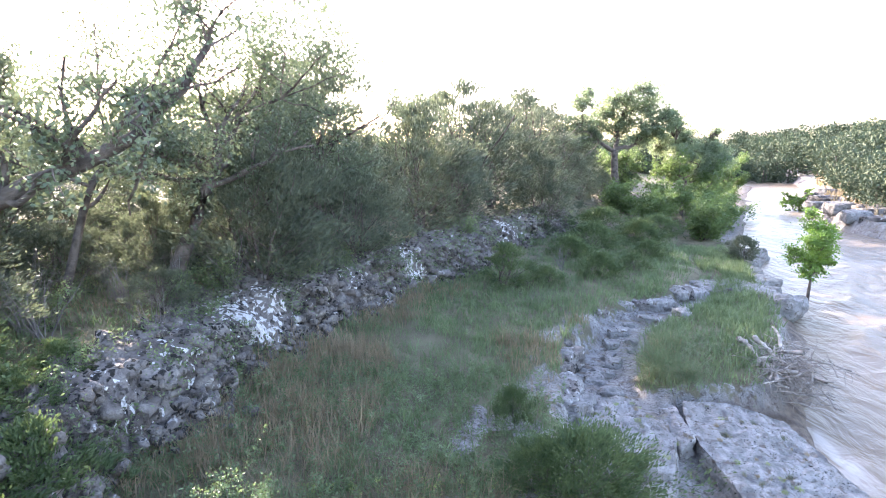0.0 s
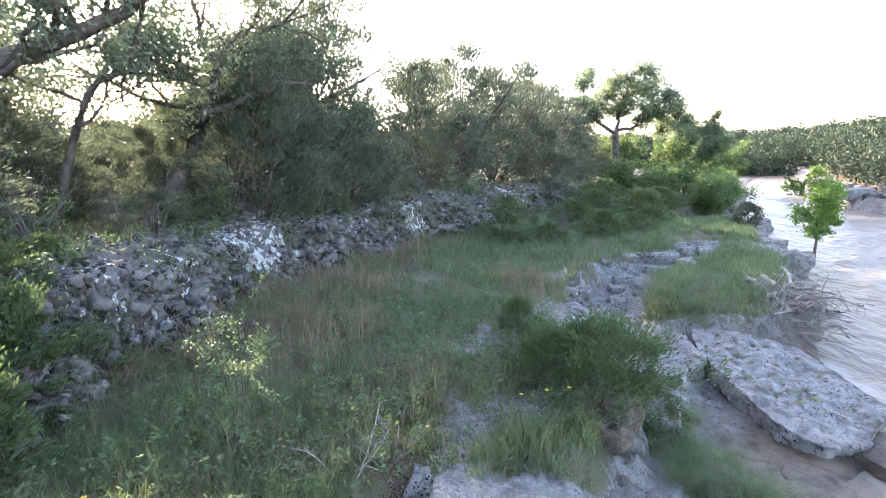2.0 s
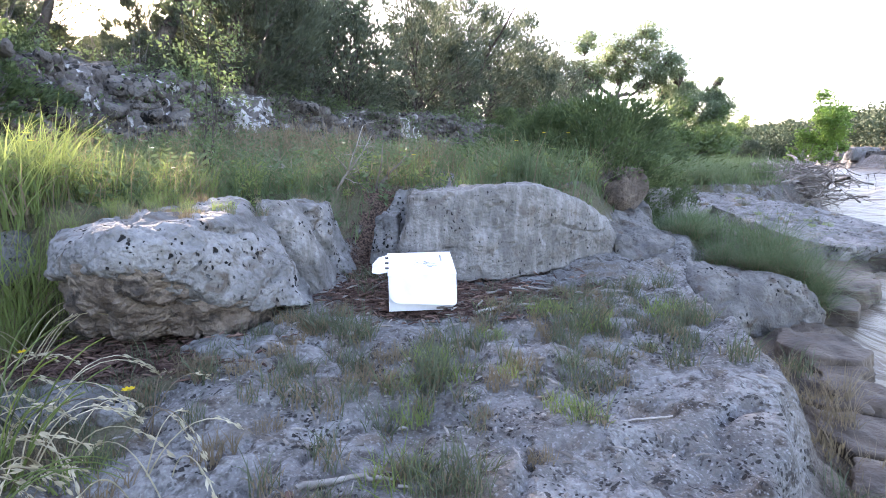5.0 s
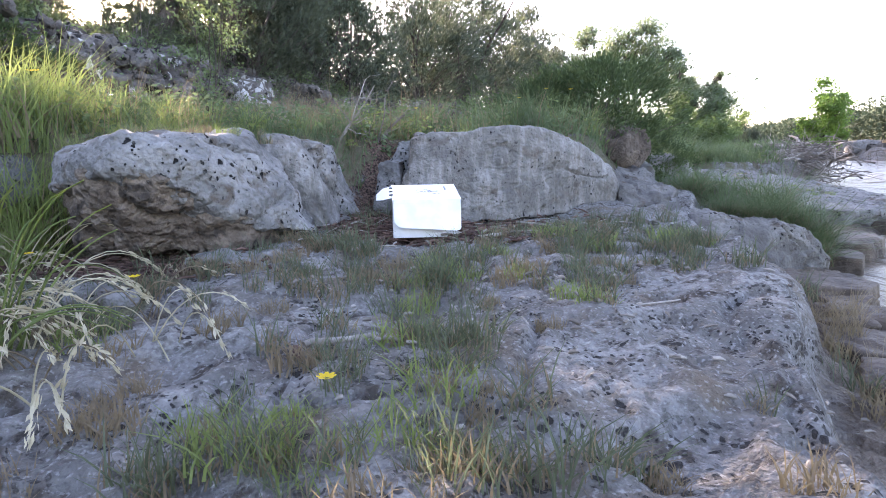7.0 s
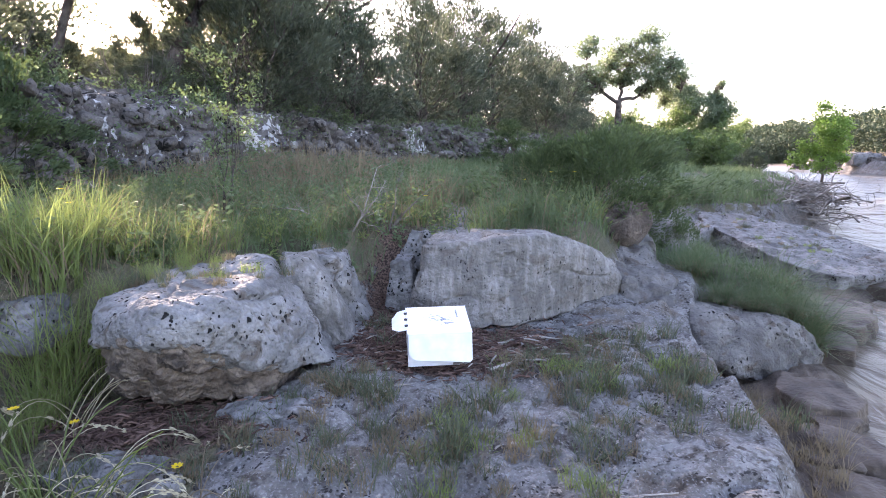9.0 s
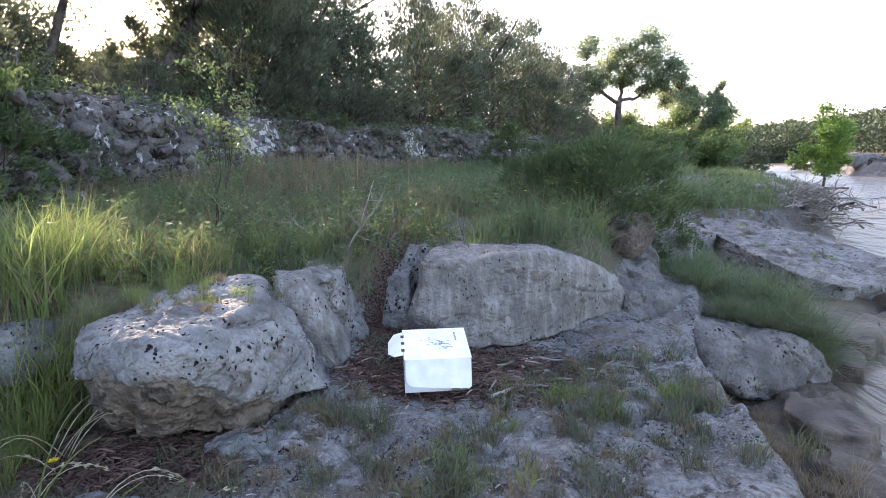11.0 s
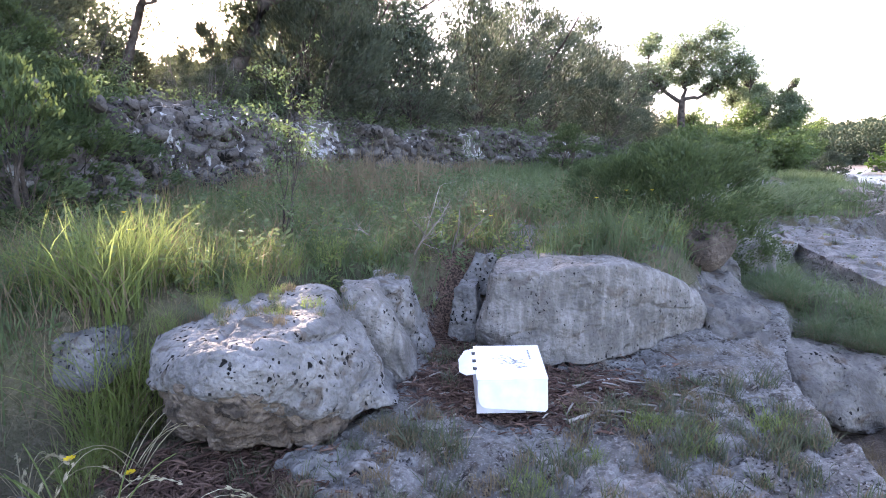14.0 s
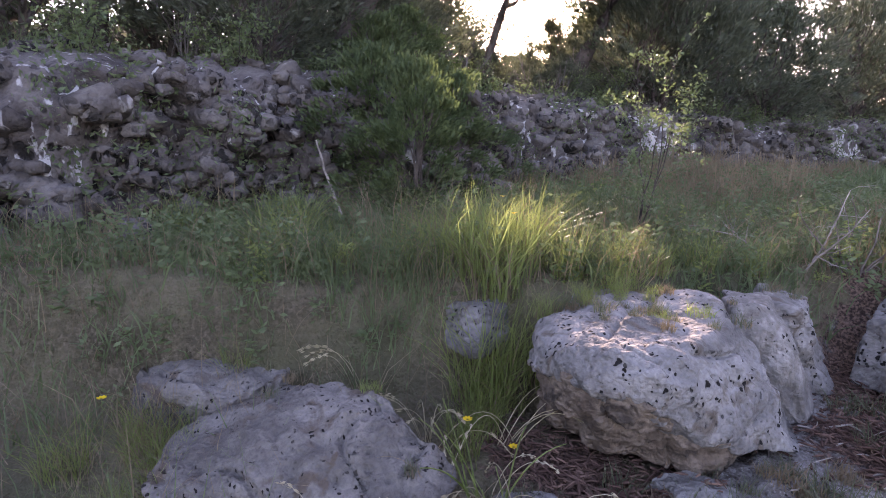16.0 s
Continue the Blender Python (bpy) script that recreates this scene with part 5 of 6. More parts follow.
for x, y, s in ((17.5, 39.0, 0.9), (20.0, 43.0, 1.0), (12.6, 41.0, 0.9), (23.5, 47.5, 0.9)):
    again(river_oak, x, y, x * 37, s)
clumped_tree("river_sapling", "young bright green sapling standing in the river", 254, 11.2, 16.8, (0.04, 0, 0.75), 0.045,
             ((11.24, 2.6, 0.22), (11.3, 2.25, 0.34), (11.0, 1.95, 0.36), (11.55, 1.95, 0.36), (11.3, 1.65, 0.42), (10.85, 1.4, 0.32), (11.75, 1.4, 0.36), (11.3, 1.15, 0.38), (11.95, 1.1, 0.24), (11.0, 0.9, 0.26),
              (11.6, 0.85, 0.26)), 9000, 0.075, BRIGHT_LEAF, 0.35, 0.2)
stand(shrub("river_sapling", "small green sapling at the far water's edge", 255, 2.2, 0.6, 5, 1500, 0.14, BRIGHT_LEAF, thick=0.03, category="tree"), 23.4, 37.5)

# woods on the far bank and the hills: too many to count
def far_woods():
    r = np.random.default_rng(77)
    n = 1500
    ang = np.where(r.uniform(0, 1, n) < 0.6, r.uniform(-62, -15, n), r.uniform(-62, 75, n))
    dist = 38 + 90 * r.uniform(0, 1, n) ** 1.1
    x, y = -np.sin(np.radians(ang)) * dist, np.cos(np.radians(ang)) * dist
    keep = (side_of(x, y, FAR_BANK) < -2.5) | ((side_of(x, y, CLIFF) > -3) & (dist > 42)) | (dist > 75)
    keep &= ~((side_of(x, y, FAR_BANK) < 0) & (dist < 52) & (r.uniform(0, 1, n) < 0.35))
    x, y, dist = x[keep], y[keep], dist[keep]
    a3, d3 = np.radians(r.uniform(-44, -10, 330)), r.uniform(76, 130, 330)
    x, y, dist = np.concatenate([x, -np.sin(a3) * d3]), np.concatenate([y, np.cos(a3) * d3]), np.concatenate([dist, d3])
    m = 420
    a2, d2 = np.radians(r.uniform(5, 80, m)), r.uniform(19, 45, m)
    x2, y2 = -np.sin(a2) * d2, np.cos(a2) * d2
    lane = np.abs((x2 + 0.9) * to_sun.y - (y2 - 1.4) * to_sun.x) / math.hypot(to_sun.x, to_sun.y)
    ok = (side_of(x2, y2, CLIFF) > 5) & ((lane > 3.0) | (d2 > 34))
    x, y, dist = np.concatenate([x, x2[ok]]), np.concatenate([y, y2[ok]]), np.concatenate([dist, d2[ok]])
    z = land(x, y)[0]
    vs, fs, wood, base = [], [], [], 0
    for k in range(len(x)):
        h, w = (r.uniform(2.0, 4.4), r.uniform(1.0, 2.1)) if dist[k] > 58 or x[k] < 0 and dist[k] > 46 else (r.uniform(1.5, 3.2), r.uniform(0.9, 1.7)) if x[k] > 0 else (r.uniform(1.0, 2.2), r.uniform(0.8, 1.6))
        m = 900 if dist[k] < 50 else 480 if dist[k] < 62 else 360 if dist[k] < 90 else 280
        d = r.normal(0, 1, (m, 3))
        d /= np.linalg.norm(d, axis=1, keepdims=True)
        rad = r.uniform(0.35, 1.0, (m, 1)) ** 0.5
        bump = 1 + 0.3 * vnoise(d + k * 5.1, 2.2, 5)[:, None]
        c = d * rad * bump * (w, w, h * 0.5) + (x[k], y[k], z[k] + h * 0.52)
        v, f = leaves(r, c, d + (0, 0, 0.4), 0.17 if dist[k] < 50 else 0.26 if dist[k] < 62 else 0.32 if dist[k] < 90 else 0.4, 0.6, 0.7)
        vs.append(v)
        fs.append(f + base)
        base += len(v)
        wood.append((np.array([[x[k], y[k], z[k] - 0.3], [x[k] + 0.1, y[k], z[k] + h * 0.6]]), np.array([0.12, 0.06])))
    ob = tagged(new("far_woods", mesh_of("far_woods", np.concatenate(vs), np.concatenate(fs), FAR_LEAF, smooth=False)),
                "dark green scrub woodland covering the low hills", "woods", kind="stuff")
    tagged(new("far_trunks", mesh_of("far_trunks", *tube(wood, 4), BARK)), "thin dark trunks of the far woodland", "woods", kind="stuff")
    return ob


far_woods()
for k in range(26):
    x, y, lx, ly = on_line(FAR_BANK[2:7], (k + random.random()) / 26)
    s = random.uniform(0.6, 1.5)
    x, y = x - lx * random.uniform(-0.3, 2.5), y - ly * random.uniform(-0.3, 2.5)
    rock("far_ledge_rock", "grey limestone ledge block on the far bank", (x, y, ground_z(x, y)), (s, s * 1.4, random.uniform(0.35, 0.7)), random.uniform(0, 180), group="ledge of the far bank",
         mat=LIMESTONE if k % 3 == 0 else CLIFF_STONE, seed=300 + k, n=12, square=0.75, lump=0.18, pit=0.0)


# ---------------------------------------------------------------- grass
def blades(r, x, y, z, height, lean, width, segs=2):
    """Curved tapered blades; height and lean per blade."""
    n = len(x)
    az = r.uniform(0, 2 * math.pi, n)
    ux, uy = np.cos(az), np.sin(az)
    wa = r.uniform(0, 2 * math.pi, n)
    wx_, wy_ = np.cos(wa) * width, np.sin(wa) * width
    rows = []
    for k in range(segs):
        f = k / segs
        taper = 1 - 0.55 * f
        cx, cy, cz = x + ux * lean * f ** 1.8, y + uy * lean * f ** 1.8, z + height * (f - 0.25 * (lean / (height + 1e-6)) * f * f)
        rows.append(np.stack([cx - wx_ * taper, cy - wy_ * taper, cz], 1))
        rows.append(np.stack([cx + wx_ * taper, cy + wy_ * taper, cz], 1))
    rows.append(np.stack([x + ux * lean, y + uy * lean, z + height * (1 - 0.25 * np.clip(lean / (height + 1e-6), 0, 2))], 1))
    per = 2 * segs + 1
    v = np.stack(rows, 1).reshape(-1, 3)
    o = (np.arange(n) * per)[:, None]
    quads = np.concatenate([o + np.array([2 * k, 2 * k + 1, 2 * k + 3, 2 * k + 2]) for k in range(segs - 1)]) if segs > 1 else np.zeros((0, 4), int)
    tris = o + np.array([2 * segs - 2, 2 * segs - 1, 2 * segs])
    return v, [quads, tris]


def field(name, label, seed, n, box, height, mat, where, lean=0.5, width=0.0035, clump=0.0):
    r = np.random.default_rng(seed)
    x, y = r.uniform(box[0], box[1], n), r.uniform(box[2], box[3], n)
    if clump:
        cx, cy = r.uniform(box[0], box[1], n // 22 + 1), r.uniform(box[2], box[3], n // 22 + 1)
        k = r.integers(0, len(cx), n)
        x, y = cx[k] + r.normal(0, clump, n), cy[k] + r.normal(0, clump, n)
    z, rock_, litter_, _ = land(x, y)
    p_ = flat(x, y)
    chance = where(x, y, rock_, litter_, p_)
    keep = r.uniform(0, 1, n) < chance
    x, y, z = x[keep], y[keep], z[keep]
    far = np.hypot(x, y)
    h = height * r.uniform(0.35, 1.25, len(x)) * (0.8 + 0.35 * vnoise(flat(x, y), 0.7, seed))
    if clump:
        h = h * r.uniform(0.4, 1.5, len(cx))[k[keep]]
    v, f = blades(r, x, y, z - 0.02, h, h * lean * r.uniform(0.1, 1.9, len(x)), 1.3 * width * (0.7 + 0.13 * far) * r.uniform(0.7, 1.3, len(x)))
    return tagged(new(name, mesh_of(name, v, f, mat, smooth=False)), label, "grass", kind="stuff")


def terrace_only(x, y):
    t, c = side_of(x, y, TERRACE), side_of(x, y, CLIFF)
    return step(t, 0.1, 0.4) * step(c, 0.35, -0.1)


field("meadow_grass", "soft green meadow grass on the creek terrace", 401, 120000, (-5.5, 6.5, 2.0, 17.5), 0.26, GRASS,
      lambda x, y, k, l, p_: terrace_only(x, y) * (1 - 0.94 * k) * step(np.hypot(x, y), 19, 9) * (0.55 + 0.45 * step(vnoise(p_, 0.5, 9), -0.5, 0.3)), clump=0.12)
field("bluestem_grass", "reddish brown dry bluestem among the green grass", 402, 60000, (-4.5, 3.5, 3.5, 15.0), 0.42, DRY_GRASS,
      lambda x, y, k, l, p_: terrace_only(x, y) * (1 - 0.94 * k) * step(vnoise(p_, 0.55, 12) - 0.06 * np.hypot(x + 1.6, y - 8.5), -0.4, 0.1), 0.35, 0.0022, 0.1)
field("far_meadow_grass", "green grass at the far end of the terrace", 403, 60000, (-1.0, 13.0, 10.0, 24.0), 0.28, GRASS,
      lambda x, y, k, l, p_: np.maximum(terrace_only(x, y) * step(y, 11, 14), (side_of(x, y, WATERLINE) > 0.6) * (1 - k) * (side_of(x, y, TERRACE) < 0)) * 0.8, 0.5, 0.003, 0.12)
field("cliff_top_grass", "thin grass and thatch on the slope above the cliff", 404, 80000, (-13.0, 0.0, -1.0, 16.0), 0.28, GRASS,
      lambda x, y, k, l, p_: step(side_of(x, y, CLIFF), 0.0, 0.5) * (0.5 + 0.5 * step(vnoise(p_, 0.6, 15), -0.2, 0.4)), 0.6, 0.0035, 0.12)
field("cliff_top_dry_grass", "straw-coloured thatch on the slope above the cliff", 405, 30000, (-13.0, 2.0, -1.0, 18.0), 0.22, DRY_GRASS,
      lambda x, y, k, l, p_: step(side_of(x, y, CLIFF), 0.2, 1.0) * 0.8, 0.8, 0.003, 0.1)
field("islet_grass", "sedge and grass on the rock islet by the river", 406, 40000, (3.6, 12.0, 9.5, 22.5), 0.34, GRASS,
      lambda x, y, k, l, p_: (side_of(x, y, WATERLINE) > 0.3) * (side_of(x, y, TERRACE) < -0.6) * (1 - k), 0.6, 0.0035, 0.14)
field("bank_grass", "green grass and sedge on the bank between the rocks", 409, 9000, (1.7, 3.8, 4.3, 9.0), 0.2, GRASS,
      lambda x, y, k, l, p_: (1 - k) * (side_of(x, y, TERRACE) < 0.2) * (side_of(x, y, WATERLINE) > 0.3), 0.9, 0.0028, 0.08)
field("far_bank_grass", "pale dry grass on the far river bank", 407, 22000, (18.0, 50.0, 15.0, 60.0), 0.6, DRY_GRASS,
      lambda x, y, k, l, p_: (side_of(x, y, FAR_BANK) < -1.5) * 0.9, 0.5, 0.006, 0.3)
field("near_terrace_grass", "tall green grass behind the boulders", 408, 70000, (-6.2, 1.6, -0.5, 5.6), 0.33, GRASS,
      lambda x, y, k, l, p_: np.maximum(step(side_of(x, y, TERRACE), -0.1, 0.25), 0.3 * step(x + 0.25 * y, -1.6, -2.1)) * step(side_of(x, y, CLIFF), 0.3, -0.1) * (0.35 + 0.65 * step(vnoise(p_, 1.1, 18), -0.4, 0.2)) * (1 - np.clip(1.3 * l, 0, 1)) * np.where(side_of(x, y, TERRACE) > 0.3, 1 - 0.92 * k, 1), 0.5, 0.003, 0.07)

field("near_dry_grass", "dry straw stalks mixed into the grass behind the boulders", 410, 30000, (-6.2, 1.8, -0.5, 6.5), 0.5, DRY_GRASS,
      lambda x, y, k, l, p_: np.maximum(step(side_of(x, y, TERRACE), -0.1, 0.25), 0.6 * step(x + 0.25 * y, -1.5, -2.0)) * step(side_of(x, y, CLIFF), 0.3, -0.1) * 0.8 * (1 - np.clip(l, 0, 1)) * np.where(side_of(x, y, TERRACE) > 0.3, 1 - 0.92 * k, 1), 0.7, 0.0016, 0.08)


def forbs(name, label, seed, n, box, mat, where, size, tall):
    """Small broad leaves of low herbs between the grass."""
    r = np.random.default_rng(seed)
    k = n // 26
    px, py, ph = r.uniform(box[0], box[1], k), r.uniform(box[2], box[3], k), tall * r.uniform(0.3, 1.1, k)
    keep = r.uniform(0, 1, k) < where(px, py) * (1 - 0.75 * stony(px, py))
    px, py, ph = px[keep], py[keep], ph[keep]
    pz = land(px, py)[0]
    i = np.repeat(np.arange(len(px)), 26)
    f = r.uniform(0.1, 1, len(i))
    a, q = r.uniform(0, 2 * math.pi, len(i)), 0.06 * r.uniform(0.2, 1.1, len(i))
    c = np.stack([px[i] + q * np.cos(a), py[i] + q * np.sin(a), pz[i] + ph[i] * f], 1)
    v, fc = leaves(r, c, np.stack([np.cos(a), np.sin(a), np.full(len(i), 0.3)], 1), size, 0.38, 0.35)
    return tagged(new(name, mesh_of(name, v, fc, mat, smooth=False)), label, "herbs", kind="stuff")


forbs("meadow_herbs", "low broad-leaved herbs among the meadow grass", 460, 60000, (-4.5, 2.2, 1.0, 9.5), GRASS,
      lambda x, y: step(side_of(x, y, TERRACE), -0.05, 0.2) * step(side_of(x, y, CLIFF), 0.2, -0.1), 0.05, 0.36)
forbs("fresh_herbs", "fresh light green herbs near the boulders", 461, 9000, (-3.6, 1.6, 1.6, 6.0), LUSH_GRASS,
      lambda x, y: step(side_of(x, y, TERRACE), -0.1, 0.15) * step(side_of(x, y, CLIFF), 0.0, -0.3) * 0.7, 0.045, 0.3)
forbs("cliff_herbs", "weeds growing among the stones of the cliff", 462, 30000, (-6.8, 1.0, 1.0, 18.0), GRASS,
      lambda x, y: step(side_of(x, y, CLIFF), -0.5, 0.0) * step(side_of(x, y, CLIFF), 2.0, 1.0) * 0.9, 0.055, 0.32)


def face_weeds():
    """Weeds and seedlings rooted in the joints of the cliff."""
    r = np.random.default_rng(464)
    spots = FACE[r.integers(0, len(FACE), 1500)]
    spots = spots[vnoise(spots, 0.9, 465) > -0.15]
    k = r.integers(0, len(spots), 26000)
    c = spots[k] + r.normal(0, 1, (26000, 3)) * (0.09, 0.09, 0.1) + (0.03, -0.03, 0.06)
    v, f = leaves(r, c, r.normal(0, 1, (26000, 3)) + (0, 0, 0.4), 0.06, 0.4)
    tagged(new("cliff_weeds", mesh_of("cliff_weeds", v, f, GRASS, smooth=False)), "dull green weeds rooted in the joints of the cliff", "herbs", kind="stuff")


face_weeds()
forbs("ledge_herbs", "dark weeds and seedlings along the foot of the low cliff", 463, 26000, (-8.5, -3.0, -1.0, 8.0), GRASS,
      lambda x, y: step(side_of(x, y, CLIFF), -0.7, -0.2) * step(side_of(x, y, CLIFF), 1.0, 0.3), 0.06, 0.75)


def tuft(name, label, seed, n, height, radius, mat, lean=0.7, width=0.002, group="", category="grass tuft", segs=3, dry=0.25):
    r = np.random.default_rng(seed)
    top = tagged(new(name), label, category, group)
    for key, m, count in (("foliage", mat, int(n * (1 - dry))), ("dry_foliage", DRY_GRASS, int(n * dry))):
        if count < 3:
            continue
        a, q = r.uniform(0, 2 * math.pi, count), radius * np.sqrt(r.uniform(0, 1, count))
        h = height * r.uniform(0.4, 1.1, count) * (0.6 if key == "dry_foliage" else 1.0)
        v, f = blades(r, q * np.cos(a), q * np.sin(a), np.full(count, -0.015), h, h * lean * r.uniform(0.1, 1.2, count), width * r.uniform(0.7, 1.3, count), segs)
        under(key, mesh_of(key, v, f, m, smooth=False), top)
    return top


# tufts in the joints of the slab
SLABT = "grass tufts on the limestone slab"
kinds = [tuft("grass_tuft", "short green grass tuft in a joint of the slab", 420, 80, 0.13, 0.06, SLAB_GRASS, group=SLABT, dry=0.4),
         tuft("grass_tuft", "sparse grey-green grass tuft on bare limestone", 421, 50, 0.12, 0.045, SLAB_GRASS, group=SLABT, dry=0.6),
         tuft("grass_tuft", "dense bright green grass tuft on the slab", 422, 110, 0.085, 0.075, LUSH_GRASS, group=SLABT, lean=0.8, dry=0.1),
         tuft("grass_tuft", "small brown dry grass tuft on the slab", 423, 90, 0.075, 0.05, DRY_GRASS, group=SLABT, dry=0.0)]
r = np.random.default_rng(9)
placed = []
tries = 0
while len(placed) < 250 and tries < 6000:
    tries += 1
    x, y = r.uniform(-1.6, 2.0), r.uniform(0.55, 3.7)
    a, b = np.array([x]), np.array([y])
    if side_of(a, b, SLAB)[0] < 0.08 or side_of(a, b, TERRACE)[0] > -0.15:
        continue
    if abs(x) < 0.33 and 2.6 < y < 3.3 or (x < -0.5 and y > x * 0.95 + 3.35) or (x > -0.3 and y > 3.35):
        continue
    if vnoise(flat(a, b), 1.6, 31)[0] < r.uniform(-0.75, 0.35):
        continue
    k = int(r.choice(4, p=(0.3, 0.3, 0.08, 0.32)))
    m = pose(x, y, ground_z(x, y), 0, 0, r.uniform(0, 360))
    s = r.uniform(0.75, 1.6)
    if not any(q == k for q in placed):
        kinds[k].matrix_basis = m
    else:
        copy_thing(kinds[k], m).scale = (s, s, s)
    placed.append(k)

for x, y, s in ((-0.28, 0.82, 1.5), (-0.12, 0.78, 1.3), (0.02, 0.9, 1.4), (-0.42, 0.95, 1.1), (0.16, 0.8, 1.0)):
    again(kinds[2], x, y, x * 333, s)



def top_of(ob, x, y):
    """Height of a rock's top near a spot."""
    me, m = ob.data, np.array(ob.matrix_basis)
    co = np.empty(len(me.vertices) * 3, np.float32)
    me.vertices.foreach_get("co", co)
    w = co.reshape(-1, 3) @ m[:3, :3].T + m[:3, 3]
    near = np.hypot(w[:, 0] - x, w[:, 1] - y) < 0.06
    return float(w[near, 2].max()) if near.any() else None


r = np.random.default_rng(12)
minor = []
for ob in [o for o in scene.objects if o.name.startswith(("limestone_boulder", "limestone_slab"))]:
    cx, cy = ob.location.x, ob.location.y
    for q in range(30 if "slab" in ob.name else 10 if cy > 2.4 and abs(cx) < 1.7 else 3):
        x, y = cx + r.uniform(-0.65, 0.65), cy + r.uniform(0.0, 0.5) + (1.2 if "slab" in ob.name else 0.0) * r.uniform(-1, 1)
        z = top_of(ob, x, y)
        if z is not None and z > ob.location.z + 0.06:
            minor.append((kinds[int(r.integers(0, 4))], x, y, z - 0.01, r.uniform(0, 360), r.uniform(0.5, 0.95)))

for k in range(190):
    x, y = r.uniform(0.3, 1.75), r.uniform(2.35, 3.5)
    if y < 3.35 - 0.55 * abs(x - 1.1) and side_of(np.array([x]), np.array([y]), SLAB)[0] > 0.06 and r.uniform() < 0.35 + 0.65 * (y > 2.7):
        minor.append((kinds[int(r.choice(4, p=(0.4, 0.35, 0.1, 0.15)))], x, y, ground_z(x, y), r.uniform(0, 360), r.uniform(0.6, 1.15)))

# taller clumps
lush = tuft("tall_grass_clump", "tall yellow-green grass clump beside the boulder", 430, 150, 0.66, 0.22, LUSH_GRASS, 0.85, 0.004, dry=0.25, group="tall grass clumps")
stand(lush, -2.2, 2.8)
for x, y, s in ((-1.95, 2.12, 0.4), (-2.1, 2.5, 0.9), (-2.45, 2.75, 0.9), (-1.75, 2.75, 0.8), (-2.3, 3.1, 0.9), (-2.7, 2.6, 0.7), (-2.85, 1.12, 0.55), (-2.7, 1.0, 0.5), (-3.05, 1.1, 0.5), (-3.2, 0.8, 0.5), (-2.75, 0.8, 0.45), (-3.9, 2.6, 0.8), (-4.3, 2.9, 0.75), (-4.7, 2.2, 0.7), (-1.6, 3.2, 0.55),
                (-1.2, 3.5, 0.5), (-3.5, 2.2, 0.8), (0.6, 4.6, 0.5), (1.0, 4.75, 0.5), (0.3, 4.55, 0.45), (1.35, 4.85, 0.5), (-0.25, 4.7, 0.5)):
    again(lush, x, y, x * 99, s)
plume = tuft("tall_grass_clump", "tall loose sunlit grass with pale tips beside the boulder", 434, 130, 0.62, 0.17, LUSH_GRASS, 0.75, 0.0042, dry=0.3, group="tall grass clumps", segs=4)
stand(plume, -2.08, 2.56)
for x, y, s in ((-2.0, 2.4, 0.75), (-2.2, 2.72, 1.0), (-1.93, 2.26, 0.45), (-2.4, 3.0, 0.8), (-2.15, 3.05, 0.7), (-1.9, 3.1, 0.6), (-1.7, 3.35, 0.55), (-2.6, 3.3, 0.75), (-2.3, 3.5, 0.65), (-2.0, 3.55, 0.55), (-1.5, 3.55, 0.5),
                (-1.75, 3.8, 0.55), (-1.3, 3.8, 0.5), (-2.8, 2.9, 0.6), (-1.0, 4.0, 0.45), (-2.9, 1.25, 0.38), (-3.1, 1.6, 0.4), (-2.7, 1.0, 0.35), (-3.3, 1.15, 0.4), (-1.82, 1.95, 0.4), (-3.0, 2.3, 0.5), (-3.5, 2.6, 0.5)):
    again(plume, x, y, x * 191, s)
big = scene.objects["limestone_boulder"]
for x, y, s in ((-1.8, 2.62, 0.3), (-1.68, 2.85, 0.27), (-1.55, 3.0, 0.3), (-1.9, 2.5, 0.35), (-1.6, 2.72, 0.18), (-1.48, 2.86, 0.17), (-1.25, 3.25, 0.28), (-1.35, 2.95, 0.15)):
    z = max(ground_z(x, y), top_of(big, x, y) or -9)
    copy_thing(lush, pose(x, y, z - 0.02, 0, 0, x * 777)).scale = (s, s, s)
for q in range(22):
    x, y = r.uniform(-1.75, -1.15), r.uniform(2.45, 3.1)
    z = top_of(big, x, y)
    if z is not None and z > 0.45 and y > 2.2 - 0.5 * (x + 1.0):
        minor.append((kinds[int(r.choice(4, p=(0.35, 0.3, 0.1, 0.25)))], x, y, z - 0.01, r.uniform(0, 360), r.uniform(0.4, 0.9)))
for x, y, s in ((-1.98, 2.35, 0.45), (-1.86, 2.18, 0.35), (-2.25, 2.85, 0.75), (-2.0, 2.62, 0.8)):
    again(lush, x, y, y * 55, s)


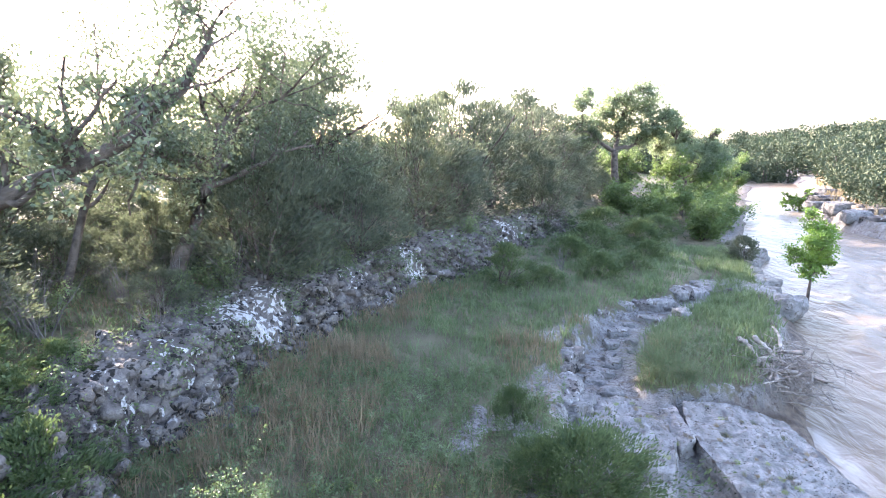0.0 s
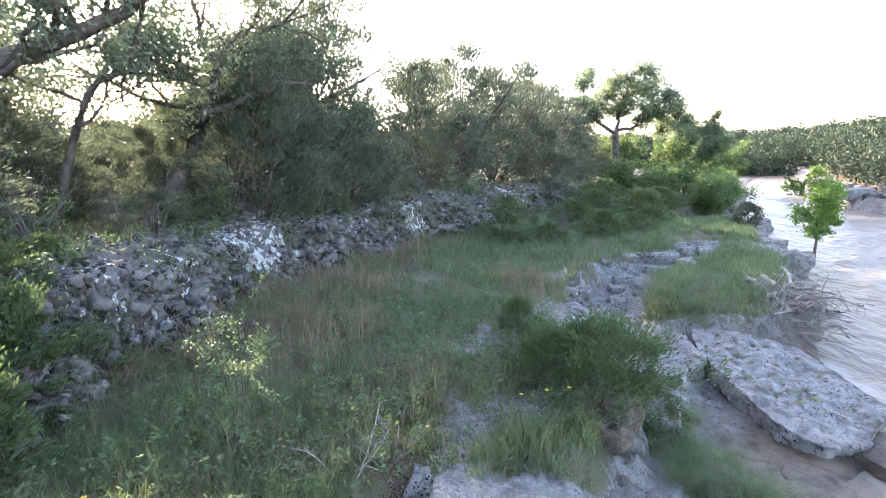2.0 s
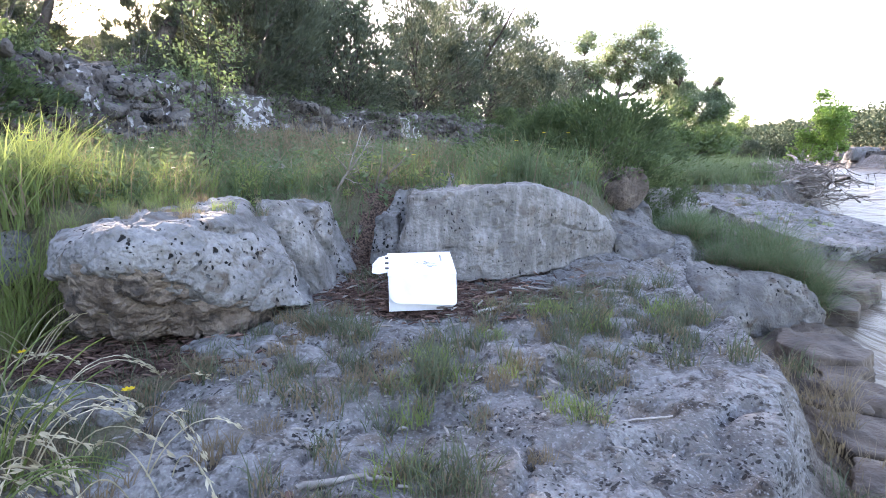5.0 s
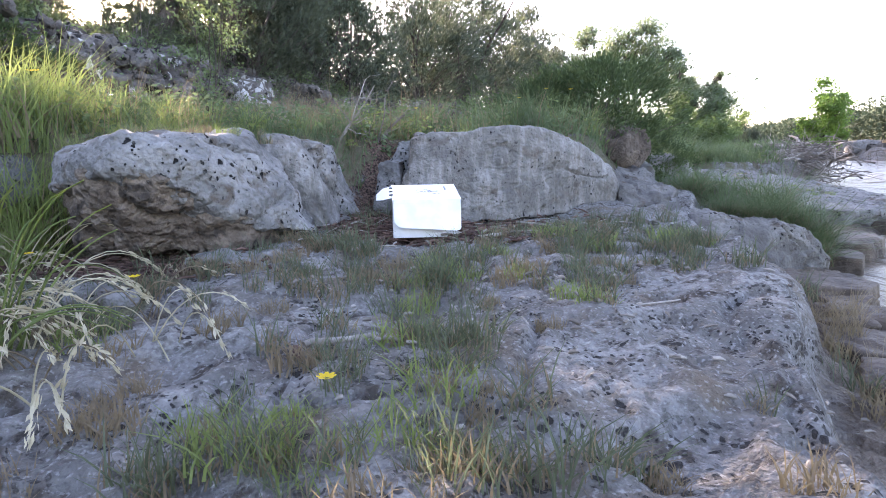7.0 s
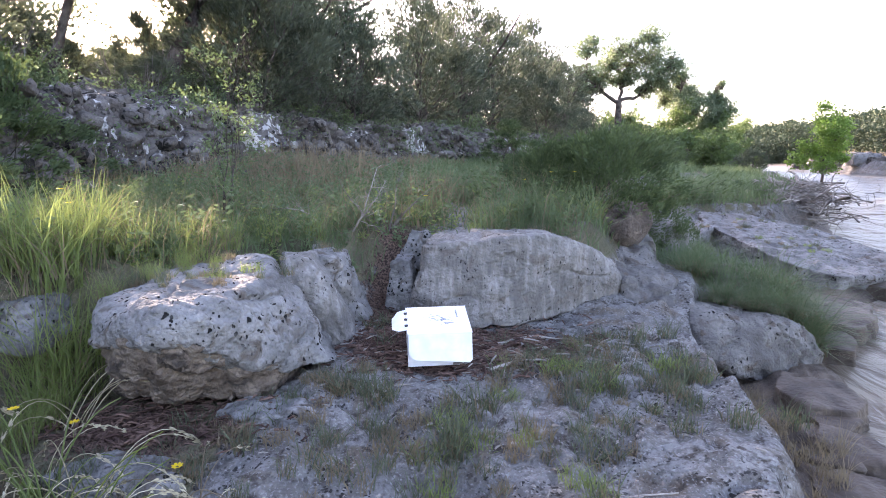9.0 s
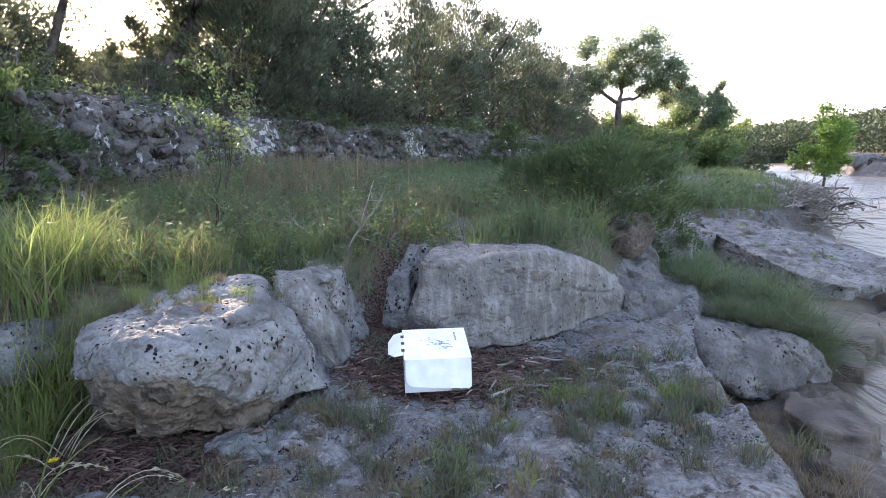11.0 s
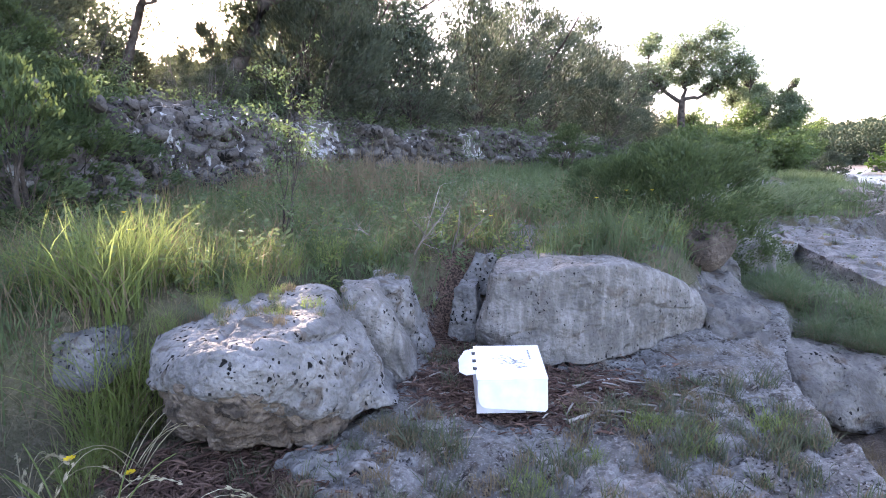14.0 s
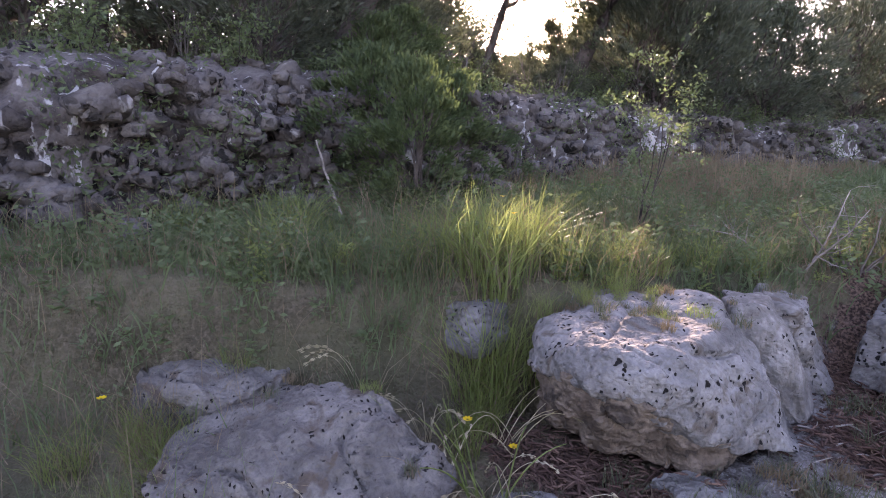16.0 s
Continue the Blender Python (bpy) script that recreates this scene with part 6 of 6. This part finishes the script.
def join_minor():
    """All the small tufts between the counted ones, one sheet of blades for each kind of grass."""
    sheets = collections.defaultdict(lambda: ([], [], [], [0]))
    for top, x, y, z, turn, size in minor:
        m = np.array(pose(x, y, z, 0, 0, turn)) * np.array((size, size, size, 1))
        for child in top.children:
            me = child.data
            vs, quads, tris, base = sheets[me.materials[0].name]
            co = np.empty(len(me.vertices) * 3, np.float32)
            me.vertices.foreach_get("co", co)
            vs.append(co.reshape(-1, 3) @ m[:3, :3].T + m[:3, 3])
            faces = [tuple(f.vertices) for f in me.polygons]
            quads.append(np.array([f for f in faces if len(f) == 4]) + base[0])
            tris.append(np.array([f for f in faces if len(f) == 3]) + base[0])
            base[0] += len(me.vertices)
    for name, (vs, quads, tris, base) in sheets.items():
        tagged(new("small_tufts", mesh_of("small_tufts", np.concatenate(vs), [np.concatenate(quads), np.concatenate(tris)], bpy.data.materials[name], smooth=False)),
               "short sparse grass scattered over the rocks", "grass", kind="stuff")


join_minor()
sedge = tuft("sedge_clump", "arching grey-green sedge clump hanging over the rocks", 431, 620, 0.62, 0.24, GRASS, 2.1, 0.0032, dry=0.3, group="sedge clumps", segs=5)
stand(sedge, 2.95, 4.75, 0, 0.85)
for x, y, s in ((2.35, 4.95, 0.6), (3.15, 4.5, 0.85), (3.05, 4.32, 0.8), (2.75, 4.55, 0.55), (2.55, 5.4, 0.55), (3.3, 5.0, 0.6), (3.1, 5.5, 0.5), (2.3, 4.5, 0.4), (3.0, 6.3, 0.5), (4.4, 10.6, 1.2), (4.8, 11.4, 1.2),
                (4.6, 10.0, 0.9), (4.15, 10.2, 0.9), (2.0, 6.8, 0.6), (2.2, 6.0, 0.5)):
    again(sedge, x, y, x * 99, s)
for x, y, z, s in ((2.72, 4.3, -0.06, 0.5), (2.95, 4.42, -0.14, 0.6), (2.4, 4.45, -0.02, 0.45), (2.55, 4.28, -0.02, 0.35), (3.0, 4.2, -0.3, 0.4)):
    copy_thing(sedge, pose(x, y, z, 0, 0, x * 177)).scale = (s, s, s)
rust = tuft("rusty_grass_clump", "rust-brown dead grass clump on the wet shelf", 433, 120, 0.26, 0.1, DRY_GRASS, 0.7, 0.002, dry=0.3, group="rusty grass on the shelf")
stand(rust, 2.1, 2.55)
for x, y, s in ((1.95, 2.3, 0.9), (2.3, 2.85, 0.8), (1.8, 1.95, 0.9), (2.0, 2.05, 0.7), (1.65, 1.6, 0.9), (2.25, 2.5, 0.6), (1.9, 2.7, 0.7), (2.0, 3.1, 0.7), (2.15, 3.4, 0.6)):
    again(rust, x, y, x * 211, s)


def stalks(name, label, seed, base, n, length, mat, spread, droop, head=True, width=0.003):
    """Long arching stalks with drooping seed heads."""
    r = np.random.default_rng(seed)
    top = tagged(new(name), label, "grass tuft")
    paths, heads, hw = [], [], []
    for k in range(n):
        az = r.uniform(0, 2 * math.pi)
        d = np.array((spread * math.cos(az), spread * math.sin(az), 1.0))
        q, pts = np.array((r.normal(0, 0.03), r.normal(0, 0.03), -0.02)), []
        for i in range(12):
            pts.append(q)
            d = d / np.linalg.norm(d) + (droop * 0.1 * d[0] * i / 6, droop * 0.1 * d[1] * i / 6, -droop * 0.035 * i)
            q = q + d / np.linalg.norm(d) * length * r.uniform(0.9, 1.1) / 12
        pts = np.array(pts)
        paths.append((pts, np.linspace(width, width * 0.4, 12)))
        if head:
            c = np.repeat(pts[8:], 6, axis=0) + r.normal(0, 0.004, (24, 3))
            heads.append(c)
            hw.append(np.repeat(np.gradient(pts, axis=0)[8:], 6, axis=0) * 40)
    under("stalks", mesh_of("stalks", *tube(paths, 4), mat), top)
    if head:
        v, f = leaves(r, np.concatenate(heads), np.concatenate(hw), 0.028, 0.25, 0.3)
        under("seed_heads", mesh_of("seed_heads", v, f, SEED_GRASS, smooth=False), top)
    top.matrix_basis = pose(base[0], base[1], ground_z(*base))
    return top


stalks("arching_grass", "long straw-coloured grass stalks with drooping seed heads", 440, (-1.3, 1.62), 7, 0.62, SEED_GRASS, 0.55, 1.6)
stalks("arching_grass", "arching grass stalks with pale seed heads in front of the boulder", 441, (-1.02, 1.38), 6, 0.5, SEED_GRASS, 0.5, 1.7)
stalks("arching_grass", "bright green broad grass stalks leaning out", 442, (-1.12, 1.3), 6, 0.5, LUSH_GRASS, 0.5, 0.4, False, 0.0045)
stalks("arching_grass", "broad bright green grass blades beside the boulder", 455, (-1.5, 1.68), 5, 0.5, LUSH_GRASS, 0.45, 0.5, False, 0.006)
stalks("arching_grass", "thin pale grass stalks over the boulder", 443, (-1.75, 2.2), 8, 0.7, SEED_GRASS, 0.6, 1.2)
for k, (x, y) in enumerate(((-0.95, 1.15), (-0.8, 1.0), (-1.15, 1.2), (-0.72, 1.35), (-0.9, 1.6))):
    stalks("arching_grass", "dry arching grass stalks at the edge of the slab", 446 + k, (x, y), 5, 0.32 + 0.05 * k, SEED_GRASS if k % 2 else DRY_GRASS, 0.6, 1.5)
for x, y, k, s in ((1.75, 2.1, 3, 1.8), (1.9, 2.5, 3, 1.6), (1.6, 1.75, 0, 1.4), (2.05, 2.8, 0, 1.5), (1.5, 1.5, 3, 1.5), (2.2, 3.1, 2, 1.2), (1.85, 2.75, 3, 1.5), (-0.85, 1.3, 3, 1.6), (-1.0, 1.75, 0, 1.3), (-0.9, 2.0, 3, 1.4), (-0.75, 2.25, 0, 1.2)):
    again(kinds[k], x, y, x * 321, s)
stalks("arching_grass", "tall single broad green grass blades at the slab edge", 456, (-1.5, 1.6), 3, 0.55, LUSH_GRASS, 0.3, 0.3, False, 0.006)
stalks("arching_grass", "curling pale grass stalks by the low boulder", 457, (-1.95, 1.85), 6, 0.45, SEED_GRASS, 0.5, 1.6)
for k, (x, y) in enumerate(((-1.25, 1.25), (-1.35, 1.45), (-1.2, 1.05), (-1.05, 1.05))):
    stalks("arching_grass", "yellow-green arching grass blades beside the slab", 470 + k, (x, y), 8, 0.5, LUSH_GRASS if k % 2 else SEED_GRASS, 0.55, 1.2, k % 2 == 0, 0.0035)
stalks("arching_grass", "thin pale stalks beside the low boulder", 444, (-1.55, 1.75), 6, 0.5, SEED_GRASS, 0.5, 1.3)


for k, (x, y, n, tall) in enumerate(((-1.12, 1.22, 6, 0.62), (-1.22, 1.3, 5, 0.55), (-1.3, 1.12, 6, 0.5))):
    stalks("arching_grass", "tall bright green grass stalks beside the slab", 480 + k, (x, y), n, tall, LUSH_GRASS, 0.3, 0.55, False, 0.0042)
for k, (x, y) in enumerate(((-1.1, 1.3), (-1.35, 1.35))):
    stalks("arching_grass", "straw-coloured stalks bowed under pale seed heads", 485 + k, (x, y), 7, 0.5, SEED_GRASS, 0.5, 1.5)


for k, (x, y) in enumerate(((-1.72, 1.42), (-1.9, 1.2), (-2.95, 1.75), (-2.05, 1.95), (-1.6, 1.55), (-2.6, 2.0))):
    stalks("arching_grass", "thin dry stalks round the low boulder", 490 + k, (x, y), 7, 0.4 + 0.04 * (k % 3), SEED_GRASS if k % 2 else DRY_GRASS, 0.4, 0.9, k % 2 == 1, 0.002)


def flower(name, x, y, height, seed):
    r = np.random.default_rng(seed)
    top = tagged(new(name), "small yellow wildflower on a thin green stem", "flower", "yellow wildflowers")
    stem, rad = limb(r, (0, 0, -0.02), (0.1, 0, 1), height, 0.002, 0.08, 0, 5, 0.6)
    under("stem", mesh_of("stem", *tube([(stem, rad)], 5), LUSH_GRASS), top)
    bm = bmesh.new()
    for k in range(8):
        a = k * math.pi / 4
        d, s = Vector((math.cos(a), math.sin(a), 0.25)), Vector((-math.sin(a), math.cos(a), 0))
        c = Vector(stem[-1])
        q = [c + d * 0.004, c + d * 0.018 + s * 0.009, c + d * 0.03 + s * 0.005, c + d * 0.03 - s * 0.005, c + d * 0.018 - s * 0.009]
        bm.faces.new([bm.verts.new(v) for v in q])
    part("petals", bm, PETAL, top)
    top.matrix_basis = pose(x, y, ground_z(x, y), 0, 0, seed * 40) @ Matrix.Diagonal((0.75, 0.75, 1.0, 1))
    return top


for k, (x, y, h) in enumerate(((-1.0, 1.72, 0.12), (-3.3, 1.0, 0.3), (-1.55, 3.1, 0.25), (-1.4, 3.3, 0.22), (1.05, 4.95, 0.45), (0.75, 5.0, 0.4), (-1.72, 1.9, 0.25), (-0.12, 1.0, 0.1), (-2.6, 3.4, 0.4), (-2.2, 3.0, 0.35), (1.2, 5.05, 0.45),
                               (-0.2, 4.6, 0.3), (-1.62, 2.0, 0.15))):
    flower("yellow_flower", x, y, h, 450 + k)


# ---------------------------------------------------------------- litter, sticks and driftwood
def chips(name, label, seed, n, cx, cy, sx, sy, length, mat):
    """Slivers of bark and twig lying about."""
    r = np.random.default_rng(seed)
    x, y = cx + sx * r.normal(0, 0.5, n), cy + sy * r.normal(0, 0.5, n)
    x, y = np.clip(x, cx - sx * 1.3, cx + sx * 1.3), np.clip(y, cy - sy * 1.3, cy + sy * 1.3)
    z = land(x, y)[0]
    paths = []
    for k in range(n):
        a, l_ = r.uniform(0, 2 * math.pi), length * r.uniform(0.3, 1.3)
        d = np.array((math.cos(a), math.sin(a), r.normal(0, 0.15))) * l_ / 2
        c = np.array((x[k], y[k], z[k] + 0.008 + 0.02 * abs(r.normal(0, 0.6))))
        w = r.uniform(0.002, 0.007)
        paths.append((np.array([c - d, c + d * 0.1 + (0, 0, 0.003), c + d]), np.array([w, w * 1.1, w * 0.4])))
    return tagged(new(name, mesh_of(name, *tube(paths, 4), mat)), label, "litter", kind="stuff")


chips("bark_litter", "reddish brown bark chips and twigs on the ground", 501, 3200, 0.12, 3.15, 0.7, 0.4, 0.06, LITTER)
chips("bark_litter", "brown flood litter under the boulder", 502, 900, -1.3, 2.2, 0.55, 0.25, 0.06, LITTER)
chips("twig_litter", "pale broken twigs scattered on the litter", 503, 260, 0.35, 3.05, 0.8, 0.4, 0.1, DEADWOOD)
chips("slab_litter", "bits of twig and bark scattered over the slab", 505, 260, 0.3, 1.9, 1.1, 0.9, 0.035, DEADWOOD)
chips("stone_debris", "twigs and bits in the cleft between the boulders", 504, 300, -0.4, 3.75, 0.16, 0.4, 0.08, LITTER)


def stick(name, label, points, radius, seed, mat=DEADWOOD):
    pts = np.array([(x, y, ground_z(x, y) + dz) for x, y, dz in points])
    t = np.linspace(0, 1, 14)
    k = np.linspace(0, 1, len(pts))
    q = np.stack([np.interp(t, k, pts[:, i]) for i in range(3)], 1) + np.random.default_rng(seed).normal(0, radius * 0.25, (14, 3))
    ob = new(name, mesh_of(name, *tube([(q, radius * np.linspace(1, 0.45, 14))], 7), mat))
    return tagged(ob, label, "stick")


stick("driftwood_stick", "bent pale driftwood stick on the slab", ((0.28, 2.72, 0.02), (0.45, 2.86, 0.03), (0.62, 2.84, 0.03)), 0.012, 1)
stick("driftwood_stick", "short weathered stick with a forked end", ((-0.28, 1.3, 0.015), (-0.12, 1.36, 0.02), (0.0, 1.35, 0.015)), 0.011, 2)
stick("driftwood_stick", "thin pale bent twig on the slab", ((0.62, 1.62, 0.012), (0.78, 1.74, 0.015), (0.95, 1.72, 0.012)), 0.006, 3)
stick("driftwood_stick", "broken stick lying in the litter", ((0.35, 3.2, 0.02), (0.6, 3.3, 0.03), (0.9, 3.28, 0.02)), 0.009, 4)
stick("driftwood_stick", "small brown stick end on the slab", ((-0.3, 1.28, 0.01), (-0.26, 1.2, 0.015)), 0.014, 5, LITTER)
stick("driftwood_stick", "slanting dead stick among the cliff stones", ((-4.0, 3.2, 0.05), (-4.3, 3.3, 0.4), (-4.5, 3.35, 0.7)), 0.016, 6)


def driftwood():
    """A flood-piled heap of bleached branches against the rocks."""
    r = np.random.default_rng(88)
    top = tagged(new("driftwood_pile"), "tangled heap of bleached driftwood branches on the bank", "driftwood")
    for k in range(230):
        big = k < 12
        az = r.uniform(0, math.pi)
        start = np.array((r.normal(0.05, 0.36), r.normal(-0.05, 0.48), r.uniform(0.0, 0.6)))
        d = np.array((math.cos(az), math.sin(az), r.uniform(-0.1, 0.6)))
        l1 = limb(r, start - d * 0.4, d, r.uniform(0.7, 1.1) if big else r.uniform(0.3, 0.65), r.uniform(0.035, 0.06) if big else r.uniform(0.007, 0.022), 0.14, -0.02, 7, 0.4)
        paths = [l1]
        if not big:
            for q in range(4):
                paths.append(limb(r, l1[0][r.integers(2, 7)], r.normal(0, 1, 3) + (0, 0, 0.1), r.uniform(0.15, 0.5), l1[1][4] * 0.6, 0.2, -0.05, 4, 0.3))
        under("branch", mesh_of("branch", *tube(paths, 6), DEADWOOD if k % 3 < 1 or big else TWIG), top)
    for a, b, rad in (((-0.95, 0.3, 0.25), (-0.3, -0.1, 0.35), 0.05), ((-0.5, 0.5, 0.62), (-0.2, -0.2, 0.4), 0.06), ((-0.25, 0.55, 0.66), (0.05, -0.1, 0.45), 0.055), ((-0.95, -0.75, 0.12), (0.0, -0.2, 0.5), 0.075)):
        t = np.linspace(0, 1, 10)[:, None]
        path = np.array(a) + (np.array(b) - np.array(a)) * t + r.normal(0, 0.015, (10, 3))
        under("branch", mesh_of("branch", *tube([(path, np.linspace(rad, rad * 0.7, 10))], 8), DEADWOOD), top, "thick bleached log")
    top.matrix_basis = pose(6.65, 10.7, 0.12, 0, 0, -20)
    top.scale = (1.1, 1.0, 0.95)


driftwood()
for k in range(28):
    x, y, lx, ly = on_line(TERRACE[12:17], (k + random.random()) / 28)
    d = random.uniform(0.3, 1.0)
    x, y, s = x - lx * d, y - ly * d, random.uniform(0.12, 0.4)
    rock("gully_stone", "loose grey stone on the gully floor", (x, y, ground_z(x, y) + 0.02), (s, s * 1.3, s * 0.7), random.uniform(0, 180), group="loose stones in the gully", seed=400 + k, n=10,
         square=0.66, lump=0.2, pit=0.0)


# ---------------------------------------------------------------- the carton
def board(bm, corners, thick):
    """A sheet of board with the given outline, thick to its back."""
    n = (Vector(corners[1]) - Vector(corners[0])).cross(Vector(corners[-1]) - Vector(corners[0])).normalized() * thick
    a, b = [bm.verts.new(c) for c in corners], [bm.verts.new(Vector(c) - n) for c in corners]
    bm.faces.new(a)
    bm.faces.new(b[::-1])
    for i in range(len(a)):
        j = (i + 1) % len(a)
        bm.faces.new((a[j], a[i], b[i], b[j]))


def carton():
    w, d, h, t = 0.368, 0.33, 0.212, 0.004
    top = tagged(new("carton"), "white cardboard carton with open side ear and faint grey print", "box")
    bm = bmesh.new()
    board(bm, [(-w / 2, -d / 2, 0), (w / 2, -d / 2, 0), (w / 2, -d / 2, h), (-w / 2, -d / 2, h)], t)
    part("front_panel", bm, CARTON, top)
    bm = bmesh.new()
    board(bm, [(w / 2, d / 2, 0), (-w / 2, d / 2, 0), (-w / 2, d / 2, h), (w / 2, d / 2, h)], t)
    part("back_panel", bm, CARTON, top)
    for s in (-1, 1):
        bm = bmesh.new()
        q = [(s * w / 2, -s * (t - d / 2) * -1, 0), (s * w / 2, s * (d / 2 - t), 0), (s * w / 2, s * (d / 2 - t), h), (s * w / 2, -s * (d / 2 - t), h)]
        q[0] = (s * w / 2, -s * (d / 2 - t), 0)
        board(bm, q, t)
        part("side_panel", bm, CARTON, top)
    bm = bmesh.new()
    board(bm, [(-w / 2 + t, -d / 2 + t, t), (w / 2 - t, -d / 2 + t, t), (w / 2 - t, d / 2 - t, t), (-w / 2 + t, d / 2 - t, t)], t)
    part("bottom", bm, CARTON_IN, top)
    # lid, a little proud of the body, with its front flap folded down and slightly ajar
    bm = bmesh.new()
    board(bm, [(-w / 2 - 0.003, -d / 2 - 0.006, h + 0.007), (w / 2 + 0.003, -d / 2 - 0.006, h + 0.007), (w / 2 + 0.003, d / 2, h + 0.004), (-w / 2 - 0.003, d / 2, h + 0.004)], t * 0.9)
    lid = part("lid", bm, CARTON, top)
    fl, y0, ajar = 0.165, -d / 2 - 0.006, 0.06
    edge = [(-w / 2 + 0.004, 0.0)]
    for k in range(7):
        a = math.pi / 2 * k / 6
        edge.append((-w / 2 + 0.004 + 0.055 * (1 - math.cos(a)), 0.09 + 0.055 * math.sin(a)))
    for k in range(5):
        a = math.pi / 2 * k / 4
        edge.append((w / 2 - 0.02 + 0.02 * math.sin(a), fl - 0.02 + 0.02 * math.cos(a)))
    edge.append((w / 2, 0.0))
    bm = bmesh.new()
    board(bm, [(x, y0 - 0.001 - ajar * v / fl, h + 0.006 - v * 0.97) for x, v in edge], t * 0.8)
    part("front_flap", bm, CARTON, top)
    ear, x0 = 0.085, -w / 2 - 0.004
    bm = bmesh.new()
    board(bm, [(x0, -d / 2 + 0.05, h + 0.002), (x0, d / 2 - 0.03, h + 0.002), (x0 - 0.05, d / 2 - 0.03, h - 0.012), (x0 - ear, d / 2 - 0.09, h - 0.03), (x0 - ear, -d / 2 + 0.12, h - 0.03), (x0 - 0.05, -d / 2 + 0.06, h - 0.012)][::-1], t * 0.8)
    part("side_ear", bm, CARTON, top)
    for k in range(3):
        bm = bmesh.new()
        y = -d / 2 + 0.085 + 0.075 * k
        board(bm, [(x0 - 0.012, y, h + 0.0095), (x0 + 0.008, y, h + 0.0095), (x0 + 0.008, y + 0.022, h + 0.0095), (x0 - 0.012, y + 0.022, h + 0.0095)], 0.003)
        part("slot", bm, SLOT, top, "dark slot along the fold of the lid")
    # faded print on the lid: a loose mark and rows of plain bars
    r = random.Random(3)
    for k in range(34):
        x = r.uniform(-0.09, 0.08)
        y = -0.01 - 0.3 * x + r.gauss(0, 0.028)
        l_ = r.uniform(0.006, 0.024)
        bm = bmesh.new()
        z = h + 0.0095 - (y + d / 2) / d * 0.003
        board(bm, [(x, y, z), (x + l_, y - 0.4 * l_, z), (x + l_, y - 0.4 * l_ + 0.004, z), (x, y + 0.004, z)], 0.0008)
        part("print_mark", bm, INK, lid)
    for k in range(6):
        bm = bmesh.new()
        y = 0.02 + 0.016 * k
        z = h + 0.0095 - (y + d / 2) / d * 0.003
        board(bm, [(0.115, y, z), (0.125, y, z), (0.125, y + 0.01, z), (0.115, y + 0.01, z)], 0.0008)
        part("print_bar", bm, INK, lid)
    return top


box = carton()
box.matrix_basis = pose(-0.025, 2.985, 0.06, 12, 0, 7)
